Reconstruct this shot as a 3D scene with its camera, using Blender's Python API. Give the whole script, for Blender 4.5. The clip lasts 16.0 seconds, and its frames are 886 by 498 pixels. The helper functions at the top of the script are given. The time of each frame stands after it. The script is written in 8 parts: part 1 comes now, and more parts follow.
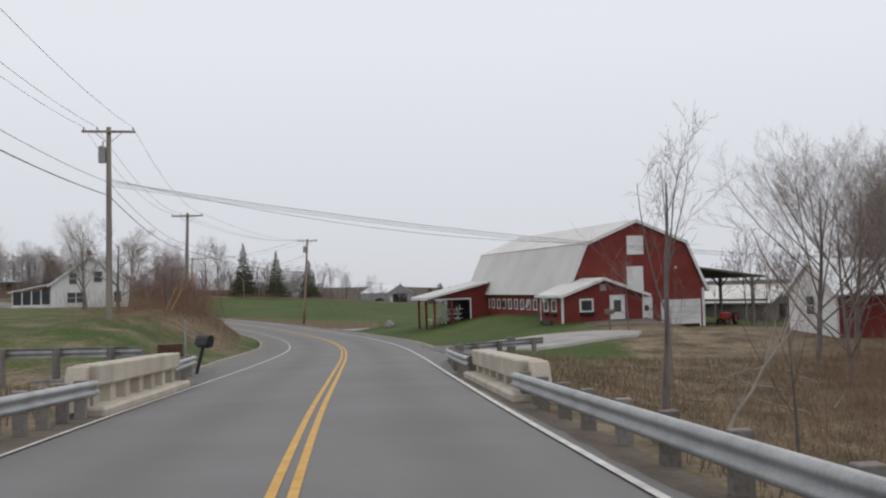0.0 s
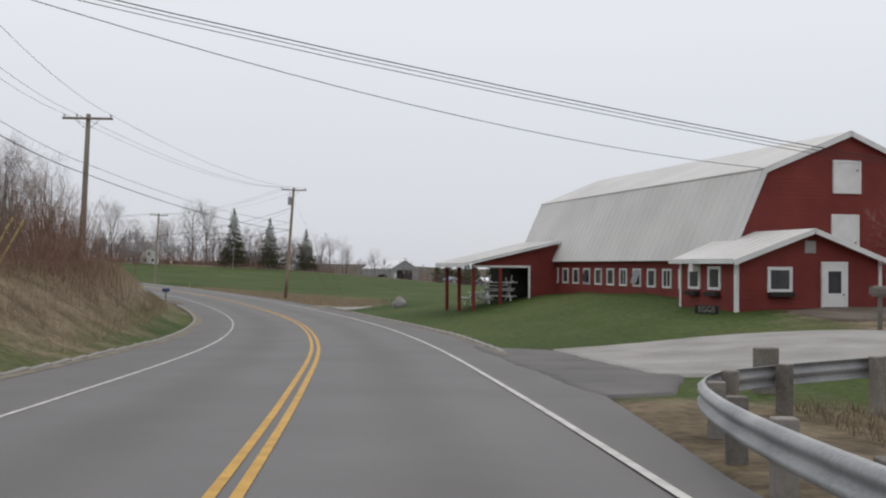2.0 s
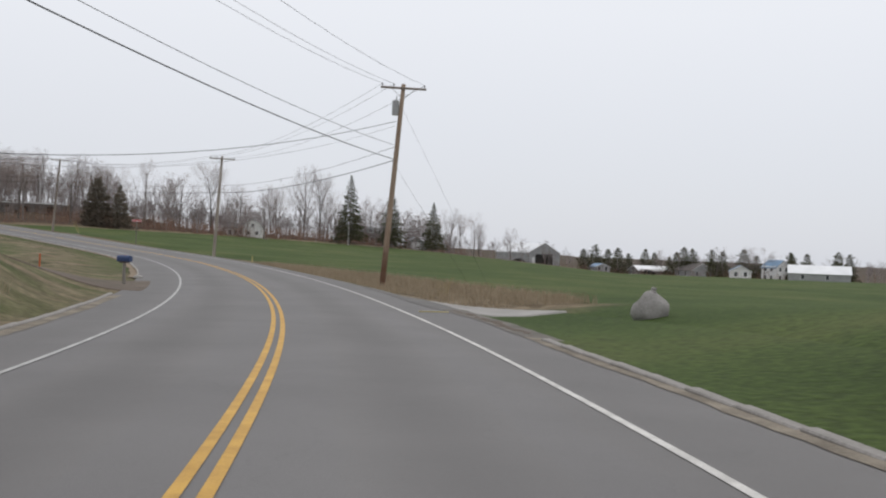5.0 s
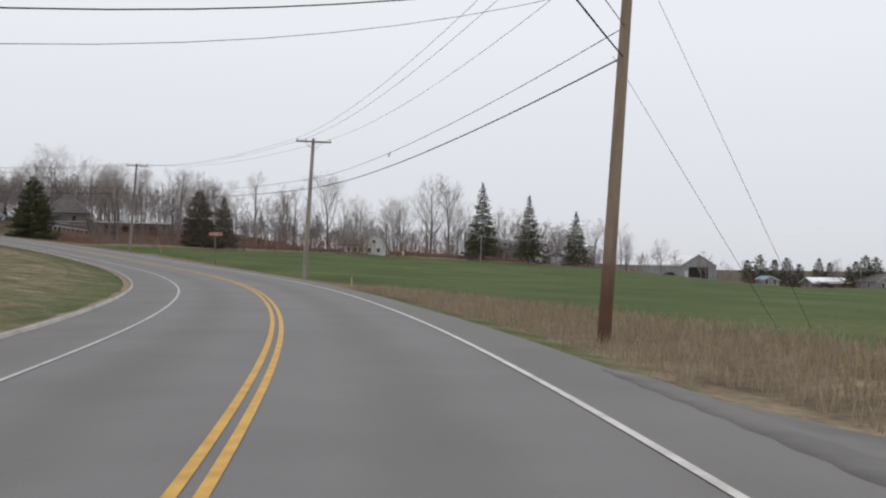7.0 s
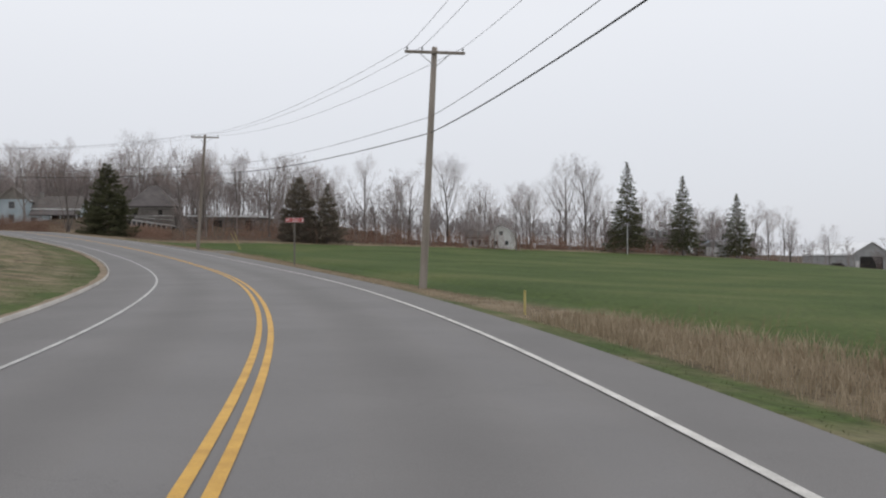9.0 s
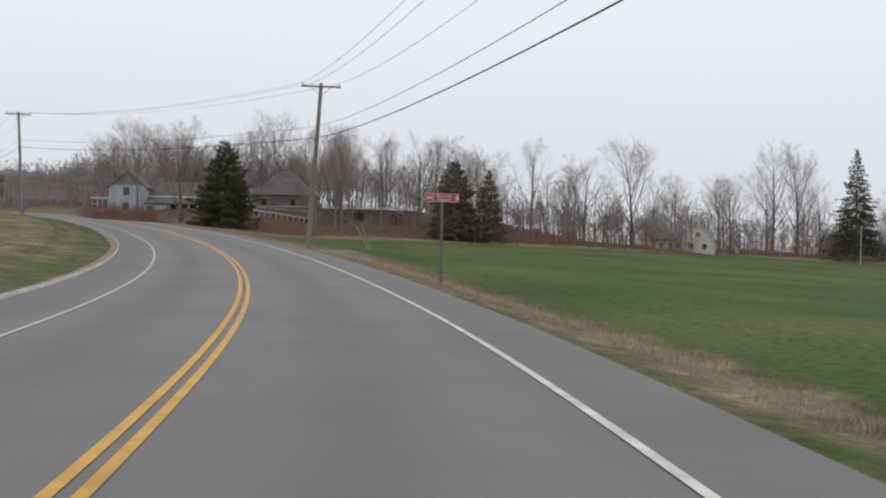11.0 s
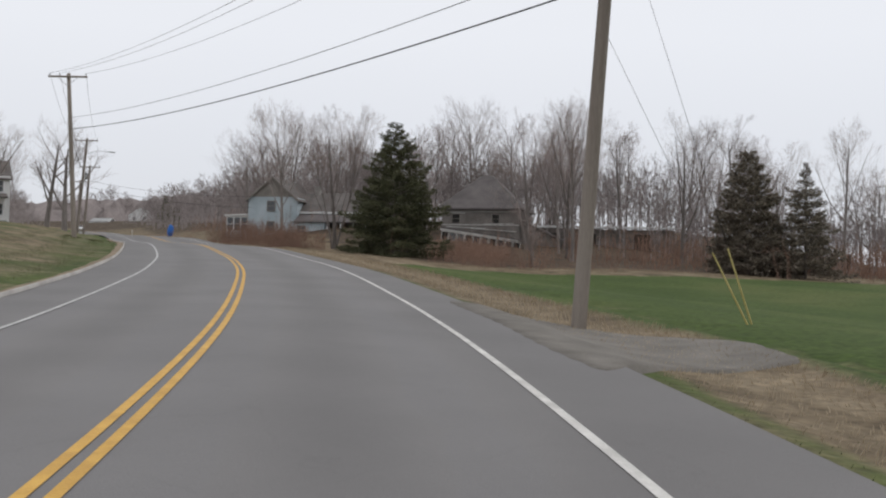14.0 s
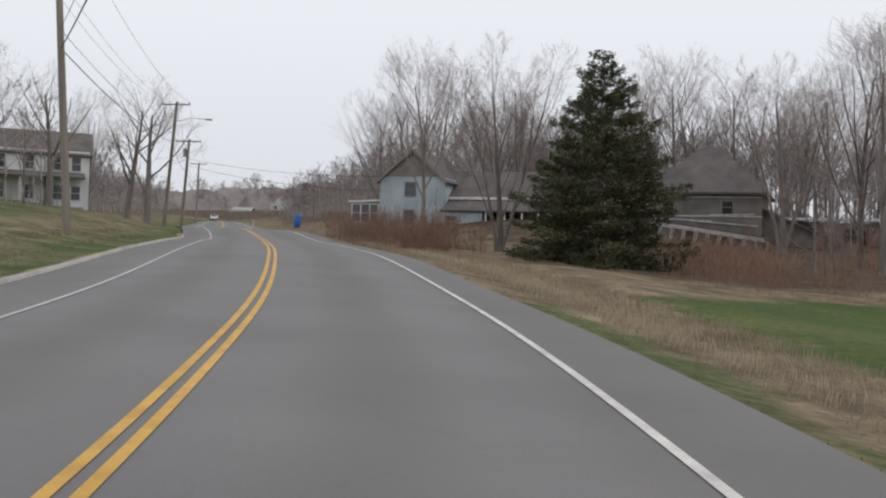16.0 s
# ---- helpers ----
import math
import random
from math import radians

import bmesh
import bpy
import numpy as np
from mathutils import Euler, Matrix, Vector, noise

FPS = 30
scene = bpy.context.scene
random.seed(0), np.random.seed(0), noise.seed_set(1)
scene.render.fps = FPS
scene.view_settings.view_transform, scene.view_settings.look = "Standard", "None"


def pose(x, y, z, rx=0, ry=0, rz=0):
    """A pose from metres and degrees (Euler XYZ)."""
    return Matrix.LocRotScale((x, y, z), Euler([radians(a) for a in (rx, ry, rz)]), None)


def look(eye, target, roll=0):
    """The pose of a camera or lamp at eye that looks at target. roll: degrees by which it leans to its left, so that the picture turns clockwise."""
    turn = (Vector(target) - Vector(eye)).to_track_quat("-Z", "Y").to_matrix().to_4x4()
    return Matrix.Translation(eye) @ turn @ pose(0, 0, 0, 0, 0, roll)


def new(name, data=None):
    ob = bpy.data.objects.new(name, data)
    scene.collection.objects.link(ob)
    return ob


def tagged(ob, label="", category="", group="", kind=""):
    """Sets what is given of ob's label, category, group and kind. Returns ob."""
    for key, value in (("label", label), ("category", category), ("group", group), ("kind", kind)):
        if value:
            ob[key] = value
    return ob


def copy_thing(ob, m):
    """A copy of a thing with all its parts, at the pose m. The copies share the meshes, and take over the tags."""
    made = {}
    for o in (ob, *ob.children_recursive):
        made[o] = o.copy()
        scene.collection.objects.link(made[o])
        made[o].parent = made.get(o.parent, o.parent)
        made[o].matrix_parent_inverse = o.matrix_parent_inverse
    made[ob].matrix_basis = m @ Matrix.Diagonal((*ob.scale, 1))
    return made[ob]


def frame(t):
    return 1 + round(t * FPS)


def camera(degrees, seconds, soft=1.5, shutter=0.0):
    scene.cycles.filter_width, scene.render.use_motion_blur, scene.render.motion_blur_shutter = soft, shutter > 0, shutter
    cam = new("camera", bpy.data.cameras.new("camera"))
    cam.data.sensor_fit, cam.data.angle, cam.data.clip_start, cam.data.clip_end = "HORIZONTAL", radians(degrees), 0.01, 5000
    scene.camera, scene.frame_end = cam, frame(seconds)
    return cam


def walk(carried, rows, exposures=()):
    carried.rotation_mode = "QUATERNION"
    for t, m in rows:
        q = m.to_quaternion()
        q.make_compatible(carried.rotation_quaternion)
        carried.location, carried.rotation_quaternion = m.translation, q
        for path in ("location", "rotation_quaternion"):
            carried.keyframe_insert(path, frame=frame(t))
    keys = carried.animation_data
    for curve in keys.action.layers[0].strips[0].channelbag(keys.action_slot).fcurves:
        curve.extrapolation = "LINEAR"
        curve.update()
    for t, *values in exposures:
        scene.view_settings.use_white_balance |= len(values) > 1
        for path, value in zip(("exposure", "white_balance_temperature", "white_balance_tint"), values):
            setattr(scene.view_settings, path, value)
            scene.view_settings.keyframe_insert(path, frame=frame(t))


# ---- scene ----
from mathutils import geometry

cam = camera(45.70, 16.0, soft=2.1)
PATH = [
    (0, (0.06, -0.05, 1.33), (0.042, 19.942, 2.025), -1.62),
    (0.5, (-0.62, 8.23, 1.01), (-0.567, 28.211, 1.853), -1.85),
    (1, (-1.29, 16.41, 0.67), (-1.192, 36.396, 1.441), -1.67),
    (1.5, (-1.83, 24.75, 0.43), (-1.625, 44.735, 1.108), -2.46),
    (2, (-2.40, 32.91, 0.12), (-2.483, 52.903, 0.445), 0.41),
    (2.5, (-2.98, 41.15, -0.15), (-3.135, 61.148, -0.172), 0.13),
    (3, (-3.68, 49.29, -0.42), (-4.153, 69.289, -0.545), 0.24),
    (3.2, (-3.97, 52.61, -0.48), (-4.665, 72.597, -0.689), 0.38),
    (5.3, (-9.02, 86.39, -1.32), (-11.936, 106.175, -1.290), 1.94),
    (5.5, (-9.66, 89.52, -1.35), (-12.863, 109.263, -1.328), 1.76),
    (6, (-11.59, 97.34, -1.50), (-15.408, 116.974, -1.358), 1.41),
    (6.5, (-13.76, 105.33, -1.53), (-18.118, 124.848, -1.345), 1.09),
    (7, (-16.23, 113.20, -1.55), (-21.138, 132.589, -1.272), 0.76),
    (7.5, (-18.81, 120.72, -1.58), (-24.236, 139.973, -1.307), 1.08),
    (8, (-21.75, 128.47, -1.56), (-27.730, 147.557, -1.366), 1.17),
    (8.5, (-24.90, 136.14, -1.52), (-31.451, 155.042, -1.336), 0.82),
    (8.7, (-26.25, 139.04, -1.52), (-32.981, 157.870, -1.337), 0.34),
    (10.8, (-41.90, 169.32, -1.08), (-51.255, 187.004, -1.023), 1.01),
    (11, (-43.63, 172.14, -1.09), (-53.304, 189.642, -0.951), 1.11),
    (11.5, (-48.02, 178.74, -0.95), (-58.198, 195.956, -0.808), 1.43),
    (12, (-52.59, 185.20, -0.78), (-63.465, 201.979, -0.428), 1.02),
    (12.5, (-57.43, 191.44, -0.60), (-68.685, 207.968, -0.156), 1.46),
    (13, (-62.53, 197.73, -0.31), (-74.317, 213.879, 0.256), 1.12),
    (13.5, (-67.77, 203.68, -0.07), (-79.950, 219.540, 0.476), 1.34),
    (14, (-73.17, 209.62, 0.27), (-85.876, 225.049, 0.806), 1.18),
    (14.5, (-78.63, 215.37, 0.62), (-91.835, 230.391, 0.980), 1.56),
    (15, (-84.44, 220.73, 0.98), (-98.218, 235.219, 1.244), 3.02),
    (15.5, (-90.30, 226.16, 1.32), (-104.613, 240.123, 1.607), 2.73),
    (16, (-96.35, 231.10, 1.71), (-111.101, 244.602, 1.994), 1.84),
]
walk(cam, [(t, look(eye, target, roll)) for t, eye, target, roll in PATH], exposures=[(0.0, -0.09), (2.0, -0.08), (3.2, 0.0), (16.0, 0.0)])

# ---------------------------------------------------------------- world and light
world = bpy.data.worlds.new("overcast")
scene.world = world
world.use_nodes = True
wn, wl = world.node_tree.nodes, world.node_tree.links
wn.clear()
w_out = wn.new("ShaderNodeOutputWorld")
w_bg = wn.new("ShaderNodeBackground")
w_sky = wn.new("ShaderNodeTexSky")
w_sky.sky_type = "NISHITA"
w_sky.sun_disc = False
w_sky.sun_elevation = radians(48)
w_sky.sun_rotation = radians(200)
w_coord = wn.new("ShaderNodeTexCoord")
w_sep = wn.new("ShaderNodeSeparateXYZ")
w_ramp = wn.new("ShaderNodeValToRGB")
w_ramp.color_ramp.elements[0].position = 0.0
w_ramp.color_ramp.elements[0].color = (0.690, 0.708, 0.765, 1)
w_ramp.color_ramp.elements[1].position = 1.0
w_ramp.color_ramp.elements[1].color = (1.02, 1.02, 1.05, 1)
e = w_ramp.color_ramp.elements.new(0.22)
e.color = (0.868, 0.884, 0.93, 1)
w_noise = wn.new("ShaderNodeTexNoise")
w_noise.inputs["Scale"].default_value = 1.6
w_noise.inputs["Detail"].default_value = 4
w_mul = wn.new("ShaderNodeMix")
w_mul.data_type = "RGBA"
w_mul.blend_type = "SOFT_LIGHT"
w_mul.inputs[0].default_value = 0.10
w_mix = wn.new("ShaderNodeMix")
w_mix.data_type = "RGBA"
w_mix.inputs[0].default_value = 0.93
w_dim = wn.new("ShaderNodeMix")
w_dim.data_type = "RGBA"
w_dim.blend_type = "MULTIPLY"
w_dim.inputs[0].default_value = 1.0
w_dim.inputs[7].default_value = (0.10, 0.10, 0.10, 1)
wl.new(w_coord.outputs["Generated"], w_sep.inputs[0])
wl.new(w_sep.outputs["Z"], w_ramp.inputs[0])
wl.new(w_coord.outputs["Generated"], w_noise.inputs["Vector"])
wl.new(w_ramp.outputs[0], w_mul.inputs[6])
wl.new(w_noise.outputs[0], w_mul.inputs[7])
wl.new(w_sky.outputs[0], w_dim.inputs[6])
wl.new(w_dim.outputs[2], w_mix.inputs[6])
wl.new(w_mul.outputs[2], w_mix.inputs[7])
wl.new(w_mix.outputs[2], w_bg.inputs[0])
w_bg.inputs[1].default_value = 1.0
wl.new(w_bg.outputs[0], w_out.inputs[0])

sun_data = bpy.data.lights.new("sun", "SUN")
sun_data.energy = 0.7
sun_data.angle = radians(30)
sun_data.color = (1.0, 0.97, 0.93)
sun = new("sun", sun_data)
sun.matrix_world = pose(0, 0, 60, 42, 0, 160)


# ---------------------------------------------------------------- materials
def mat(name, a, b, scale=2.0, rough=0.8, fine=30.0, bump=0.15, metal=0.0, spread=(0.35, 0.65), stretch=(1, 1, 1), rand=0.0, spec=0.3, fine_mix=0.35, dist=0.02):
    """Two-scale noise between colours a and b, a fine grain over it and a bump; rand: how far pieces differ from one another."""
    m = bpy.data.materials.new(name)
    m.use_nodes = True
    n, l = m.node_tree.nodes, m.node_tree.links
    p = n["Principled BSDF"]
    tc = n.new("ShaderNodeTexCoord")
    mp = n.new("ShaderNodeMapping")
    mp.inputs["Scale"].default_value = stretch
    l.new(tc.outputs["Object"], mp.inputs[0])
    big = n.new("ShaderNodeTexNoise")
    big.inputs["Scale"].default_value = scale
    big.inputs["Detail"].default_value = 5
    small = n.new("ShaderNodeTexNoise")
    small.inputs["Scale"].default_value = fine
    small.inputs["Detail"].default_value = 3
    l.new(mp.outputs[0], big.inputs["Vector"])
    l.new(mp.outputs[0], small.inputs["Vector"])
    mixv = n.new("ShaderNodeMix")
    mixv.inputs[0].default_value = fine_mix
    l.new(big.outputs[0], mixv.inputs[2])
    l.new(small.outputs[0], mixv.inputs[3])
    value = mixv.outputs[0]
    if rand:
        info = n.new("ShaderNodeObjectInfo")
        add = n.new("ShaderNodeMath")
        add.operation = "MULTIPLY_ADD"
        add.inputs[1].default_value = rand
        l.new(info.outputs["Random"], add.inputs[0])
        l.new(value, add.inputs[2])
        sub = n.new("ShaderNodeMath")
        sub.operation = "SUBTRACT"
        sub.inputs[1].default_value = rand / 2
        l.new(add.outputs[0], sub.inputs[0])
        value = sub.outputs[0]
    r = n.new("ShaderNodeValToRGB")
    r.color_ramp.elements[0].position, r.color_ramp.elements[1].position = spread
    r.color_ramp.elements[0].color, r.color_ramp.elements[1].color = (*a, 1), (*b, 1)
    l.new(value, r.inputs[0])
    l.new(r.outputs[0], p.inputs["Base Color"])
    p.inputs["Roughness"].default_value = rough
    p.inputs["Metallic"].default_value = metal
    p.inputs["Specular IOR Level"].default_value = spec
    if bump:
        bp = n.new("ShaderNodeBump")
        bp.inputs["Strength"].default_value = bump
        bp.inputs["Distance"].default_value = dist
        l.new(small.outputs[0], bp.inputs["Height"])
        l.new(bp.outputs[0], p.inputs["Normal"])
    return m


def asphalt_material():
    """Worn asphalt: stone grain, patches, smoother wheel tracks, an oily middle to each lane, thin cracks."""
    m = mat("asphalt", (0.131, 0.126, 0.125), (0.171, 0.165, 0.163), 0.35, 0.75, 70, 0.25, fine_mix=0.5)
    n, l = m.node_tree.nodes, m.node_tree.links
    p = n["Principled BSDF"]
    at = n.new("ShaderNodeAttribute")
    at.attribute_name = "across"

    def math_node(op, a, b):
        k = n.new("ShaderNodeMath")
        k.operation = op
        for sock, val in zip(k.inputs, (a, b)):
            if isinstance(val, float):
                sock.default_value = val
            else:
                l.new(val, sock)
        return k.outputs[0]

    side = math_node("ABSOLUTE", at.outputs["Fac"], 0.0)
    wander = n.new("ShaderNodeTexNoise")
    wander.inputs["Scale"].default_value = 0.5
    wander.inputs["Detail"].default_value = 3
    tc = n.new("ShaderNodeTexCoord")
    l.new(tc.outputs["Object"], wander.inputs["Vector"])
    side = math_node("MULTIPLY_ADD", wander.outputs[0], 0.5)
    l.new(math_node("ABSOLUTE", at.outputs["Fac"], 0.0), side.node.inputs[2])
    ramp = n.new("ShaderNodeValToRGB")
    stops = [(0.0, 0.98), (0.85, 1.10), (1.75, 0.74), (2.65, 1.10), (3.3, 1.0), (4.0, 0.86), (5.2, 0.95)]
    while len(ramp.color_ramp.elements) < len(stops):
        ramp.color_ramp.elements.new(0.5)
    for el, (pos, v) in zip(ramp.color_ramp.elements, stops):
        el.position, el.color = (pos + 0.25) / 6.0, (v, v * 0.995, v * 0.985, 1)
    ramp.color_ramp.interpolation = "B_SPLINE"
    l.new(math_node("DIVIDE", side, 6.0), ramp.inputs[0])
    cracks = n.new("ShaderNodeTexVoronoi")
    cracks.feature = "DISTANCE_TO_EDGE"
    cracks.inputs["Scale"].default_value = 0.32
    bend = n.new("ShaderNodeTexNoise")
    bend.inputs["Scale"].default_value = 1.4
    bend.inputs["Detail"].default_value = 4
    l.new(tc.outputs["Object"], bend.inputs["Vector"])
    warp = n.new("ShaderNodeVectorMath")
    warp.operation = "MULTIPLY_ADD"
    warp.inputs[1].default_value = (1.2, 1.2, 0)
    l.new(bend.outputs["Color"], warp.inputs[0])
    l.new(tc.outputs["Object"], warp.inputs[2])
    l.new(warp.outputs[0], cracks.inputs["Vector"])
    cr = n.new("ShaderNodeValToRGB")
    cr.color_ramp.elements[0].color = (0.93, 0.93, 0.93, 1)
    cr.color_ramp.elements[1].color = (1, 1, 1, 1)
    cr.color_ramp.elements[1].position = 0.006
    l.new(cracks.outputs["Distance"], cr.inputs[0])
    src = n["Color Ramp"].outputs[0]
    for extra in (ramp.outputs[0], cr.outputs[0]):
        mix = n.new("ShaderNodeMix")
        mix.data_type = "RGBA"
        mix.blend_type = "MULTIPLY"
        mix.inputs[0].default_value = 1.0
        l.new(src, mix.inputs[6])
        l.new(extra, mix.inputs[7])
        src = mix.outputs[2]
    l.new(src, p.inputs["Base Color"])
    return m


M_ASPHALT = asphalt_material()
M_SAND = mat("roadside_sand", (0.13, 0.11, 0.085), (0.27, 0.235, 0.185), 1.5, 0.95, 18, 0.4)
M_DIRT = mat("brown_dirt", (0.075, 0.058, 0.044), (0.155, 0.125, 0.098), 0.7, 0.95, 14, 0.4)
M_SHOULDER = mat("old_asphalt", (0.100, 0.096, 0.092), (0.155, 0.148, 0.140), 0.8, 0.85, 40, 0.3)
M_TRODDEN = mat("trodden_gravel", (0.105, 0.096, 0.083), (0.185, 0.170, 0.150), 1.2, 0.95, 22, 0.4)
M_YELLOW = mat("yellow_paint", (0.42, 0.23, 0.035), (0.60, 0.35, 0.06), 3, 0.6, 50, 0.1)
M_FAINT_LINE = mat("worn_white_paint", (0.28, 0.28, 0.27), (0.52, 0.515, 0.50), 2.5, 0.6, 50, 0.1)
M_WHITE_LINE = mat("white_road_paint", (0.38, 0.37, 0.345), (0.64, 0.625, 0.59), 2.5, 0.6, 50, 0.1)
M_BARK = mat("bark", (0.125, 0.110, 0.100), (0.245, 0.218, 0.200), 4, 0.95, 40, 0.5, stretch=(1, 1, 0.25), rand=0.25)
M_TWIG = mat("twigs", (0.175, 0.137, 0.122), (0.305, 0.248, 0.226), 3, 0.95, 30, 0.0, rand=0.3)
M_POLE_BROWN = mat("brown_pole_wood", (0.19, 0.135, 0.095), (0.34, 0.265, 0.20), 1.2, 0.9, 30, 0.4, stretch=(3, 3, 0.15))


def stain_foot(m, low, high, dark):
    """Preservative that has bled down: a red-brown stain up from the foot, ragged along its upper edge."""
    n, l = m.node_tree.nodes, m.node_tree.links
    tc = n.new("ShaderNodeTexCoord")
    split = n.new("ShaderNodeSeparateXYZ")
    l.new(tc.outputs["Object"], split.inputs[0])
    streak = n.new("ShaderNodeTexNoise")
    streak.inputs["Scale"].default_value = 1.4
    l.new(tc.outputs["Object"], streak.inputs["Vector"])
    add = n.new("ShaderNodeMath")
    add.operation = "MULTIPLY_ADD"
    add.inputs[1].default_value = 3.0
    l.new(streak.outputs[0], add.inputs[0])
    l.new(split.outputs["Z"], add.inputs[2])
    span = n.new("ShaderNodeMapRange")
    span.interpolation_type = "SMOOTHSTEP"
    span.inputs["From Min"].default_value, span.inputs["From Max"].default_value = low + 1.5, high + 1.5
    l.new(add.outputs[0], span.inputs["Value"])
    mix = n.new("ShaderNodeMix")
    mix.data_type = "RGBA"
    base = n["Principled BSDF"].inputs["Base Color"]
    l.new(span.outputs[0], mix.inputs["Factor"])
    mix.inputs[6].default_value = (*dark, 1)
    l.new(base.links[0].from_socket, mix.inputs[7])
    l.new(mix.outputs[2], base)


stain_foot(M_POLE_BROWN, 0.2, 4.2, (0.115, 0.062, 0.038))
M_POLE = mat("weathered_pole_wood", (0.19, 0.16, 0.135), (0.33, 0.29, 0.25), 1.2, 0.9, 30, 0.4, stretch=(3, 3, 0.15), rand=0.2)
M_WIRE = mat("cable_black", (0.012, 0.012, 0.013), (0.03, 0.03, 0.032), 3, 0.6, 20, 0.0)
M_GALV = mat("galvanised_steel", (0.24, 0.245, 0.25), (0.40, 0.405, 0.405), 1.5, 0.5, 25, 0.1, metal=0.35)
M_CONCRETE = mat("cream_concrete", (0.36, 0.32, 0.26), (0.54, 0.49, 0.41), 1.2, 0.85, 25, 0.3)
M_BROWN_DIRT = mat("brown_dirt", (0.150, 0.115, 0.078), (0.265, 0.205, 0.140), 0.7, 0.95, 18, 0.5)
M_KERB = mat("kerb_granite", (0.20, 0.19, 0.175), (0.34, 0.32, 0.30), 1.5, 0.9, 20, 0.3)
M_RED = mat("red_clapboard", (0.150, 0.026, 0.021), (0.215, 0.043, 0.034), 0.7, 0.75, 25, 0.15)
M_ROOF_LIGHT = mat("pale_metal_roof", (0.52, 0.505, 0.485), (0.64, 0.625, 0.60), 0.35, 0.5, 12, 0.05)
M_WHITE = mat("white_paint", (0.62, 0.62, 0.61), (0.80, 0.80, 0.79), 1.2, 0.6, 20, 0.08)
M_GLASS = mat("window_glass", (0.035, 0.04, 0.045), (0.075, 0.08, 0.085), 1.0, 0.08, 5, 0.0, spec=0.6)
# near-black: carries the shade inside openings, and colours dark-painted things too
M_DARK = mat("inside_shade_and_dark_paint", (0.018, 0.017, 0.016), (0.045, 0.042, 0.038), 1.0, 0.9, 10, 0.0)
M_SHINGLE = mat("grey_shingles", (0.085, 0.075, 0.070), (0.155, 0.140, 0.130), 0.8, 0.9, 20, 0.3)
M_BLUE_WALL = mat("pale_blue_clapboard", (0.32, 0.385, 0.415), (0.49, 0.55, 0.58), 0.6, 0.8, 18, 0.15)
M_GREY_WOOD = mat("weathered_grey_wood", (0.13, 0.115, 0.10), (0.27, 0.25, 0.225), 0.8, 0.9, 18, 0.3, rand=0.2)
M_STONE = mat("grey_boulder", (0.20, 0.19, 0.18), (0.36, 0.345, 0.33), 1.2, 0.9, 14, 0.5)
M_GRAVEL = mat("pale_gravel", (0.24, 0.23, 0.215), (0.38, 0.365, 0.345), 0.6, 0.95, 25, 0.4)
M_BLACK = mat("black_plastic", (0.010, 0.010, 0.011), (0.022, 0.022, 0.024), 3, 0.5, 20, 0.05)
M_BRUSH = mat("red_brown_brush", (0.140, 0.082, 0.058), (0.260, 0.160, 0.115), 1.5, 0.95, 15, 0.0, rand=0.2)
M_SIGN_RED = mat("sign_red", (0.42, 0.075, 0.08), (0.52, 0.11, 0.115), 2, 0.5, 20, 0.03)


# ---------------------------------------------------------------- mesh helpers
def part(name, bm, material, parent=None, label=""):
    """Links a bmesh as one mesh object under a thing or under a part."""
    me = bpy.data.meshes.new(name)
    bm.to_mesh(me)
    bm.free()
    me.materials.append(material)
    ob = new(name, me)
    ob.parent = parent
    if label:
        ob["label"] = label
    return ob


def raw(name, verts, faces, material, parent=None, label="", smooth=False):
    me = bpy.data.meshes.new(name)
    me.from_pydata([tuple(v) for v in verts], [], faces)
    me.materials.append(material)
    if smooth:
        me.shade_smooth()
    ob = new(name, me)
    ob.parent = parent
    if label:
        ob["label"] = label
    return ob


def empty(name, m, label, category, group=""):
    ob = new(name)
    ob.empty_display_size = 0.2
    ob.matrix_world = m
    return tagged(ob, label, category, group)


def box(bm, x0, x1, y0, y1, z0, z1, m=None, bevel=0.0):
    """A box between two corners, turned by m."""
    b = bmesh.new() if bevel else bm
    r = bmesh.ops.create_cube(b, size=1, matrix=Matrix.Translation(((x0 + x1) / 2, (y0 + y1) / 2, (z0 + z1) / 2)) @ Matrix.Diagonal((abs(x1 - x0), abs(y1 - y0), abs(z1 - z0), 1)))
    if bevel:
        bmesh.ops.bevel(b, geom=b.edges[:], offset=bevel, segments=1, affect="EDGES")
        if m is not None:
            bmesh.ops.transform(b, matrix=m, verts=b.verts[:])
        me = bpy.data.meshes.new("tmp")
        b.to_mesh(me)
        b.free()
        bm.from_mesh(me)
        bpy.data.meshes.remove(me)
    elif m is not None:
        bmesh.ops.transform(bm, matrix=m, verts=r["verts"])
    return bm


def boxes(*args):
    bm = bmesh.new()
    for a in args:
        box(bm, *a)
    return bm


def prism(poly, y0, y1):
    """A solid of an outline in x and z, from y0 to y1."""
    bm = bmesh.new()
    a = [bm.verts.new((x, y0, z)) for x, z in poly]
    b = [bm.verts.new((x, y1, z)) for x, z in poly]
    bm.faces.new(a)
    bm.faces.new(b[::-1])
    for i in range(len(poly)):
        j = (i + 1) % len(poly)
        bm.faces.new((a[j], a[i], b[i], b[j]))
    bmesh.ops.recalc_face_normals(bm, faces=bm.faces[:])
    return bm


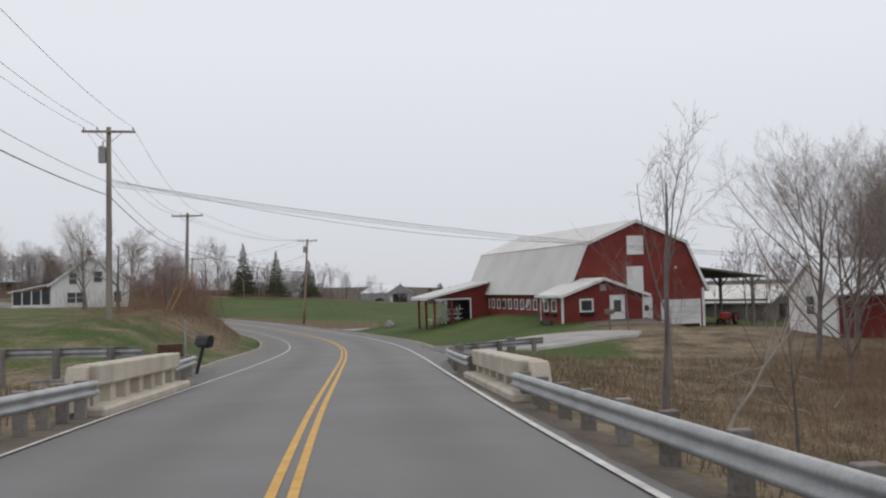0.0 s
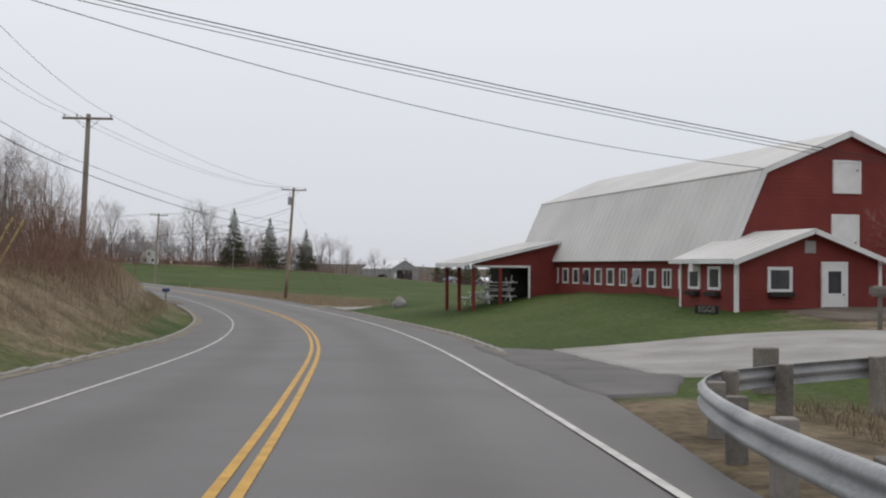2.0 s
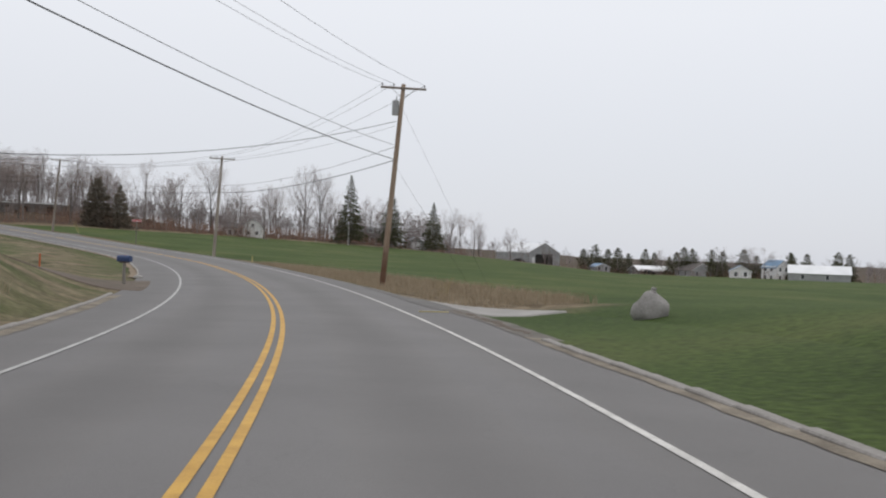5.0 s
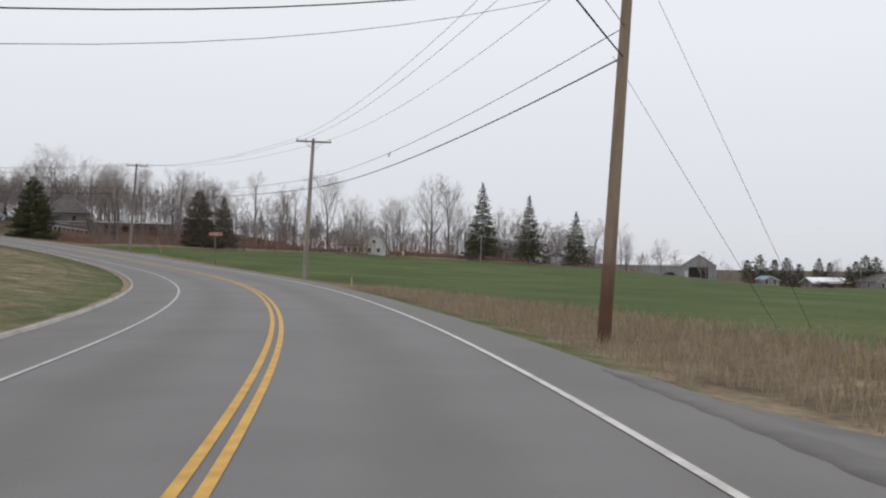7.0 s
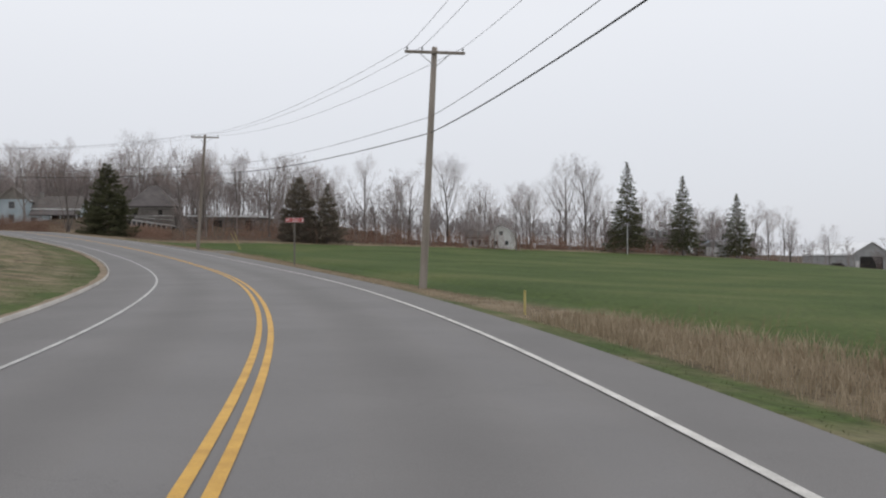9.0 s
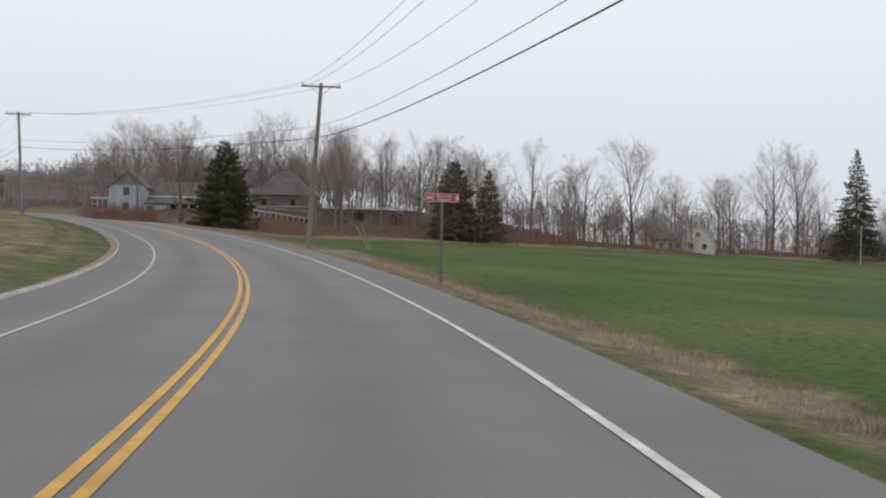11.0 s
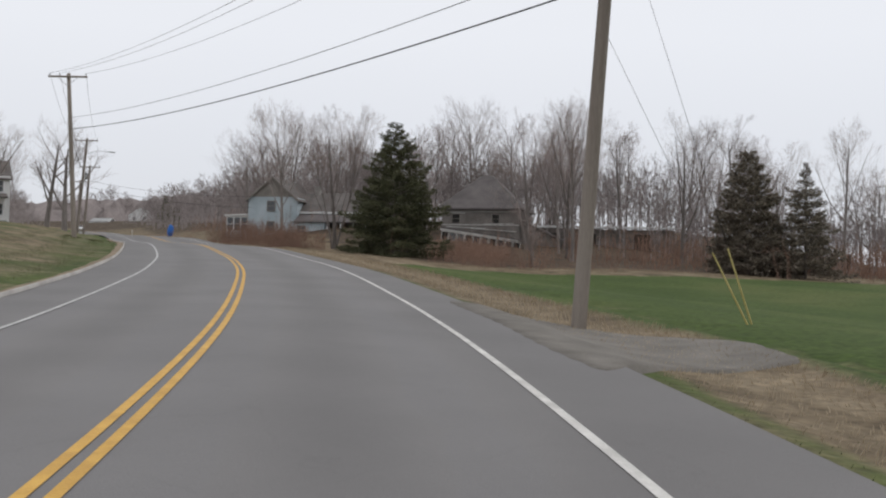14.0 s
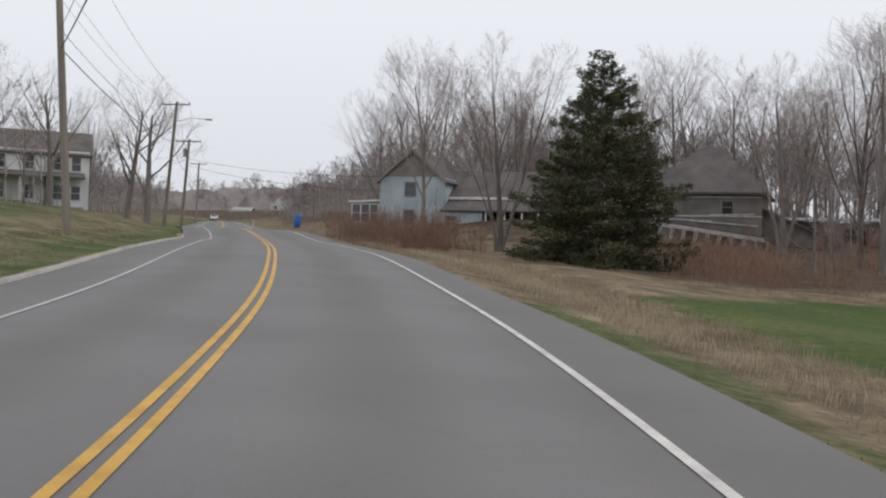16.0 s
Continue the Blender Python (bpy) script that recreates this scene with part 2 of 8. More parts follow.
def slab(a, b, c, d, thick):
    """A sheet through four corners, thickened downwards."""
    bm = bmesh.new()
    n = (Vector(b) - Vector(a)).cross(Vector(d) - Vector(a)).normalized() * thick
    if n.z < 0:
        n = -n
    top = [bm.verts.new(v) for v in (a, b, c, d)]
    low = [bm.verts.new(Vector(v) - n) for v in (a, b, c, d)]
    bm.faces.new(top)
    bm.faces.new(low[::-1])
    for i in range(4):
        j = (i + 1) % 4
        bm.faces.new((top[j], top[i], low[i], low[j]))
    bmesh.ops.recalc_face_normals(bm, faces=bm.faces[:])
    return bm


def tubes(segments, sides=5):
    """Vertices and faces of tapered tubes: rows of start, end, first and last radius."""
    seg = np.array([[*p, *q, r, t] for p, q, r, t in segments], float)
    p, q, r, t = seg[:, :3], seg[:, 3:6], seg[:, 6], seg[:, 7]
    d = q - p
    d /= np.maximum(np.linalg.norm(d, axis=1, keepdims=True), 1e-9)
    ref = np.where(np.abs(d[:, 2:3]) > 0.9, np.array([[1.0, 0, 0]]), np.array([[0, 0, 1.0]]))
    u = np.cross(d, ref)
    u /= np.linalg.norm(u, axis=1, keepdims=True)
    w = np.cross(d, u)
    ang = np.arange(sides) * 2 * np.pi / sides
    ring = np.cos(ang)[None, :, None] * u[:, None] + np.sin(ang)[None, :, None] * w[:, None]
    v = np.concatenate([p[:, None] + ring * r[:, None, None], q[:, None] + ring * t[:, None, None]], 1).reshape(-1, 3)
    base = (np.arange(len(seg)) * 2 * sides)[:, None]
    k = np.arange(sides)
    f = np.stack([base + k, base + (k + 1) % sides, base + sides + (k + 1) % sides, base + sides + k], -1).reshape(-1, 4)
    return v, f


def rod(points, radii, sides=12):
    """Vertices and faces of one closed tapering rod through points."""
    p = [Vector(q) for q in points]
    d = (p[-1] - p[0]).normalized()
    u = d.cross(Vector((1, 0, 0)) if abs(d.x) < 0.9 else Vector((0, 1, 0))).normalized()
    w = d.cross(u)
    v = [q + (u * math.cos(a) + w * math.sin(a)) * r for q, r in zip(p, radii) for a in (k * 6.28319 / sides for k in range(sides))]
    f = [(i * sides + k, i * sides + (k + 1) % sides, (i + 1) * sides + (k + 1) % sides, (i + 1) * sides + k) for i in range(len(p) - 1) for k in range(sides)]
    return [tuple(q) for q in v], f


def mesh_np(name, v, f, material, parent=None, smooth=True, label=""):
    me = bpy.data.meshes.new(name)
    v, f = np.asarray(v, np.float32), np.asarray(f, np.int32)
    me.vertices.add(len(v))
    me.vertices.foreach_set("co", v.ravel())
    me.loops.add(f.size)
    me.loops.foreach_set("vertex_index", f.ravel())
    me.polygons.add(len(f))
    me.polygons.foreach_set("loop_start", np.arange(len(f), dtype=np.int32) * f.shape[1])
    me.polygons.foreach_set("use_smooth", np.full(len(f), smooth))
    me.update(calc_edges=True)
    me.materials.append(material)
    ob = new(name, me)
    ob.parent = parent
    if label:
        ob["label"] = label
    return ob


# ---------------------------------------------------------------- the road's line and the lie of the land
CENTRE = [(16.00, -100.00, 2.60), (11.00, -74.00, 1.90), (6.00, -49.10, 1.26), (3.30, -33.10, 0.82), (1.24, -16.50, 0.24), (-0.52, -0.07, -0.22), (-2.08, 16.35, -0.77),
          (-3.41, 32.78, -1.35), (-4.74, 48.98, -1.89), (-6.42, 65.04, -2.37), (-8.93, 80.77, -2.71), (-12.47, 96.45, -2.95), (-16.91, 111.81, -3.07), (-22.33, 127.11, -3.06),
          (-28.71, 142.13, -2.98), (-36.03, 156.60, -2.82), (-44.41, 170.43, -2.60), (-53.51, 183.59, -2.34), (-63.54, 196.18, -1.95), (-74.26, 208.10, -1.39), (-85.67, 219.40, -0.70),
          (-97.76, 230.00, 0.07), (-106.05, 236.67, 0.61), (-115.03, 243.20, 1.15), (-127.41, 251.45, 1.95), (-139.80, 259.21, 2.46), (-152.65, 267.11, 2.93), (-168.40, 275.40, 4.00),
          (-185.10, 283.30, 4.35), (-222.00, 305.50, 5.90), (-262.00, 329.00, 7.70), (-390.00, 404.00, 13.50)]


def spline(points, step=1.0):
    p = np.array(points, float)
    p = np.vstack([2 * p[0] - p[1], p, 2 * p[-1] - p[-2]])
    out = []
    for i in range(1, len(p) - 2):
        n = max(2, int(np.linalg.norm(p[i + 1] - p[i]) / step))
        for t in np.arange(n) / n:
            out.append(0.5 * (2 * p[i] + (p[i + 1] - p[i - 1]) * t + (2 * p[i - 1] - 5 * p[i] + 4 * p[i + 1] - p[i + 2]) * t * t + (3 * p[i] - p[i - 1] - 3 * p[i + 1] + p[i + 2]) * t ** 3))
    out.append(p[-2])
    return np.array(out)


LINE = spline(CENTRE)
TANGENT = np.gradient(LINE[:, :2], axis=0)
TANGENT /= np.linalg.norm(TANGENT, axis=1, keepdims=True)
ACROSS = np.stack([TANGENT[:, 1], -TANGENT[:, 0]], 1)
WAY = np.r_[0, np.cumsum(np.linalg.norm(np.diff(LINE[:, :2], axis=0), axis=1))]
WAY -= WAY[np.argmin(np.abs(LINE[:, 1]))]


def beside(x, y):
    """How far along the road, how far to its right, and the road's height there."""
    x, y = np.atleast_1d(np.asarray(x, float)), np.atleast_1d(np.asarray(y, float))
    s, d = np.empty_like(x), np.empty_like(x)
    for i in range(0, len(x), 4000):
        q = np.stack([x[i:i + 4000], y[i:i + 4000]], 1)
        k = ((q[:, None] - LINE[None, :, :2]) ** 2).sum(-1).argmin(1)
        o = q - LINE[k, :2]
        side = (o * ACROSS[k]).sum(1)
        s[i:i + 4000] = WAY[k] + (o * TANGENT[k]).sum(1)
        far = np.hypot(o[:, 0], o[:, 1])
        d[i:i + 4000] = np.sign(side + 1e-9) * np.where(far > 40, far, np.abs(side))
    return s, d, np.interp(s, WAY, LINE[:, 2])


def on_road(s, d, lift=0.0):
    """The place s metres along the road and d to the right of its yellow lines."""
    x, y, z = (np.interp(s, WAY, LINE[:, i]) for i in range(3))
    ax, ay = np.interp(s, WAY, ACROSS[:, 0]), np.interp(s, WAY, ACROSS[:, 1])
    return x + ax * d, y + ay * d, z + lift


def smooth(a, b, v):
    t = np.clip((np.asarray(v, float) - a) / (b - a), 0, 1)
    return t * t * (3 - 2 * t)


def right_edge(s):
    """Where the paving ends on the right; it is narrow on the bridge."""
    return np.interp(s, [33, 42, 50, 66, 74, 100, 110, 120, 135, 150, 160, 190, 205, 215, 230, 244, 254, 265, 280, 300], [3.75, 4.2, 5.0, 5.4, 5.65, 5.35, 5.45, 5.2, 5.1, 4.87, 4.9, 5.15, 5.35, 5.5, 5.6, 5.6, 5.4, 5.25, 5.0, 4.8])


def left_edge(s):
    return np.interp(s, [28, 36, 54, 63, 72, 90, 110, 150, 165, 185, 205, 220, 240, 265, 280, 300], [-4.15, -5.6, -5.9, -5.7, -5.2, -4.98, -5.1, -5.2, -5.15, -5.25, -5.1, -4.98, -4.92, -5.05, -5.0, -4.7])


def gully(y):
    return np.exp(-(((y - 22) / 15) ** 2))


def land(x, y):
    """The ground's height, with the shoulders of the road and without its paving."""
    x, y = np.atleast_1d(np.asarray(x, float)), np.atleast_1d(np.asarray(y, float))
    s, d, zr = beside(x, y)
    d = np.where(d > 0, d + 5.1 - right_edge(s), d - 5.14 - left_edge(s))
    a = np.abs(d)
    cx, cy = np.clip(x, -190, 4), np.clip(y, 60, 430) - 200
    cy = np.minimum(cy, np.interp(cx, [-190, -110, -60], [98, 112, 230]))
    field = -4.05 - 0.0261 * cx - 0.0102 * cy + 0.0392 * cx ** 2 / 1000 - 0.3013 * cx * cy / 1000
    field = field + 1.75 * np.exp(-(((x - 8) / 30) ** 2) - ((y - 86) / 30) ** 2) - 0.5 * smooth(60, 40, y)
    field = field - 0.9 * np.exp(-(((x + 113) / 26) ** 2) - ((y - 256) / 22) ** 2) + 0.35 * np.exp(-(((x + 65) / 40) ** 2) - ((y - 350) / 25) ** 2)
    field = field - 0.85 * np.exp(-(((x + 84) / 30) ** 2) - ((y - 333) / 30) ** 2) - 0.35 * np.exp(-(((x + 102) / 18) ** 2) - ((y - 298) / 18) ** 2)
    field = field - 0.022 * np.clip(y - np.interp(x, [-200, -110, -60], [330, 342, 402]), 0, 300)
    field = field + (zr + 0.3 + 0.2 * np.clip(a - 6, 0, 14) - field) * smooth(318, 350, s) * smooth(110, 70, a)
    field = field - 2.2 * gully(y) * smooth(60, 20, a)
    shoulder = zr - 0.12
    reach = 16 + 8 * smooth(108, 130, s)
    right = shoulder + (field - shoulder) * smooth(0, 1, (d - 5.3) / (reach - 5.3))
    right = right - 0.32 * np.exp(-(((d - 7.5) / 2.2) ** 2)) * smooth(100, 118, s)
    high = smooth(130, 98, y) * smooth(34, 52, y)
    rest = zr + 0.28 + 0.02 * np.clip(a - 6, 0, 60) - 1.6 * gully(y) * smooth(7, 14, a)
    rest = rest + 0.055 * np.clip(a - 6, 0, 30) * smooth(255, 295, s)
    bank = rest + (0.1 + 0.018 * np.clip(a - 12, 0, 30) - rest) * high
    left = shoulder + (bank - shoulder) * smooth(5.4, 11, a)
    z = np.where(d > 0, right, left)
    hills = 3.5 * smooth(230, 640, np.hypot(x + 60, y - 200))
    # the yard before the barn doors lies lower
    z = z - 0.8 * smooth(13.6, 16.6, x) * smooth(35, 27, x) * smooth(63, 71, y) * smooth(100, 88, y)
    z = z + 0.7 * np.exp(-(((x + 197) / 14) ** 2) - ((y - 267) / 14) ** 2) * smooth(7, 12, -d)
    return z + hills * smooth(195, 290, -x)


def ground(x, y):
    return float(land([x], [y])[0])


# ground sheet: fine lines near the road, wide ones out to the horizon
def lines(a, b, step):
    inner = list(np.arange(a, b + step / 2, step))
    w, lo, hi = step, [], []
    p, q = inner[0], inner[-1]
    while len(lo) < 26:
        w *= 1.28
        p, q = p - w, q + w
        lo.append(p)
        hi.append(q)
    return np.array(lo[::-1] + inner + hi)


gx, gy = lines(-215, 70, 2.0), lines(-60, 370, 2.2)
GX, GY = np.meshgrid(gx, gy)
flat_x, flat_y = GX.ravel(), GY.ravel()
gz = land(flat_x, flat_y)
_, gd, _ = beside(flat_x, flat_y)
gs = beside(flat_x, flat_y)[0]
gd = np.where(gd > 0, gd + 5.1 - right_edge(gs), gd - 5.14 - left_edge(gs))
gz = gz - 0.6 * (1 - smooth(6.6, 9.6, np.abs(gd)))
rng = np.random.default_rng(4)
gz += rng.normal(0, 0.03, len(gz)) * (np.abs(gd) > 9)
nx, ny = len(gx), len(gy)
idx = np.arange(nx * ny).reshape(ny, nx)
gf = np.stack([idx[:-1, :-1], idx[:-1, 1:], idx[1:, 1:], idx[1:, :-1]], -1).reshape(-1, 4)


def ground_material():
    """Lawn, field and dead grass over one sheet, mixed by noise and by the run of the verge."""
    m = bpy.data.materials.new("ground_grass")
    m.use_nodes = True
    n, l = m.node_tree.nodes, m.node_tree.links
    p = n["Principled BSDF"]
    p.inputs["Roughness"].default_value = 0.95
    p.inputs["Specular IOR Level"].default_value = 0.15
    tc = n.new("ShaderNodeTexCoord")
    dry = n.new("ShaderNodeAttribute")
    dry.attribute_name = "dryness"

    def noise_node(scale, detail):
        k = n.new("ShaderNodeTexNoise")
        k.inputs["Scale"].default_value = scale
        k.inputs["Detail"].default_value = detail
        l.new(tc.outputs["Object"], k.inputs["Vector"])
        return k

    def ramp(src, stops):
        r = n.new("ShaderNodeValToRGB")
        while len(r.color_ramp.elements) < len(stops):
            r.color_ramp.elements.new(0.5)
        for el, (pos, col) in zip(r.color_ramp.elements, stops):
            el.position, el.color = pos, (*col, 1)
        l.new(src, r.inputs[0])
        return r

    green = ramp(noise_node(0.09, 6).outputs[0], [(0.3, (0.040, 0.066, 0.014)), (0.5, (0.058, 0.086, 0.021)), (0.72, (0.096, 0.110, 0.036))])
    straw = ramp(noise_node(0.7, 6).outputs[0], [(0.3, (0.085, 0.064, 0.040)), (0.5, (0.165, 0.128, 0.082)), (0.72, (0.25, 0.20, 0.135))])
    fine = noise_node(5.0, 5)
    add = n.new("ShaderNodeMath")
    add.operation = "MULTIPLY_ADD"
    add.inputs[1].default_value = 0.9
    add.inputs[2].default_value = -0.45
    patch = noise_node(0.35, 5)
    l.new(patch.outputs[0], add.inputs[0])
    tot = n.new("ShaderNodeMath")
    tot.operation = "ADD"
    tot.use_clamp = True
    l.new(add.outputs[0], tot.inputs[0])
    l.new(dry.outputs["Fac"], tot.inputs[1])
    edge = ramp(tot.outputs[0], [(0.3, (0, 0, 0)), (0.7, (1, 1, 1))])
    mx = n.new("ShaderNodeMix")
    mx.data_type = "RGBA"
    l.new(edge.outputs[0], mx.inputs[0])
    l.new(green.outputs[0], mx.inputs[6])
    l.new(straw.outputs[0], mx.inputs[7])
    litter = ramp(noise_node(1.1, 6).outputs[0], [(0.3, (0.040, 0.031, 0.024)), (0.5, (0.080, 0.060, 0.043)), (0.75, (0.14, 0.108, 0.072))])
    deep = n.new("ShaderNodeMapRange")
    deep.inputs["From Min"].default_value = 1.0
    deep.inputs["From Max"].default_value = 1.6
    l.new(dry.outputs["Fac"], deep.inputs["Value"])
    mx2 = n.new("ShaderNodeMix")
    mx2.data_type = "RGBA"
    l.new(deep.outputs[0], mx2.inputs[0])
    l.new(mx.outputs[2], mx2.inputs[6])
    l.new(litter.outputs[0], mx2.inputs[7])
    grain = ramp(fine.outputs[0], [(0.3, (0.62, 0.62, 0.62)), (0.7, (1.25, 1.25, 1.25))])
    mul = n.new("ShaderNodeMix")
    mul.data_type = "RGBA"
    mul.blend_type = "MULTIPLY"
    mul.inputs[0].default_value = 1.0
    l.new(mx2.outputs[2], mul.inputs[6])
    l.new(grain.outputs[0], mul.inputs[7])
    l.new(mul.outputs[2], p.inputs["Base Color"])
    bp = n.new("ShaderNodeBump")
    bp.inputs["Strength"].default_value = 0.6
    bp.inputs["Distance"].default_value = 0.08
    l.new(fine.outputs[0], bp.inputs["Height"])
    l.new(bp.outputs[0], p.inputs["Normal"])
    return m


M_GROUND = ground_material()


def straw_edge(s):
    """How far from the road the strip of dead grass reaches."""
    return np.interp(s, [112, 125, 140, 156, 171, 190, 215, 231, 245, 262, 280], [12.6, 12.6, 11.2, 9.6, 8.4, 7.9, 8.0, 8.9, 9.6, 8.8, 9.2])


def dryness(x, y):
    """Where the grass is dead: the verge of the field, the gully, the woods' edge."""
    s, d, _ = beside(x, y)
    x, y = np.asarray(x, float), np.asarray(y, float)
    outer = straw_edge(s)
    v = 0.95 * smooth(6.0, 6.7, d) * smooth(outer + 0.9, outer - 0.6, d) * smooth(112, 122, s)
    v = np.maximum(v, 0.62 * np.exp(-(((d - right_edge(s) - 0.15) / 0.25) ** 2)) * smooth(112, 122, s))
    v = np.maximum(v, 0.40 * (d > 4) * smooth(8, 6.5, d) * smooth(112, 122, s))
    v = np.maximum(v, 0.85 * smooth(8, 10, x) * smooth(80, 74, y))
    v = np.maximum(v, 0.95 * smooth(54, 46, y) * smooth(3.6, 4.2, np.abs(d)) * (d > 0))
    v = np.maximum(v, 0.75 * smooth(44, 34, y) * (d < 0))
    v = np.maximum(v, 0.8 * np.exp(-(((d + 9) / 3.5) ** 2)) * smooth(125, 100, s) * smooth(50, 66, s))
    v = np.maximum(v, 0.62 * np.exp(-(((d + 10) / 6) ** 2)) * smooth(118, 140, s))
    v = np.maximum(v, 0.42 * (d < -6))
    v = np.maximum(v, 0.58 * (d < -4) * smooth(92, 104, s) * smooth(150, 138, s))
    # beyond the far edge of the green field
    xb = np.interp(y, [250, 260, 268, 274, 290, 307, 335, 350], [-112, -115, -117, -112, -104, -98, -88, -70])
    yb = np.interp(x, [-90, -66, -44, 0, 60], [336, 346, 362, 392, 396])
    past = np.maximum(smooth(-1.5, 1.5, xb - x) * (y > 245), smooth(-2, 2, y - yb) * (x > -90))
    v = np.maximum(v, 0.92 * past * (d > 5.2))
    # fallen leaves and rank growth under trees and in the gully
    wood = smooth(4, 12, np.maximum(xb - x, 0)) * (y > 262) * (d > 16)
    wood = np.maximum(wood, smooth(6, 16, y - yb) * (x > -90))
    wood = np.maximum(wood, smooth(300, 330, np.hypot(x + 60, y - 200)))
    wood = np.maximum(wood, smooth(-222, -240, x) * (np.abs(d) > 14))
    wood = np.maximum(wood, smooth(30, 38, x) * smooth(160, 120, y))
    wood = np.maximum(wood, smooth(-44, -56, x) * smooth(150, 120, y) * smooth(20, 40, -d))
    v = np.where(wood > 0.05, np.maximum(v, 0.6) + wood, v)
    return v


def set_dry(ob, x, y):
    at = ob.data.attributes.new("dryness", "FLOAT", "POINT")
    at.data.foreach_set("value", dryness(x, y).astype(np.float32))


sheet = mesh_np("ground", np.stack([flat_x, flat_y, gz], 1), gf, M_GROUND)
tagged(sheet, "rolling early-spring grass field with patches of dead grass", "ground", kind="structure")
set_dry(sheet, flat_x, flat_y)


def strip(name, offsets, lift, s0, s1, material, step=1.0, wave=0.0, follow=False):
    """A ribbon along the road; offsets are metres to the right of the yellow lines, or functions of the way."""
    ss = np.arange(s0, s1 + step / 2, step)
    cols = []
    for o, h in zip(offsets, lift):
        off = np.array([o(v) for v in ss]) if callable(o) else np.full(len(ss), float(o))
        if wave:
            off = off + wave * np.sin(ss * 0.9 + off * 2) * 0.4 + rng.normal(0, wave * 0.35, len(ss))
        x, y, z = on_road(ss, off)
        if follow:
            z = land(x, y)
        cols.append(np.stack([x, y, z + h], 1))
    v = np.stack(cols, 1).reshape(-1, 3)
    k = len(offsets)
    i = np.arange(len(ss) * k).reshape(len(ss), k)
    f = np.stack([i[:-1, :-1], i[:-1, 1:], i[1:, 1:], i[1:, :-1]], -1).reshape(-1, 4)
    return mesh_np(name, v, f, material)


S0, S1 = -70.0, 520.0
road = tagged(strip("road", [left_edge, -2.6, -1.3, 0, 1.3, 2.6, right_edge], [-0.05, 0, 0.015, 0.03, 0.015, 0, -0.05], S0, S1, M_ASPHALT), "worn grey two-lane asphalt road", "road", kind="structure")
across = road.data.attributes.new("across", "FLOAT", "POINT")
co = np.empty(len(road.data.vertices) * 3, np.float32)
road.data.vertices.foreach_get("co", co)
across.data.foreach_set("value", beside(co[0::3], co[1::3])[1].astype(np.float32))


def left_line(s):
    return float(np.interp(s, [-10, 10, 30, 50, 70, 90, 110, 130, 150, 170, 190, 210, 230, 250, 270, 290, 310, 330], [-4.1, -3.93, -3.75, -3.49, -3.22, -3.12, -3.14, -3.18, -3.15, -3.12, -3.07, -3.11, -3.19, -3.23, -3.23, -3.16, -3.08, -2.98]))


def right_line(s):
    return float(np.interp(s, [-10, 10, 30, 50, 70, 90, 110, 130, 150, 170, 190, 210, 230, 250, 270, 290, 310, 330], [3.12, 3.25, 3.38, 3.54, 3.7, 3.74, 3.67, 3.64, 3.65, 3.71, 3.78, 3.79, 3.87, 3.92, 3.88, 3.77, 3.63, 3.48]))


def stripe(name, off, width, material, label, s0=S0, s1=S1):
    fn = off if callable(off) else (lambda s: off)
    ob = strip(name, [lambda s: fn(s) - width / 2, lambda s: fn(s) + width / 2], [0.0, 0.0], s0, s1, material)
    co = np.empty(len(ob.data.vertices) * 3, np.float32)
    ob.data.vertices.foreach_get("co", co)
    co = co.reshape(-1, 3)
    _, d, _ = beside(co[:, 0], co[:, 1])
    co[:, 2] += np.interp(d, [-5.3, -2.6, 0, 2.6, 5.3], [-0.05, 0, 0.03, 0, -0.05]) + 0.009
    ob.data.vertices.foreach_set("co", co.ravel())
    return tagged(ob, label, "road marking", kind="structure")


stripe("yellow_line", -0.1, 0.1, M_YELLOW, "solid yellow centre line, slightly worn")
stripe("yellow_line", 0.1, 0.1, M_YELLOW, "solid yellow centre line, slightly worn")
stripe("white_line", right_line, 0.105, M_WHITE_LINE, "solid white edge line, slightly worn")
stripe("white_line", left_line, 0.085, M_WHITE_LINE, "solid white edge line, slightly worn", s1=72.0)
stripe("white_line", left_line, 0.085, M_FAINT_LINE, "solid white edge line, rubbed faint", s0=72.0)

for side, name in ((1, "verge"), (-1, "verge")):
    edge_of = right_edge if side > 0 else left_edge
    offs = [(lambda s, v=v: float(edge_of(s)) + side * v) for v in (-0.15, 0.15, 0.6, 1.3, 2.1, 3.1, 4.3, 5.5)]
    vg = strip(name, offs, [-0.10, 0.03, 0.05, 0.05, 0.05, 0.05, 0.03, -0.25], S0, S1, M_GROUND, step=1.0, wave=0.06, follow=True)
    if side < 0:
        vg.data.flip_normals()
    co = np.empty(len(vg.data.vertices) * 3, np.float32)
    vg.data.vertices.foreach_get("co", co)
    co = co.reshape(-1, 3)
    set_dry(vg, co[:, 0], co[:, 1])
    tagged(vg, "grassy road verge with dead stems", "verge", kind="structure")

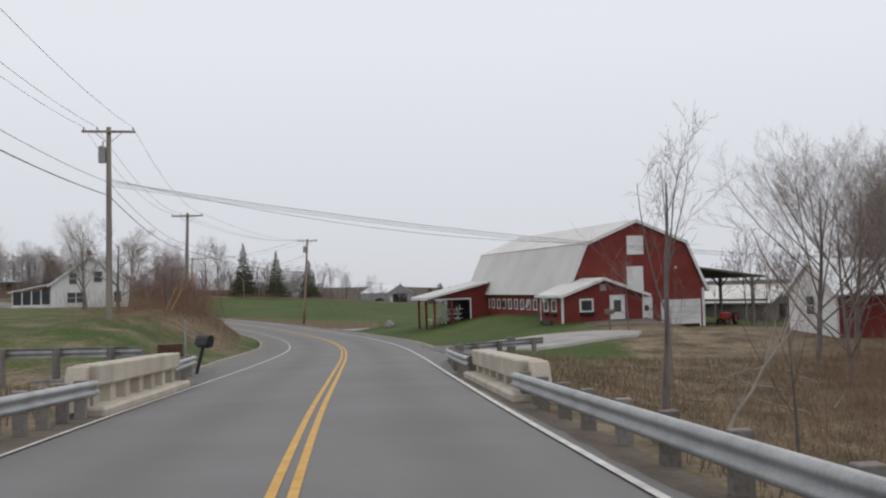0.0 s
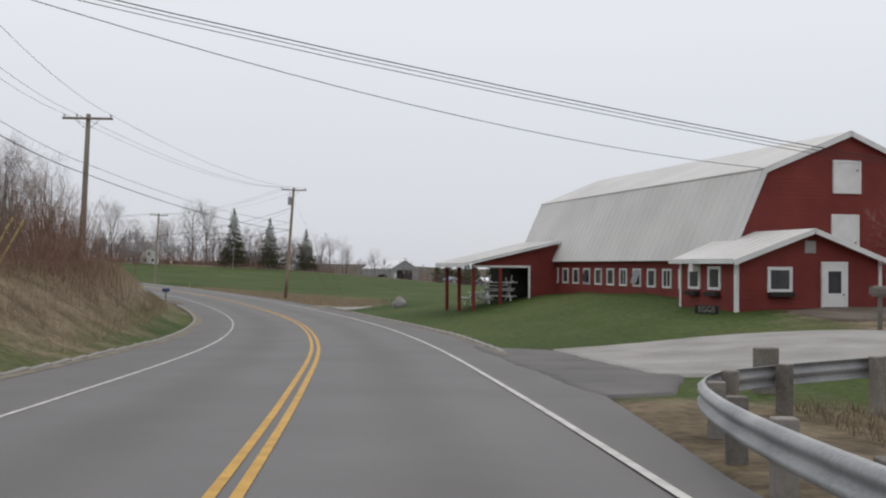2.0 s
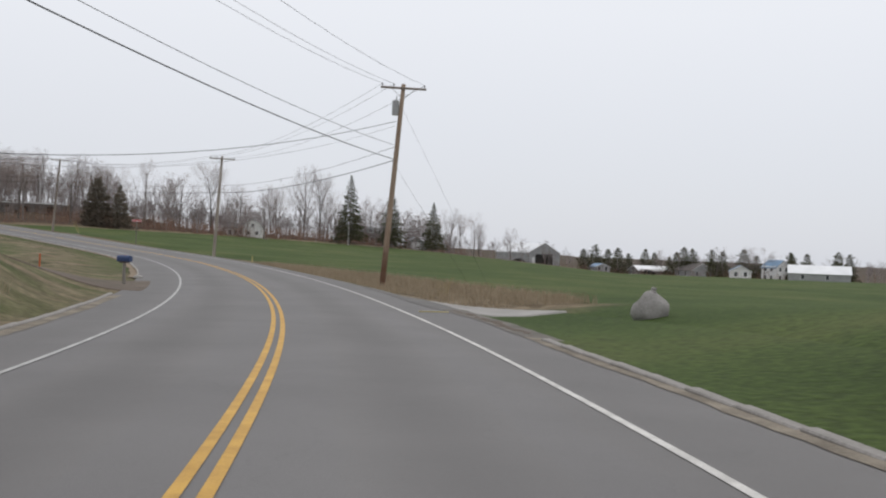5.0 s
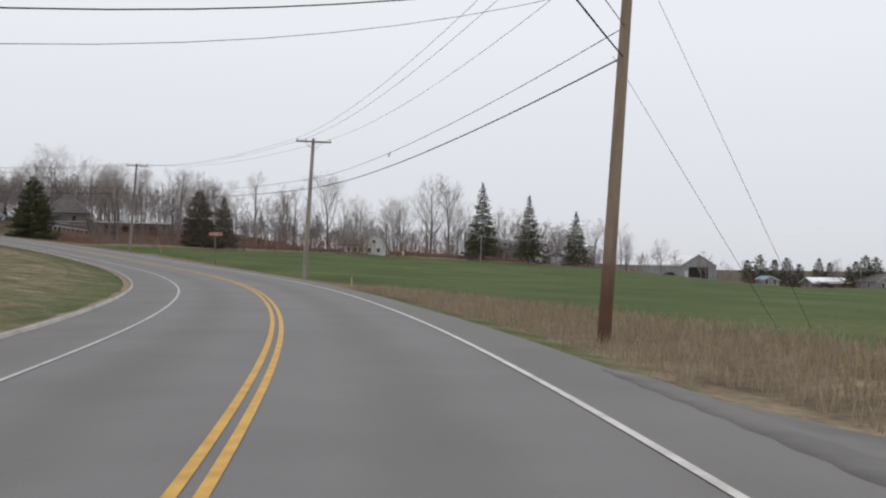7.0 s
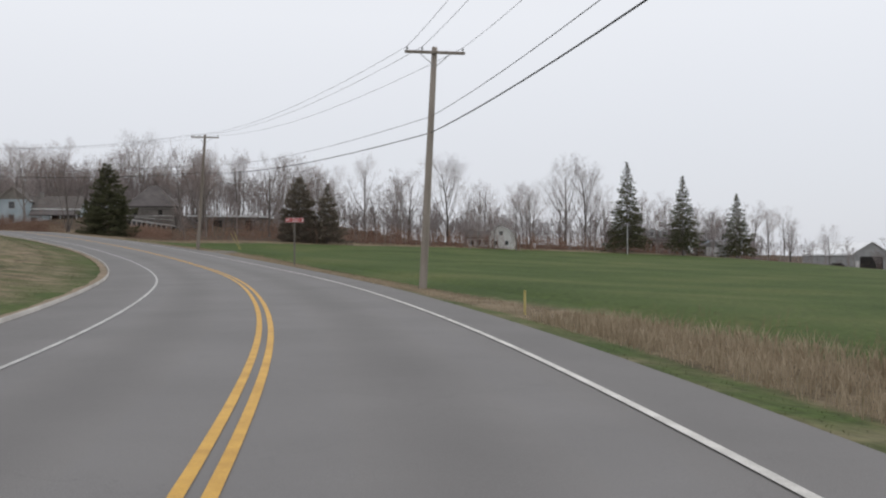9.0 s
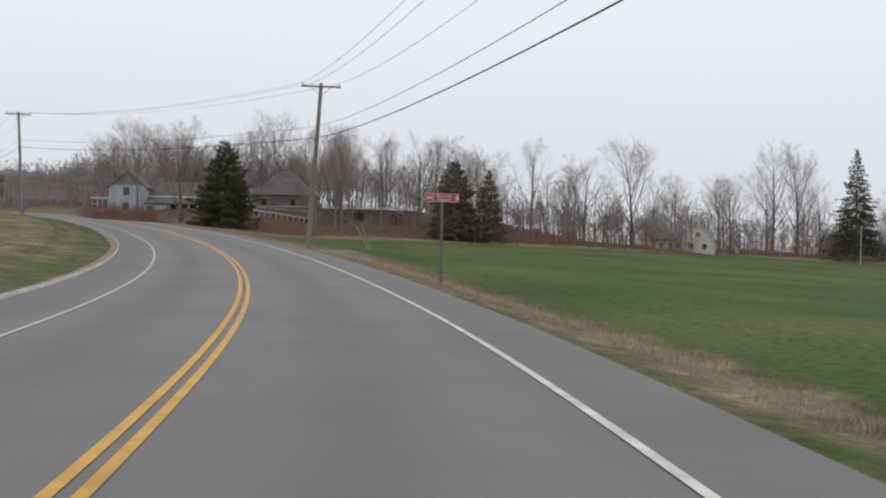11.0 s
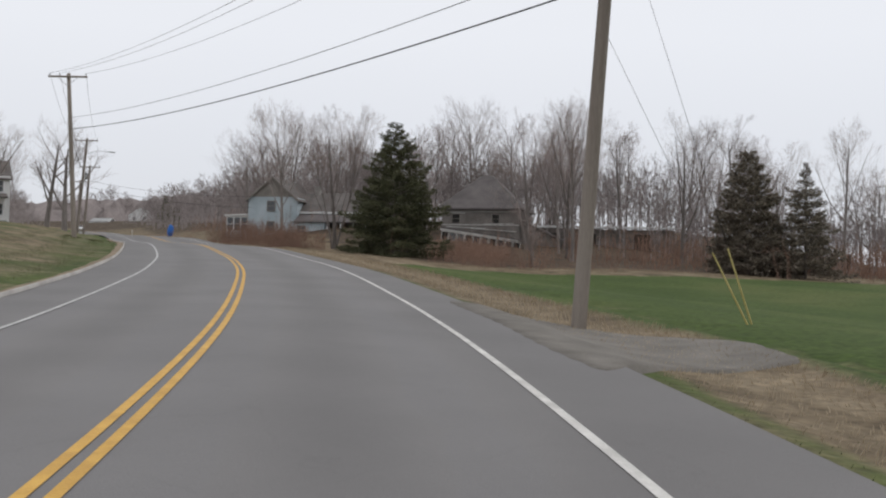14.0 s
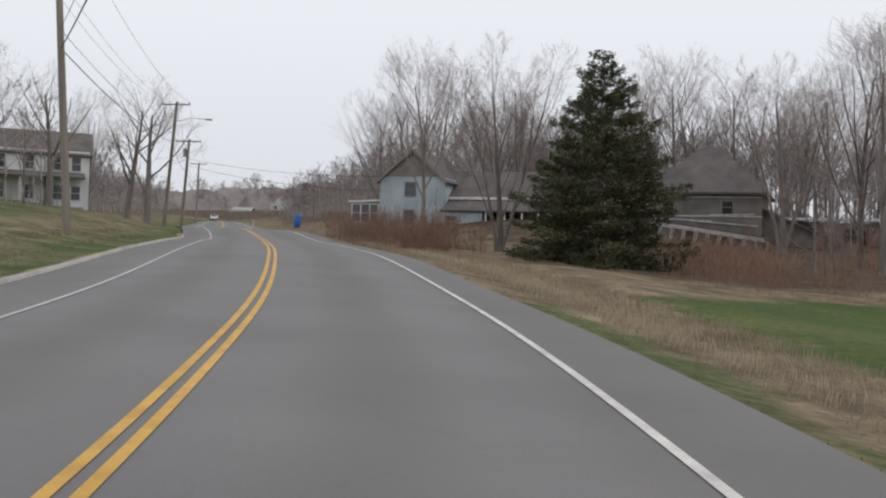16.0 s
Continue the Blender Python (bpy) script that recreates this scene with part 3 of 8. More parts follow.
# sand and dirt washed to the paving's edges
for s0, s1, offs, name, m, label in (
        (62.0, 104.0, tuple((lambda v, o=o: float(right_edge(v)) + o) for o in (-0.22, 0.0, 0.16)), "sand_strip", M_SAND, "strip of pale sand washed against the kerb"),
        (103.0, 114.5, tuple((lambda v, o=o: float(right_edge(v)) + o) for o in (-0.18, 0.05, 0.5)), "dirt_strip", M_TRODDEN, "strip of grey-brown grit along the broken kerb"),
        (134.0, 330.0, tuple((lambda v, o=o: float(left_edge(v)) - o) for o in (0.03, 0.25, 0.42)), "dirt_strip", M_BROWN_DIRT, "strip of bare brown dirt outside the kerb"),
        (44.0, 118.0, tuple((lambda v, o=o: float(left_edge(v)) - o) for o in (-0.3, -0.15, 0.15)), "sand_strip", M_SAND, "thin gravelly edge of the paving"),
        (-60.0, 32.0, (3.52, 3.64, 3.97), "sand_strip", M_DIRT, "strip of dirt below the guard rail"),
        (-60.0, 30.0, (-3.95, -4.1, -4.7), "sand_strip", M_DIRT, "strip of dirt below the guard rail")):
    st = strip(name, offs, (0.0, 0.0, 0.0), s0, s1, m, step=0.6, wave=0.07)
    co = np.empty(len(st.data.vertices) * 3, np.float32)
    st.data.vertices.foreach_get("co", co)
    co = co.reshape(-1, 3)
    ss, d, z = beside(co[:, 0], co[:, 1])
    paved = (d < right_edge(ss) - 0.08) & (d > left_edge(ss) + 0.08)
    co[:, 2] = np.where(paved, z - 0.036, land(co[:, 0], co[:, 1]) + 0.066)
    co[:, 2] = np.maximum(co[:, 2], z - 0.036)
    st.data.vertices.foreach_set("co", co.ravel())
    if d[0] < 0:
        st.data.flip_normals()
    tagged(st, label, "road edge", kind="structure")


# ---------------------------------------------------------------- trees
def bare_tree(seed, height, fork=0.32, limbs=8, wide=38, branches=8, twigs=6, sprigs=3, stems=1, thick=0.016, lift=0.11, reach=0.5, fine=0.0065, top=0.9, joints=(7, 5, 3, 1, 1)):
    """Segments of trunk with limbs, and of twigs, of a leafless tree: limbs leave the trunk above the fork and sweep upwards."""
    r = random.Random(seed)
    heavy, thin = [], []
    counts = (limbs, branches, twigs, sprigs)

    def turned(d, degrees):
        side = Vector((r.uniform(-1, 1), r.uniform(-1, 1), r.uniform(-1, 1)))
        side = (side - d * side.dot(d)).normalized()
        a = radians(degrees)
        return (d * math.cos(a) + side * math.sin(a)).normalized()

    def grow(p, d, length, rad, level, first):
        n = joints[level]
        tip = max(rad * (0.25 if level else 0.2), fine * 0.6)
        pts = [p]
        for i in range(n):
            w = (0.05, 0.09, 0.12, 0.16, 0.2)[level]
            d = (d + Vector((r.uniform(-w, w), r.uniform(-w, w), r.uniform(-w, w) + (lift if level else 0.03)))).normalized()
            q = p + d * length / n
            a, b = rad + (tip - rad) * i / n, rad + (tip - rad) * (i + 1) / n
            (heavy if level < 2 else thin).append((p, q, a, b))
            p = q
            pts.append(p)
        if level > 3 or not counts[level]:
            return
        k = max(1, round(counts[level] * r.uniform(0.8, 1.2)))
        for j in range(k):
            t = first + (0.98 - first) * (j + r.random()) / k
            u = t * n
            i = min(int(u), n - 1)
            s = pts[i].lerp(pts[i + 1], u - i)
            along = (pts[i + 1] - pts[i]).normalized()
            ratio = (reach * 1.15 * (1.12 - 0.62 * (t - first) / (1 - first)), 0.62 * (1.15 - 0.7 * t), 0.55 * (1.1 - 0.5 * t), 0.5)[level]
            grow(s, turned(along, r.uniform(0.7, 1.25) * (wide if level == 0 else 40)), length * ratio * r.uniform(0.75, 1.15), max((rad + (tip - rad) * t) * (0.44, 0.5, 0.55, 0.6)[level], fine), level + 1, 0.22)

    for k in range(stems):
        one = stems == 1
        off = Vector((r.uniform(-1, 1), r.uniform(-1, 1), 0)) * (0 if one else 0.035 * height)
        tilt = 0.05 if one else 0.24
        d = Vector((r.uniform(-tilt, tilt), r.uniform(-tilt, tilt), 1)).normalized()
        rad = height * thick * (1 if one else 0.6)
        heavy.append((off - Vector((0, 0, 0.4)), off + d * 0.35, rad * 1.5, rad * 1.02))
        grow(off, d, height * top * (1 if one else r.uniform(0.8, 1.0)), rad, 0, fork)
    tall = max(q.z for _, q, _, _ in thin)
    k = height / tall
    heavy = [(p * k, q * k, a, b) for p, q, a, b in heavy]
    thin = [(p * k, q * k, a, b) for p, q, a, b in thin]
    return heavy, thin


def spikes(segments):
    """Vertices and faces of three-sided spikes, for twigs."""
    seg = np.array([[*p, *q, r] for p, q, r, _ in segments], float)
    p, q, r = seg[:, :3], seg[:, 3:6], seg[:, 6]
    d = q - p
    d /= np.maximum(np.linalg.norm(d, axis=1, keepdims=True), 1e-9)
    ref = np.where(np.abs(d[:, 2:3]) > 0.9, np.array([[1.0, 0, 0]]), np.array([[0, 0, 1.0]]))
    u = np.cross(d, ref)
    u /= np.linalg.norm(u, axis=1, keepdims=True)
    w = np.cross(d, u)
    ring = [p + (np.cos(a) * u + np.sin(a) * w) * r[:, None] for a in (0, 2.094, 4.189)]
    v = np.stack(ring + [q + (q - p) * 0.15], 1).reshape(-1, 3)
    k = (np.arange(len(seg)) * 4)[:, None]
    f = np.stack([k + np.array([0, 1, 3]), k + np.array([1, 2, 3]), k + np.array([2, 0, 3])], 1).reshape(-1, 3)
    return v, f


def tree_thing(name, segs, m, label, group=""):
    thing = empty(name, m, label, "tree", group)
    thick, thin = segs
    v, f = tubes(thick, 6)
    mesh_np("trunk", v, f, M_BARK, thing)
    v, f = spikes(thin)
    mesh_np("crown", v, f, M_TWIG, thing)
    return thing


def needle_material(name, a, b):
    """Needle sprays, each a little different in colour."""
    m = mat(name, a, b, 1.2, 0.95, 9, 0.0, spec=0.05)
    n, l = m.node_tree.nodes, m.node_tree.links
    geo = n.new("ShaderNodeNewGeometry")
    ramp = n["Color Ramp"]
    mix = n.new("ShaderNodeMix")
    mix.data_type = "RGBA"
    mix.blend_type = "MULTIPLY"
    mix.inputs[0].default_value = 1.0
    tone = n.new("ShaderNodeValToRGB")
    tone.color_ramp.elements[0].color = (0.6, 0.62, 0.6, 1)
    tone.color_ramp.elements[1].color = (1.35, 1.3, 1.2, 1)
    l.new(geo.outputs["Random Per Island"], tone.inputs[0])
    l.new(ramp.outputs[0], mix.inputs[6])
    l.new(tone.outputs[0], mix.inputs[7])
    l.new(mix.outputs[2], n["Principled BSDF"].inputs["Base Color"])
    return m


M_NEEDLE = needle_material("spruce_needles", (0.062, 0.068, 0.042), (0.140, 0.142, 0.090))
M_NEEDLE_DULL = needle_material("dull_needles", (0.130, 0.112, 0.094), (0.215, 0.188, 0.160))


def conifer(seed, height, radius, bare=0.08, droop=0.25, dense=1.0, ragged=0.15, size=0.16, shape=0.85):
    """Trunk and bough segments, and the spray triangles, of a spruce."""
    g = np.random.default_rng(seed)
    trunk = [(Vector((0, 0, -0.3)), Vector((0, 0, height * 0.97)), height * 0.014, 0.02)]
    cen, dirs, sizes = [], [], []
    levels = int(height * 3.4)
    for i in range(levels):
        t = (i + g.random() * 0.7) / levels
        z = height * (bare + (1 - bare) * t)
        reach = radius * (1 - t) ** shape * (1 + g.normal(0, ragged * 0.6)) + 0.10
        n = int((8 + 5 * (1 - t)))
        a0 = g.random() * 6.283
        for k in range(n):
            ang = a0 + k * 6.283 / n + g.normal(0, 0.25)
            ln = max(0.15, reach * (1 + g.normal(0, ragged)))
            zb = z + g.normal(0, 0.028 * height) * (1 - 0.6 * t)
            d = np.array([math.cos(ang), math.sin(ang)])
            up = 0.35 * t
            trunk.append((Vector((0, 0, zb)), Vector((d[0] * ln * 0.92, d[1] * ln * 0.92, zb + (up - droop) * ln * 0.8)), 0.016, 0.005))
            m = max(4, int((1.2 * ln + 0.45 * ln * ln) * 20 * dense * (0.16 / size) ** 1.4))
            u = 0.12 + 0.9 * np.sqrt(g.random(m))
            w = (0.10 + 0.5 * ln * u * (1.25 - u)) * 0.5
            o = g.normal(0, 1, m) * w
            c = np.stack([d[0] * ln * u - d[1] * o, d[1] * ln * u + d[0] * o, zb + (up - droop) * ln * u ** 1.2 + 0.10 * ln * u ** 3 + g.normal(0, 0.10, m) - 0.10 * np.abs(o)], 1)
            q = g.normal(0, 0.55, (m, 3))
            q[:, 0] += d[0] - d[1] * np.sign(o) * 0.6
            q[:, 1] += d[1] + d[0] * np.sign(o) * 0.6
            q[:, 2] += 0.15
            cen.append(c)
            dirs.append(q)
            sizes.append(g.uniform(0.6, 1.35, m) * size)
    c, q, s = np.concatenate(cen), np.concatenate(dirs), np.concatenate(sizes)[:, None]
    q /= np.linalg.norm(q, axis=1, keepdims=True)
    e = np.cross(q, g.normal(0, 1, q.shape))
    e /= np.linalg.norm(e, axis=1, keepdims=True) + 1e-9
    v = np.stack([c - q * s * 0.6 - e * s * 0.3, c - q * s * 0.6 + e * s * 0.3, c + q * s], 1).reshape(-1, 3)
    return trunk, v, np.arange(len(v)).reshape(-1, 3)


def conifer_thing(name, seed, x, y, height, radius, label, needles=None, **kw):
    thing = empty(name, pose(x, y, ground(x, y)), label, "tree")
    trunk, v, f = conifer(seed, height, radius, **kw)
    a, b = tubes(trunk, 4)
    mesh_np("trunk", a, b, M_BARK, thing)
    mesh_np("crown", v, f, needles or M_NEEDLE, thing, smooth=False)
    return thing


# ---------------------------------------------------------------- utility poles and their lines
def utility_pole(base, top, arm_dir, transformer=False, lamp=None, arm=2.6, clamp=0.66, wood=None):
    """A wooden pole from its foot to its crossarm, with arm, braces and insulators."""
    b, t = Vector(base), Vector(top)
    thing = empty("utility_pole", Matrix.Translation(b), "weathered brown wooden utility pole with a crossarm", "utility pole", "utility poles along the road")
    axis = (t - b).normalized()
    h = (t - b).length
    v, f = rod([axis * -0.6, axis * h * 0.33, axis * h * 0.66, axis * (h + 0.25), axis * (h + 0.27)], [0.17, 0.155, 0.14, 0.12, 0.005], 12)
    mesh_np("pole", v, f, wood or M_POLE, thing)
    a = Vector((*arm_dir, 0)).normalized()
    side = a.cross(Vector((0, 0, 1)))
    turn = Matrix((a, side, Vector((0, 0, 1)))).transposed().to_4x4()
    m = Matrix.Translation(t - b + side * 0.16) @ turn
    bm = bmesh.new()
    box(bm, -arm / 2, arm / 2, -0.05, 0.05, -0.06, 0.06, m, 0.01)
    part("crossarm", bm, M_POLE, thing)
    for sgn in (-1, 1):
        p, q = t - b + side * 0.2 + a * sgn * 0.65 + Vector((0, 0, -0.06)), t - b + side * 0.14 + Vector((0, 0, -0.62))
        v, f = tubes([(p, q, 0.018, 0.018)], 5)
        mesh_np("brace", v, f, M_GALV, thing)
    tips = []
    for off in (-arm / 2 + 0.1, -arm / 2 + 0.75, arm / 2 - 0.1):
        c = t - b + side * 0.16 + a * off
        v, f = tubes([(c, c + Vector((0, 0, 0.14)), 0.02, 0.02), (c + Vector((0, 0, 0.12)), c + Vector((0, 0, 0.19)), 0.055, 0.045), (c + Vector((0, 0, 0.19)), c + Vector((0, 0, 0.24)), 0.04, 0.02)], 8)
        mesh_np("insulator", v, f, M_GALV, thing, label="grey porcelain insulator")
        tips.append(b + c + Vector((0, 0, 0.22)))
    if transformer:
        c = t - b - axis * 1.15 - a * 0.32
        v, f = tubes([(c - Vector((0, 0, 0.42)), c + Vector((0, 0, 0.38)), 0.2, 0.2), (c + Vector((0, 0, 0.38)), c + Vector((0, 0, 0.46)), 0.2, 0.07), (c + Vector((0.05, 0, 0.45)), c + Vector((0.05, 0, 0.68)), 0.035, 0.03), (c - Vector((0, 0, 0.42)), c - Vector((0, 0, 0.44)), 0.2, 0.02)], 12)
        mesh_np("transformer", v, f, M_GALV, thing, label="grey pole-mounted transformer drum")
    if lamp is not None:
        l = Vector(lamp) - b
        foot = (t - b) * 0.86
        v, f = tubes([(foot, foot.lerp(l, 0.5) + Vector((0, 0, 0.25)), 0.03, 0.03), (foot.lerp(l, 0.5) + Vector((0, 0, 0.25)), l, 0.03, 0.03)], 6)
        mesh_np("lamp_arm", v, f, M_GALV, thing)
        bm = bmesh.new()
        d = (l - foot).normalized()
        box(bm, -0.1, 0.55, -0.12, 0.12, -0.08, 0.06, Matrix.Translation(l) @ Matrix.Rotation(math.atan2(d.y, d.x), 4, "Z"), 0.03)
        part("lamp_head", bm, M_GALV, thing, "grey street lamp head, unlit")
    low = b + axis * h * clamp
    mid = b + axis * h * (clamp + 0.07)
    return tips, low, mid


def wire(name, a, b, sag, radius, label, group="overhead lines"):
    """One continuous hanging cable."""
    a, b = Vector(a), Vector(b)
    n, k = 16, 5
    side = (b - a).cross(Vector((0, 0, 1))).normalized()
    v = []
    for i in range(n + 1):
        p = (b - a) * (i / n) - Vector((0, 0, sag * 4 * (i / n) * (1 - i / n)))
        v += [p + (side * math.cos(j * 6.2832 / k) + Vector((0, 0, 1)) * math.sin(j * 6.2832 / k)) * radius for j in range(k)]
    f = [(i * k + j, i * k + (j + 1) % k, (i + 1) * k + (j + 1) % k, (i + 1) * k + j) for i in range(n) for j in range(k)]
    ob = mesh_np(name, [tuple(q) for q in v], f, M_WIRE)
    ob.matrix_world = Matrix.Translation(a)
    return tagged(ob, label, "cable", group)


POLES = [((-9.5, 4.0, 0.0), (-9.5, 4.0, 10.3), (0.97, 0.24), {}),
         ((-16.9, 53.0, 0.15), (-16.8, 53.1, 9.6), (0.97, 0.24), {"transformer": True, "clamp": 0.66}),
         ((-21.75, 88.4, -0.1), (-21.5, 88.5, 7.8), (0.97, 0.1), {"clamp": 0.62}),
         ((-18.65, 138.5, -3.6), (-18.2, 140.5, 7.8), (0.95, 0.3), {"transformer": True, "clamp": 0.635, "wood": M_POLE_BROWN}),
         ((-44.5, 184.2, -2.85), (-44.3, 185.1, 7.2), (0.85, 0.52), {"clamp": 0.66}),
         ((-85.25, 228.9, -0.7), (-84.45, 228.9, 9.95), (0.8, 0.6), {"clamp": 0.69}),
         ((-136.6, 248.0, 1.85), (-136.5, 247.2, 13.0), (0.78, 0.62), {"clamp": 0.68}),
         ((-182.4, 276.0, 4.3), (-180.8, 276.0, 15.0), (0.75, 0.65), {"lamp": (-179.8, 278.4, 13.9), "clamp": 0.7}),
         ((-194.0, 284.0, 5.0), (-192.6, 283.8, 13.3), (0.7, 0.7), {"transformer": True}),
         ((-243.0, 313.0, 7.2), (-242.6, 313.0, 16.0), (0.7, 0.7), {})]
FAST = []
for base, top, direction, extra in POLES:
    z = ground(base[0], base[1])
    FAST.append(utility_pole((base[0], base[1], z), top, direction, **extra))
for (ta, la, ma), (tb, lb, mb) in zip(FAST, FAST[1:]):
    for p, q in zip(ta, tb):
        wire("power_line", p, q, 0.9, 0.009, "thin bare power line hung between the poles")
    wire("telephone_cable", la, lb, 0.55, 0.022, "thick black telephone cable hung between the poles")
    wire("telephone_cable", ma, mb, 0.6, 0.012, "thin black service cable hung between the poles")


# extra lines: services to the barn and across the road, guys
p1_low, p3_low = FAST[1][1], FAST[3][1]
utility_pole((47.2, 82.0, ground(47.2, 82.0)), (47.2, 82.0, 4.6), (0.4, -0.9))
for a, b, k in (((-16.8, 53.1, 7.08), (47.1, 81.8, 2.35), 0.014), ((-16.8, 53.0, 6.98), (47.1, 81.7, 2.2), 0.010), ((-16.7, 53.0, 6.85), (47.3, 81.9, 2.1), 0.010)):
    wire("service_cable", a, b, 1.47, k, "black cable crossing the road in front of the barn")
wire("service_cable", (-16.8, 53.1, 7.2), (10.0, 74.6, 4.1), 0.8, 0.012, "black service cable hung from a pole to the barn")
wire("service_cable", (-18.45, 140.1, 5.9), (-35.3, 120.3, 2.1), 1.0, 0.016, "black service cable crossing over the road")
wire("service_cable", (-18.5, 139.9, 5.6), (-35.6, 120.3, 2.0), 1.45, 0.007, "thin black service cable crossing over the road")
for top, foot in (((-18.35, 140.3, 7.0), (-13.4, 144.8)), ((-18.6, 139.7, 3.7), (-14.4, 143.4)), ((-85.25, 229.9, 9.4), (-83.3, 233.4)), ((-85.5, 229.9, 6.2), (-83.3, 233.15))):
    guy = wire("guy_wire", top, (*foot, ground(*foot)), 0.0, 0.008, "thin steel guy wire staying a pole")
M_GUARD = mat("yellow_plastic", (0.44, 0.36, 0.13), (0.56, 0.47, 0.20), 2, 0.6, 10, 0.0)
for top, foot in (((-85.25, 229.9, 9.4), (-83.3, 233.4)), ((-85.5, 229.9, 6.2), (-83.3, 233.15))):
    f = Vector((*foot, ground(*foot)))
    d = (Vector(top) - f).normalized()
    v, q = tubes([(Vector(), d * 1.9, 0.022, 0.02), (d * 1.9, d * 1.94, 0.02, 0.01)], 6)
    ob = mesh_np("guy_guard", v, q, M_GUARD)
    ob.matrix_world = Matrix.Translation(f - d * 0.05)
    tagged(ob, "faded yellow plastic guard on a guy wire", "guy guard", "guy guards")


# ---------------------------------------------------------------- windows, doors and simple walls
def window_part(parent, x0, x1, z0, z1, m, trim=0.09, bars=(1, 1), name="window", paint=None, proud=0.0):
    """A window in the local plane y = 0, facing -y: trim boards, sill, sash bars and a pane."""
    m = m @ Matrix.Translation((0, -proud, 0))
    bm = bmesh.new()
    box(bm, x0 - trim, x0, -0.05, 0.03, z0 - trim, z1 + trim, m)
    box(bm, x1, x1 + trim, -0.05, 0.03, z0 - trim, z1 + trim, m)
    box(bm, x0, x1, -0.046, 0.03, z1, z1 + trim, m)
    box(bm, x0, x1, -0.07, 0.03, z0 - trim, z0, m)
    w = part(name, bm, paint or M_WHITE, parent)
    part("pane", box(bmesh.new(), x0, x1, -0.014, 0.01, z0, z1, m), M_GLASS, w)
    bm = bmesh.new()
    for i in range(1, bars[0] + 1):
        x = x0 + (x1 - x0) * i / (bars[0] + 1)
        box(bm, x - 0.018, x + 0.018, -0.036, 0.0, z0, z1, m)
    for i in range(1, bars[1] + 1):
        z = z0 + (z1 - z0) * i / (bars[1] + 1)
        box(bm, x0, x1, -0.04, 0.0, z - 0.02, z + 0.02, m)
    if bars[0] or bars[1]:
        part("glazing_bars", bm, paint or M_WHITE, w)
    else:
        bm.free()
    return w


def boards(parent, x0, x1, z0, top, m, material, pitch=0.16, name="clapboard"):
    """Lapped boards over a wall in the plane y = 0, as one mesh; top(z) gives the span left at a height."""
    v, f = [], []
    z = z0
    while True:
        a, b = top(z) if callable(top) else ((x0, x1) if z < top else (0, 0))
        if b - a < 0.1:
            break
        c, d = top(z + pitch) if callable(top) else (x0, x1)
        if d - c < 0.05:
            c, d = (a + b) / 2 - 0.02, (a + b) / 2 + 0.02
        k = len(v)
        v += [(a, -0.022, z), (b, -0.022, z), (c, -0.006, z + pitch), (d, -0.006, z + pitch)]
        f.append((k, k + 1, k + 3, k + 2))
        if k:
            f.append((k - 2, k - 1, k + 1, k))
        z += pitch
    ob = raw(name, [m @ Vector(p) for p in v], f, material, parent)
    return ob


def gable_span(x0, x1, eave, peak):
    """The span of a gable wall at a height."""
    mid = (x0 + x1) / 2

    def span(z):
        if z <= eave:
            return x0, x1
        t = (z - eave) / (peak - eave)
        if t >= 1:
            return mid, mid
        return x0 + (mid - x0) * t, x1 + (mid - x1) * t
    return span


def ribs(parent, a, b, c, d, material, pitch=0.6, height=0.016):
    """Standing ribs of a metal roof, running from edge a-b to edge d-c, as one mesh."""
    a, b, c, d = map(Vector, (a, b, c, d))
    n = max(2, int((b - a).length / pitch))
    nrm = (b - a).cross(d - a).normalized()
    if nrm.z < 0:
        nrm = -nrm
    along = (b - a).normalized() * 0.02
    v, f = [], []
    for i in range(n + 1):
        p, q = a.lerp(b, i / n), d.lerp(c, i / n)
        k = len(v)
        v += [p - along, p + nrm * height, p + along, q - along, q + nrm * height, q + along]
        f += [(k, k + 1, k + 4, k + 3), (k + 1, k + 2, k + 5, k + 4)]
    return raw("roof_ribs", v, f, material, parent)


LEFT_OF = lambda x: Matrix.Translation((x, 0, 0)) @ Matrix.Rotation(radians(-90), 4, "Z")  # noqa: E731
RIGHT_OF = lambda x: Matrix.Translation((x, 0, 0)) @ Matrix.Rotation(radians(90), 4, "Z")  # noqa: E731

# ---------------------------------------------------------------- red barn
BARN = Matrix.Translation((13.9, 75.7, -1.32)) @ Matrix.Rotation(radians(14.5), 4, "Z")
barn = empty("barn", BARN, "large red gambrel barn with a pale metal roof and white trim", "barn")
HALF, EAVE, BREAK_X, BREAK_Z, PEAK, LONG = 5.25, 1.95, 3.97, 5.42, 7.05, 25.5
outline = [(-HALF, -1.7), (HALF, -1.7), (HALF, EAVE), (BREAK_X - 0.1, BREAK_Z - 0.1), (0, PEAK - 0.12), (-BREAK_X + 0.1, BREAK_Z - 0.1), (-HALF, EAVE)]
part("wall", prism(outline, 0, LONG), M_RED, barn)


def barn_span(z):
    pts = [(EAVE, HALF), (BREAK_Z - 0.1, BREAK_X - 0.1), (PEAK - 0.12, 0)]
    if z <= EAVE:
        return -HALF, HALF
    for (za, xa), (zb, xb) in zip(pts, pts[1:]):
        if z <= zb:
            x = xa + (xb - xa) * (z - za) / (zb - za)
            return -x, x
    return 0, 0


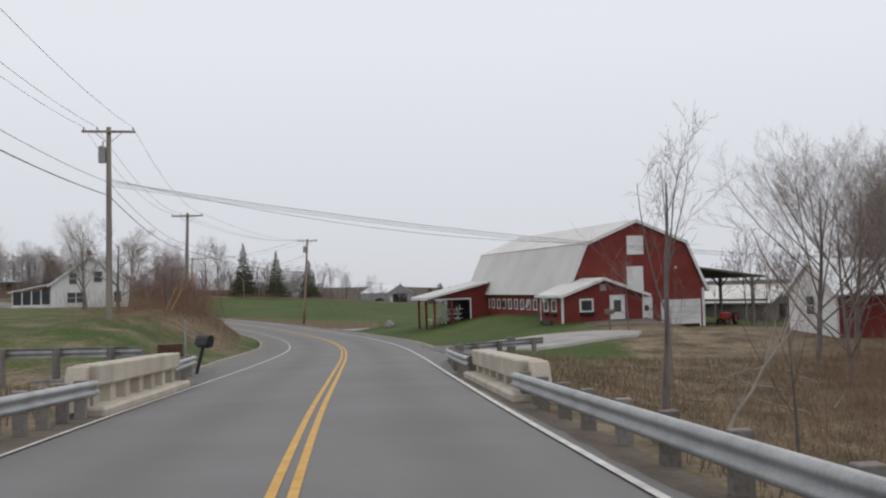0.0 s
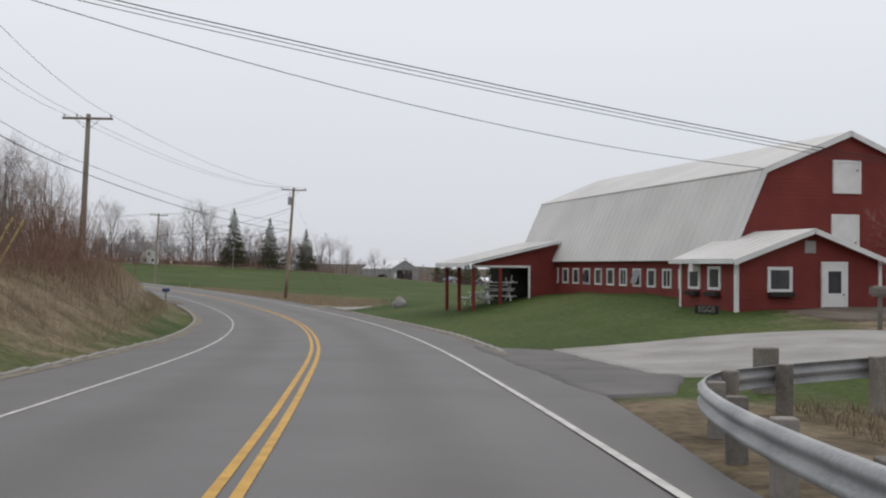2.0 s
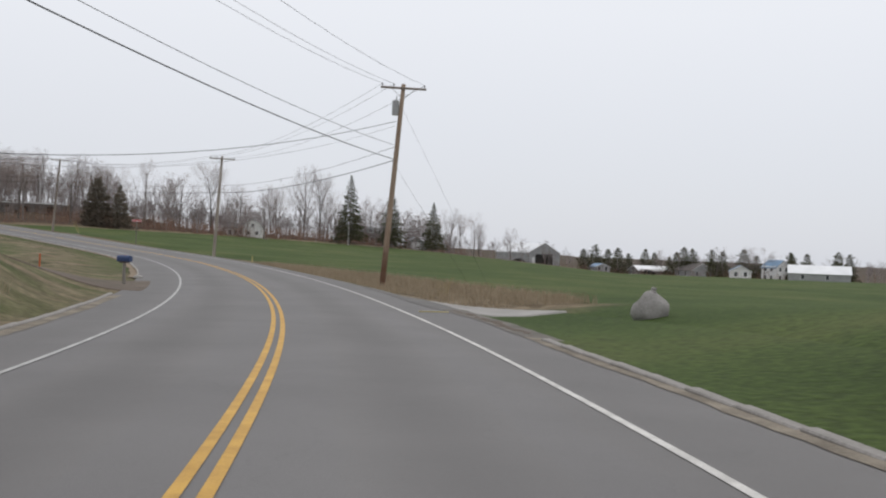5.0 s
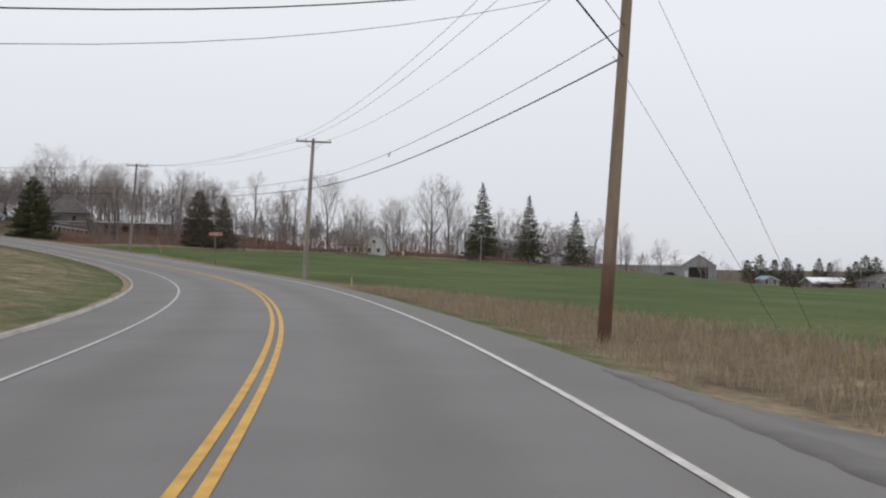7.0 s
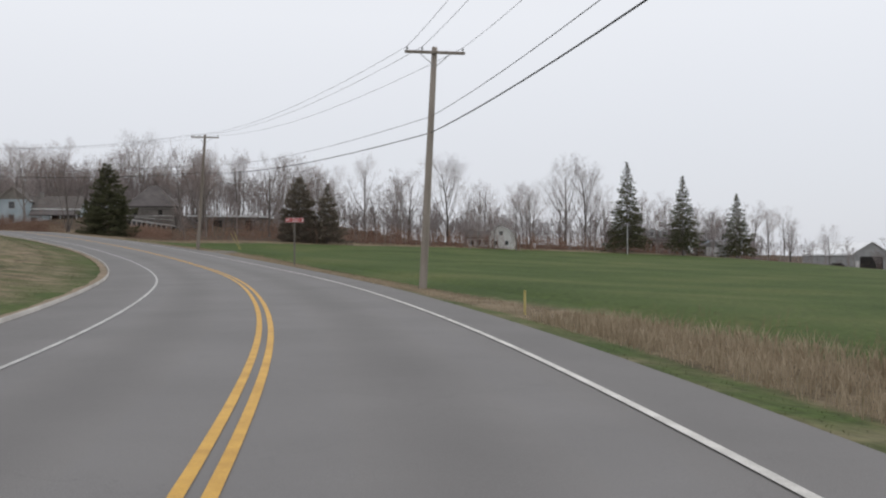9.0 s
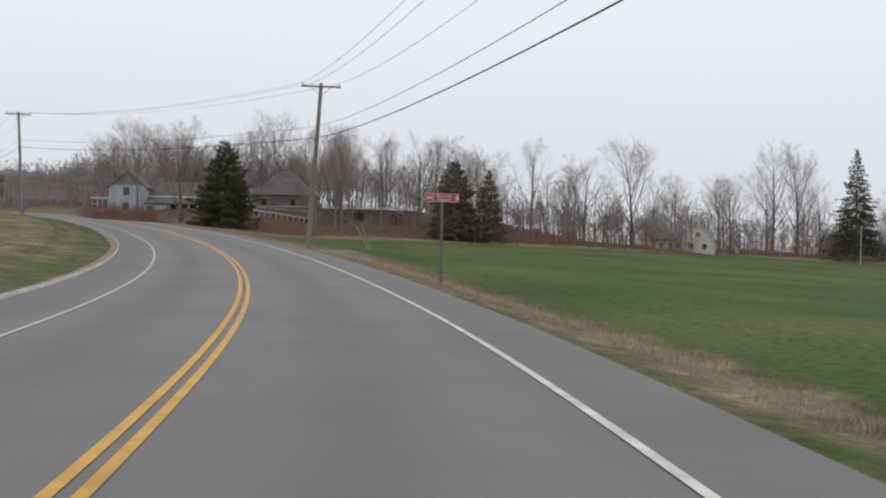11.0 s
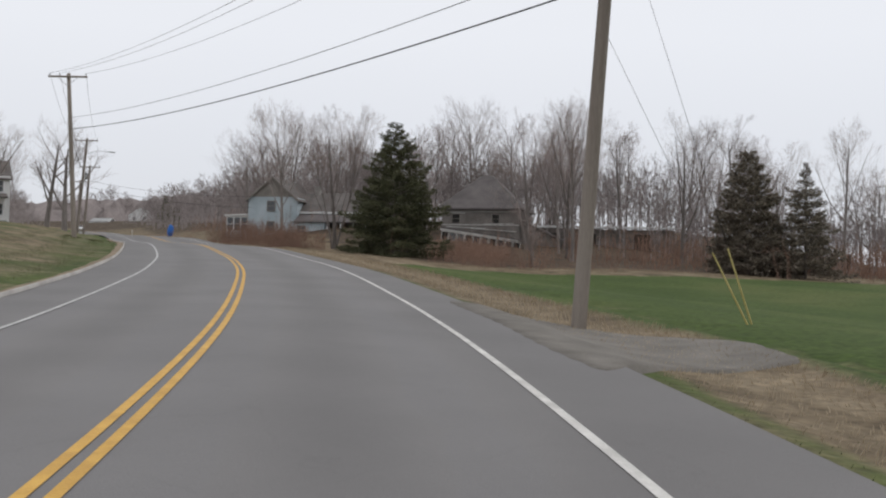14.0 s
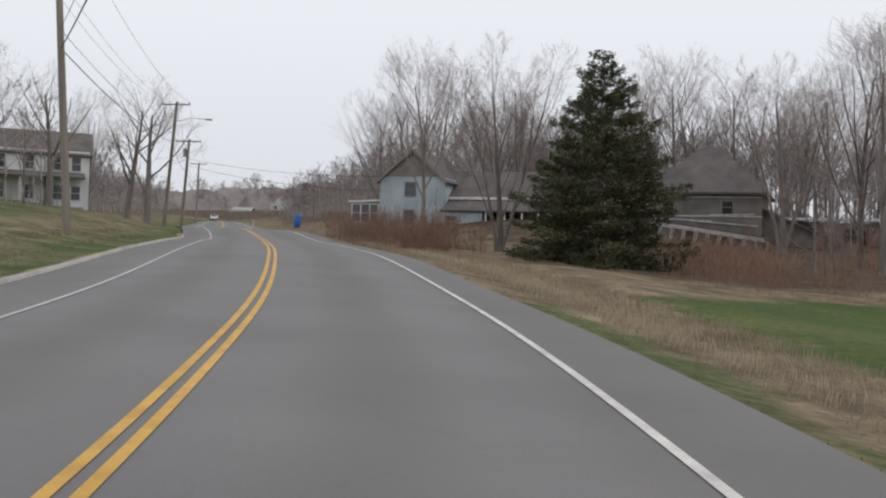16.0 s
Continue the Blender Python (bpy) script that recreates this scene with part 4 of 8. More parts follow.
boards(barn, 0, 0, -1.2, barn_span, Matrix.Identity(4), M_RED)
boards(barn, -LONG, 0, -0.2, 1.85, LEFT_OF(-HALF), M_RED)
for sgn in (-1, 1):
    up = ((0, -0.18, PEAK), (0, LONG + 0.3, PEAK), (sgn * BREAK_X, LONG + 0.3, BREAK_Z), (sgn * BREAK_X, -0.18, BREAK_Z))
    lo = ((sgn * BREAK_X, -0.18, BREAK_Z), (sgn * BREAK_X, LONG + 0.3, BREAK_Z), (sgn * (HALF + 0.38), LONG + 0.3, EAVE - 0.2), (sgn * (HALF + 0.38), -0.18, EAVE - 0.2))
    for q in (up, lo):
        panel = part("roof_panel", slab(*q, 0.08), M_ROOF_LIGHT, barn)
        ribs(panel, *q, M_ROOF_LIGHT)
    v, f = tubes([((sgn * (BREAK_X + 0.02), -0.19, BREAK_Z - 0.03), (sgn * (BREAK_X + 0.02), LONG + 0.3, BREAK_Z - 0.03), 0.05, 0.05)], 6)
    mesh_np("roof_flashing", v, f, M_ROOF_LIGHT, barn)
    for p, q in (((0, PEAK), (sgn * BREAK_X, BREAK_Z)), ((sgn * BREAK_X, BREAK_Z), (sgn * (HALF + 0.38), EAVE - 0.2))):
        bm = slab((p[0], -0.225, p[1] - 0.02), (p[0], -0.19, p[1] - 0.02), (q[0], -0.19, q[1] - 0.02), (q[0], -0.225, q[1] - 0.02), 0.2)
        part("rake_board", bm, M_WHITE, barn, "white rake board")
for i in range(11):
    c = -(4.0 + i * 1.57)
    window_part(barn, c - 0.34, c + 0.34, 0.62, 1.30, LEFT_OF(-HALF), trim=0.09, bars=(1, 0) if i in (1, 4) else (0, 0), proud=0.02)
    if i in (3, 7):
        part("hopper_sash", slab((-HALF - 0.05, -c - 0.33, 1.28), (-HALF - 0.05, -c + 0.33, 1.28), (-HALF - 0.24, -c + 0.33, 0.70), (-HALF - 0.24, -c - 0.33, 0.70), 0.03), M_GLASS, barn, "sash tilted open")


def plank_door(parent, x0, x1, z0, z1, m, name="door", glass=None, paint=None, label=""):
    d = part(name, box(bmesh.new(), x0, x1, -0.07, 0.02, z0, z1, m), paint or M_WHITE, parent, label)
    bm = bmesh.new()
    t = 0.1
    for a in ((x0 - t, x0, z0, z1 + t), (x1, x1 + t, z0, z1 + t), (x0, x1, z1, z1 + t)):
        box(bm, a[0], a[1], -0.09, 0.03, a[2], a[3], m)
    part("door_frame", bm, M_WHITE, d)
    if glass:
        part("pane", box(bmesh.new(), glass[0], glass[1], -0.078, 0.0, glass[2], glass[3], m), M_GLASS, d)
    v, f = tubes([(m @ Vector((x1 - 0.1, -0.07, z0 + 0.95)), m @ Vector((x1 - 0.1, -0.13, z0 + 0.95)), 0.02, 0.03)], 6)
    mesh_np("door_handle", v, f, M_BLACK, d)
    return d


UP = Matrix.Translation((0, -0.02, 0))
plank_door(barn, -0.66, 0.42, 4.5, 5.75, UP, "hay_door", label="square white hay door under the peak")
plank_door(barn, -0.72, 0.34, 1.55, 3.55, UP, "hay_door", label="tall white loft door")
plank_door(barn, -0.26, 0.98, -0.8, 1.32, UP, "door", glass=(-0.12, 0.30, 0.42, 0.82), label="wide white door with two small dark panes")
part("pane", box(bmesh.new(), 0.36, 0.78, -0.10, -0.02, 0.42, 0.82, UP), M_GLASS, barn)
garage = part("garage_door", box(bmesh.new(), 1.9, 4.8, -0.06, 0.02, -0.62, 1.05, UP), M_WHITE, barn, "white overhead door, not quite closed")
bm = bmesh.new()
for z in (-0.2, 0.22, 0.64):
    box(bm, 1.9, 4.8, -0.072, 0.0, z - 0.012, z + 0.012, UP)
part("panel_seam", bm, M_GALV, garage)
# flat panel on the solid wall, the garage's inner shade as its colour
part("opening", box(bmesh.new(), 1.9, 4.8, -0.03, 0.02, -1.25, -0.62, UP), M_DARK, barn, "near-black panel for the inner shade below the raised door")
bm = bmesh.new()
for a in ((1.78, 1.9, -1.25, 1.17), (4.8, 4.92, -1.25, 1.17), (1.9, 4.8, 1.05, 1.17)):
    box(bm, a[0], a[1], -0.08, 0.03, a[2], a[3], UP)
part("door_frame", bm, M_WHITE, barn)
bm = bmesh.new()
box(bm, 5.08, 5.27, -0.06, 0.05, -1.2, 2.0)
part("corner_board", bm, M_WHITE, barn)
v, f = tubes([((3.0, -0.03, 3.55), (3.0, -0.16, 3.5), 0.05, 0.1)], 8)
mesh_np("floodlight", v, f, M_WHITE, barn, label="small white flood lamp on the gable")

# annex wrapped round the barn's front corner
AX0, AX1, AY0, AY1, AE, AP = -7.2, -1.35, -3.75, 0.5, 1.8, 2.85
AM = (AX0 + AX1) / 2
part("annex_wall", prism([(AX0, -0.9), (AX1, -0.9), (AX1, AE), (AM, AP - 0.08), (AX0, AE)], AY0, AY1), M_RED, barn)
boards(barn, 0, 0, -0.15, gable_span(AX0, AX1, AE, AP - 0.08), Matrix.Translation((0, AY0, 0)), M_RED)
boards(barn, -AY1, -AY0, -0.15, 1.75, LEFT_OF(AX0), M_RED)
for sgn, ex in ((-1, AX0 - 0.35), (1, AX1 + 0.45)):
    ez = AP - (AP - AE) / (AM - AX0) * abs(ex - AM)
    q = ((AM, AY0 - 0.35, AP + 0.04), (AM, AY1 + 1.2, AP + 0.04), (ex, AY1 + 0.3, ez + 0.04), (ex, AY0 - 0.35, ez + 0.04))
    panel = part("annex_roof", slab(*q, 0.1), M_ROOF_LIGHT, barn)
    ribs(panel, *q, M_ROOF_LIGHT)
    part("rake_board", slab((AM, AY0 - 0.4, AP + 0.03), (AM, AY0 - 0.36, AP + 0.03), (ex, AY0 - 0.36, ez + 0.03), (ex, AY0 - 0.4, ez + 0.03), 0.17), M_WHITE, barn, "white rake board")
part("eave_board", box(bmesh.new(), AX0 - 0.39, AX0 - 0.35, AY0 - 0.4, AY1 + 0.3, AE - 0.2, AE - 0.02), M_WHITE, barn)
for x in (AX0, AX1):
    part("corner_board", box(bmesh.new(), x - 0.07, x + 0.07, AY0 - 0.05, AY0 + 0.07, -0.3, AE), M_WHITE, barn)
part("corner_board", box(bmesh.new(), AX0 - 0.05, AX0 + 0.05, AY1 - 0.1, AY1 + 0.02, -0.3, AE - 0.1), M_WHITE, barn)
ANNEX = Matrix.Translation((0, AY0, 0))
window_part(barn, -5.88, -5.12, 0.70, 1.38, ANNEX, trim=0.12, bars=(0, 0), proud=0.02)
part("window_box", box(bmesh.new(), -5.95, -5.0, AY0 - 0.28, AY0 - 0.04, 0.42, 0.6, None, 0.02), M_DARK, barn, "dark flower box, empty")
plank_door(barn, -3.72, -2.85, -0.45, 1.6, ANNEX @ UP, "door", glass=(-3.55, -3.02, 0.55, 1.35), label="white entrance door with a large pane")
part("gable_vent", box(bmesh.new(), AM - 0.22, AM + 0.22, AY0 - 0.07, AY0 + 0.02, 2.0, 2.45), M_GRAVEL, barn, "cream louvred vent")
for y in (-2.23, -0.68):
    window_part(barn, -y - 0.36, -y + 0.36, 0.73, 1.40, LEFT_OF(AX0), trim=0.1, bars=(0, 0), proud=0.02)
    part("window_box", box(bmesh.new(), AX0 - 0.26, AX0 - 0.04, y - 0.45, y + 0.45, 0.4, 0.56, None, 0.02), M_DARK, barn, "dark flower box, empty")
part("chimney_stub", box(bmesh.new(), AX0 - 0.36, AX0 - 0.04, -1.15, -0.85, 1.3, 1.75), M_WHITE, barn)

# lean-to porch at the far end
PX0, PX1, PY0, PY1 = -10.35, -HALF, 19.45, 25.2
roofq = ((PX1 - 0.02, PY0 - 0.35, 2.95), (PX1 - 0.02, PY1 + 0.3, 2.95), (PX0 - 0.6, PY1 + 0.3, 1.62), (PX0 - 0.6, PY0 - 0.35, 1.62))
panel = part("porch_roof", slab(*roofq, 0.1), M_ROOF_LIGHT, barn)
ribs(panel, *roofq, M_ROOF_LIGHT)
part("fascia", slab((PX1 - 0.02, PY0 - 0.39, 2.93), (PX1 - 0.02, PY0 - 0.35, 2.93), (PX0 - 0.6, PY0 - 0.35, 1.6), (PX0 - 0.6, PY0 - 0.39, 1.6), 0.14), M_WHITE, barn)
part("fascia", box(bmesh.new(), PX0 - 0.64, PX0 - 0.6, PY0 - 0.39, PY1 + 0.3, 1.38, 1.6), M_WHITE, barn)
part("porch_wall", prism([(-6.95, -0.9), (PX1, -0.9), (PX1, 2.82), (-10.2, 1.66), (-10.2, 1.5), (-6.95, 1.5)], PY0, PY0 + 0.12), M_RED, barn)
# near-black block behind the opening, the porch's inner shade put into its colour
part("porch_back", box(bmesh.new(), -7.6, PX1, PY0 + 1.6, PY1, -0.9, 2.1), M_DARK, barn, "near-black block standing for the shade inside the porch")
bm = bmesh.new()
box(bm, -10.3, -6.93, PY0 - 0.05, PY0, 1.38, 1.5)
box(bm, -7.05, -6.93, PY0 - 0.05, PY0, -0.6, 1.38)
part("opening_trim", bm, M_WHITE, barn, "white trim round the porch opening")
for x, y in ((-10.25, PY0 + 0.1), (-8.68, PY0 + 0.1), (PX0, PY0 + 2.8), (PX0, PY1 - 0.1)):
    part("post", box(bmesh.new(), x - 0.09, x + 0.09, y - 0.09, y + 0.09, -1.3, 1.56, None, 0.012), M_RED, barn)


def picnic_table(m, label):
    """Trestle table: planks, benches and splayed legs."""
    t = empty("picnic_table", m, label, "table", "tables under the porch")
    for k in range(5):
        part("plank", box(bmesh.new(), -0.9, 0.9, -0.36 + k * 0.15, -0.225 + k * 0.15, 0.72, 0.76, None, 0.006), M_WHITE, t)
    for s in (-1, 1):
        part("bench", box(bmesh.new(), -0.9, 0.9, s * 0.72 - 0.12, s * 0.72 + 0.12, 0.42, 0.46, None, 0.006), M_WHITE, t)
        for x in (-0.65, 0.65):
            v, f = tubes([(Vector((x, s * 0.1, 0.72)), Vector((x, s * 0.6, 0.0)), 0.045, 0.045)], 4)
            mesh_np("leg", v, f, M_WHITE, t)
    for x in (-0.65, 0.65):
        part("brace", box(bmesh.new(), x - 0.03, x + 0.03, -0.78, 0.78, 0.34, 0.42), M_WHITE, t)
    return t


for k, (x, y, z, rx) in enumerate(((-8.5, PY0 + 1.2, 0.0, 0), (-9.0, PY0 + 3.6, 0.0, 0), (-8.4, PY0 + 1.3, 0.80, 172))):
    w = BARN @ Matrix.Translation((x, y, 0))
    gz0 = ground(w.translation.x, w.translation.y)
    turn = Matrix.Rotation(radians(rx), 4, "X") @ Matrix.Translation((0, 0, -0.74 if rx else 0))
    picnic_table(Matrix.Translation((w.translation.x, w.translation.y, gz0 + z)) @ Matrix.Rotation(radians(14.5 + 90 * (k == 1)), 4, "Z") @ turn, "white-painted trestle table" + (" stacked upside down on another" if rx else " standing under the porch"))

# open lean-to on the barn's other side
SH = HALF
roofq = ((SH - 0.4, 1.0, 3.6), (SH - 0.4, 17.0, 3.6), (SH + 5.6, 17.0, 2.75), (SH + 5.6, 1.0, 2.75))
part("lean_to_roof", slab(*roofq, 0.14), M_SHINGLE, barn, "dark lean-to roof")
for y in (1.2, 6.0, 11.0, 16.5):
    post = part("lean_to_post", box(bmesh.new(), SH + 4.6, SH + 4.8, y - 0.1, y + 0.1, -1.9, 2.75, None, 0.01), M_GREY_WOOD, barn)
    v, f = tubes([((SH + 4.7, y, 1.9), (SH + 3.9, y, 2.85), 0.07, 0.07), ((SH + 4.7, y, 1.9), (SH + 5.4, y, 2.68), 0.07, 0.07)], 5)
    mesh_np("brace", v, f, M_GREY_WOOD, post)


# red farm tractor under the lean-to's edge
def tractor(m):
    t = empty("tractor", m, "small red farm tractor parked beside the barn", "tractor")
    M_T = mat("tractor_red", (0.30, 0.02, 0.015), (0.42, 0.04, 0.03), 2, 0.45, 15, 0.05)
    bm = bmesh.new()
    box(bm, 0.2, 1.75, -0.32, 0.32, 0.65, 1.25, None, 0.08)
    box(bm, -0.6, 0.3, -0.28, 0.28, 0.55, 0.95, None, 0.05)
    part("body", bm, M_T, t)
    part("seat", box(bmesh.new(), -0.55, -0.1, -0.22, 0.22, 1.0, 1.1, None, 0.03), M_BLACK, t)
    v, f = tubes([((0.15, 0, 1.0), (0.0, 0, 1.4), 0.02, 0.02)], 8)
    mesh_np("steering_column", v, f, M_BLACK, t)
    v, f = tubes([((-0.01, 0, 1.39), (0.01, 0, 1.41), 0.2, 0.2)], 12)
    mesh_np("steering_wheel", v, f, M_BLACK, t)
    v, f = tubes([((1.1, 0.1, 1.2), (1.1, 0.1, 1.75), 0.035, 0.03)], 8)
    mesh_np("exhaust_pipe", v, f, M_BLACK, t)
    for x, r, y in ((-0.5, 0.65, 0.55), (-0.5, 0.65, -0.55), (1.5, 0.34, 0.48), (1.5, 0.34, -0.48)):
        v, f = tubes([((x, y - 0.13, r), (x, y + 0.13, r), r, r), ((x, y - 0.13, r), (x, y - 0.131, r), r, r * 0.6), ((x, y + 0.13, r), (x, y + 0.131, r), r, r * 0.6)], 16)
        w = mesh_np("wheel", v, f, M_BLACK, t)
        v, f = tubes([((x, y - 0.1, r), (x, y + 0.1, r), r * 0.6, r * 0.6), ((x, y - 0.1, r), (x, y - 0.101, r), r * 0.6, 0.02), ((x, y + 0.1, r), (x, y + 0.101, r), r * 0.6, 0.02)], 12)
        mesh_np("rim", v, f, M_T, w)


tractor(pose(21.4, 79.6, ground(21.4, 79.6), 0, 0, 235) @ Matrix.Diagonal((0.74, 0.74, 0.74, 1)))

# board sign on the lawn that offers eggs
egg = empty("egg_sign", pose(6.75, 70.0, ground(6.75, 70.0) - 0.05, 0, 0, -40) @ Matrix.Diagonal((0.72, 0.7, 0.8, 1)), "dark lawn sign with white letters on short posts", "sign")
part("board", box(bmesh.new(), -0.62, 0.62, -0.03, 0.03, 0.12, 0.5, None, 0.01), M_DARK, egg)
for x in (-0.5, 0.5):
    part("post", box(bmesh.new(), x - 0.04, x + 0.04, 0.0, 0.06, -0.2, 0.5), M_GREY_WOOD, egg)


def lettering(text, size, m, material, parent, name="lettering"):
    cu = bpy.data.curves.new(name, "FONT")
    cu.body, cu.size, cu.align_x, cu.align_y, cu.extrude = text, size, "CENTER", "CENTER", 0.004
    tmp = bpy.data.objects.new(name, cu)
    scene.collection.objects.link(tmp)
    dg = bpy.context.evaluated_depsgraph_get()
    me = bpy.data.meshes.new_from_object(tmp.evaluated_get(dg))
    bpy.data.objects.remove(tmp)
    me.transform(m)
    me.materials.clear()
    me.materials.append(material)
    ob = new(name, me)
    ob.parent = parent
    return ob


lettering("EGGS", 0.36, Matrix.Translation((0, -0.036, 0.31)) @ Matrix.Rotation(radians(90), 4, "X"), M_KERB, egg)


# ---------------------------------------------------------------- bridge, guard rails, kerbs, drives
def parapet(s0, s1, d, side, top):
    """A concrete bridge parapet: kerb walk, short posts and a deep top beam with a cut end."""
    a, b = (Vector(tuple(float(v) for v in on_road(s, d))) for s in (s0, s1))
    u = (b - a).normalized()
    w = Vector((u.y, -u.x, 0)).normalized()
    turn = Matrix((u, w, w.cross(u))).transposed().to_4x4()
    turn.translation = a
    ln = (b - a).length
    t = empty("bridge_parapet", turn, "cream concrete bridge parapet with short posts and a heavy beam", "parapet", "bridge parapets")

    def y(p, q):
        return (p, q) if side > 0 else (-q, -p)

    part("kerb_walk", box(bmesh.new(), -0.4, ln + 0.6, *y(-0.42, 0.5), -1.4, 0.13, None, 0.05), M_CONCRETE, t)
    n = 7
    for i in range(n):
        x = 0.25 + (ln - 0.5) * i / (n - 1)
        part("post", box(bmesh.new(), x - 0.2, x + 0.2, *y(-0.10, 0.24), 0.1, top - 0.38, None, 0.02), M_CONCRETE, t)
    bm = prism([(0.0, top - 0.42), (ln + 0.25, top - 0.42), (ln + 0.25, top), (0.0, top)], *y(-0.2, 0.3))
    bmesh.ops.bevel(bm, geom=bm.edges[:], offset=0.035, segments=1, affect="EDGES")
    part("beam", bm, M_CONCRETE, t)
    bm = prism([(-0.75, 0.05), (-0.02, 0.05), (-0.02, top - 0.02), (-0.25, top - 0.02)], *y(-0.05, 0.34))
    bmesh.ops.bevel(bm, geom=bm.edges[:], offset=0.03, segments=1, affect="EDGES")
    part("end_block", bm, M_CONCRETE, t)
    return t


parapet(20.4, 29.2, 4.1, 1, 0.74)
parapet(20.6, 29.4, -4.4, -1, 0.92)


def guard_rail(points, label, name="guard_rail", post_step=1.9, material=None, top=0.7):
    """A corrugated steel rail along points (x, y, road height) on short posts."""
    line = spline(points, 0.5)
    m = len(line)
    tang = np.gradient(line[:, :2], axis=0)
    tang /= np.linalg.norm(tang, axis=1, keepdims=True)
    nrm = np.stack([tang[:, 1], -tang[:, 0]], 1)
    prof = [(0.0, -0.155), (-0.035, -0.14), (-0.085, -0.10), (-0.085, -0.06), (-0.02, -0.02), (-0.02, 0.02), (-0.085, 0.06), (-0.085, 0.10), (-0.035, 0.14), (0.0, 0.155)]
    base = line[0]
    t = empty(name, Matrix.Translation(base), label, "guard rail", "guard rails")
    v = []
    for i in range(m):
        for o, h in prof:
            v.append((line[i, 0] + nrm[i, 0] * o - base[0], line[i, 1] + nrm[i, 1] * o - base[1], line[i, 2] + top - 0.155 + h - base[2]))
    k = len(prof)
    idx2 = np.arange(m * k).reshape(m, k)
    f = np.stack([idx2[:-1, :-1], idx2[:-1, 1:], idx2[1:, 1:], idx2[1:, :-1]], -1).reshape(-1, 4)
    rail = mesh_np("rail", v, f, material or M_GALV, t)
    md = rail.modifiers.new("thick", "SOLIDIFY")
    md.thickness = 0.012
    way = np.r_[0, np.cumsum(np.linalg.norm(np.diff(line[:, :2], axis=0), axis=1))]
    for s in np.arange(0.3, way[-1], post_step):
        i = int(np.searchsorted(way, s))
        i = min(i, m - 1)
        p = Vector((line[i, 0] + nrm[i, 0] * 0.13 - base[0], line[i, 1] + nrm[i, 1] * 0.13 - base[1], line[i, 2] - base[2]))
        ang = math.atan2(tang[i, 1], tang[i, 0])
        part("post", box(bmesh.new(), -0.08, 0.08, -0.1, 0.1, -1.4, top + 0.02, Matrix.Translation(p) @ Matrix.Rotation(ang, 4, "Z"), 0.01), M_GREY_WOOD, t)
    return t


def road_pts(rows):
    return [tuple(float(q) for q in on_road(s, d)) for s, d in rows]


guard_rail(road_pts([(-30, 3.92), (-12, 3.88), (4, 3.84), (14, 3.83), (20.6, 3.82)]), "grey corrugated steel guard rail on short posts", top=0.505)
guard_rail(road_pts([(29.2, 3.8), (34, 3.85), (39, 4.0), (43, 4.5), (45.8, 5.3), (47.6, 6.6)]) + [(4.6, 49.2, -1.75)], "grey corrugated steel guard rail curving into a drive", top=0.55)
guard_rail(road_pts([(-30, -4.75), (-12, -4.7), (4, -4.6), (14, -4.5), (20.4, -4.2)])[::-1], "grey corrugated steel guard rail on short posts", top=0.64, post_step=1.0)
guard_rail(road_pts([(29.6, -4.4), (32.5, -4.6), (35.4, -4.78), (36.5, -4.88)])[::-1], "short bent end of a steel guard rail", top=0.66)
guard_rail([(-22.0, 35.0, -0.95), (-15.0, 33.6, -0.9), (-9.2, 31.9, -0.85)], "grey steel guard rail beside a side track", top=0.6)
stop = empty("end_post", pose(3.2, 51.4, ground(3.2, 51.4), 0, 0, 20), "square grey wooden block post at the drive", "post")
part("post", box(bmesh.new(), -0.2, 0.2, -0.12, 0.12, -0.3, 0.85, None, 0.02), M_GREY_WOOD, stop)
marker = empty("marker_post", pose(-8.75, 35.5, ground(-8.75, 35.5)), "thin grey steel post beside a mailbox", "post")
v, f = tubes([((0, 0, -0.3), (0, 0, 2.0), 0.03, 0.03), ((0, 0, 2.0), (0, 0, 2.02), 0.03, 0.005)], 8)
mesh_np("post", v, f, M_GALV, marker)


M_BROKEN = mat("crumbled_asphalt", (0.085, 0.066, 0.052), (0.17, 0.135, 0.11), 3, 0.95, 30, 0.5)
M_KERB_PALE = mat("pale_kerb_concrete", (0.28, 0.265, 0.245), (0.46, 0.44, 0.41), 0.8, 0.9, 20, 0.2)


def kerb(name, s0, s1, d, material, label, width=0.16, height=0.10, piece=1.6):
    """Kerb stones end to end, each an object of its own."""
    group = tagged(new(name), label, "kerb", kind="structure")
    side = 1 if d(s0) > 0 else -1
    r = random.Random(int(s0))
    shapes = []
    for k in range(4):
        bm = bmesh.new()
        box(bm, -piece / 2 + 0.012, piece / 2 - 0.012, -width / 2, width / 2, -0.25, height + r.uniform(-0.01, 0.008), None, 0.02)
        me = bpy.data.meshes.new("kerb_stone")
        bm.to_mesh(me)
        bm.free()
        me.materials.append(material)
        shapes.append(me)
    s = s0
    while s < s1:
        off = d(s)
        x, y, z = (float(v) for v in on_road(s, off + side * width / 2))
        (xa, ya, _), (xb, yb, _) = on_road(s - 0.8, d(s - 0.8) + side * width / 2), on_road(s + 0.8, d(s + 0.8) + side * width / 2)
        tx, ty = float(xb - xa), float(yb - ya)
        ob = new("kerb_stone", r.choice(shapes))
        ob.parent = group
        ob.matrix_world = Matrix.Translation((x, y, z - 0.05 + r.uniform(-0.004, 0.004))) @ Matrix.Rotation(math.atan2(ty, tx) + r.uniform(-0.01, 0.01), 4, "Z")
        s += piece
    return group


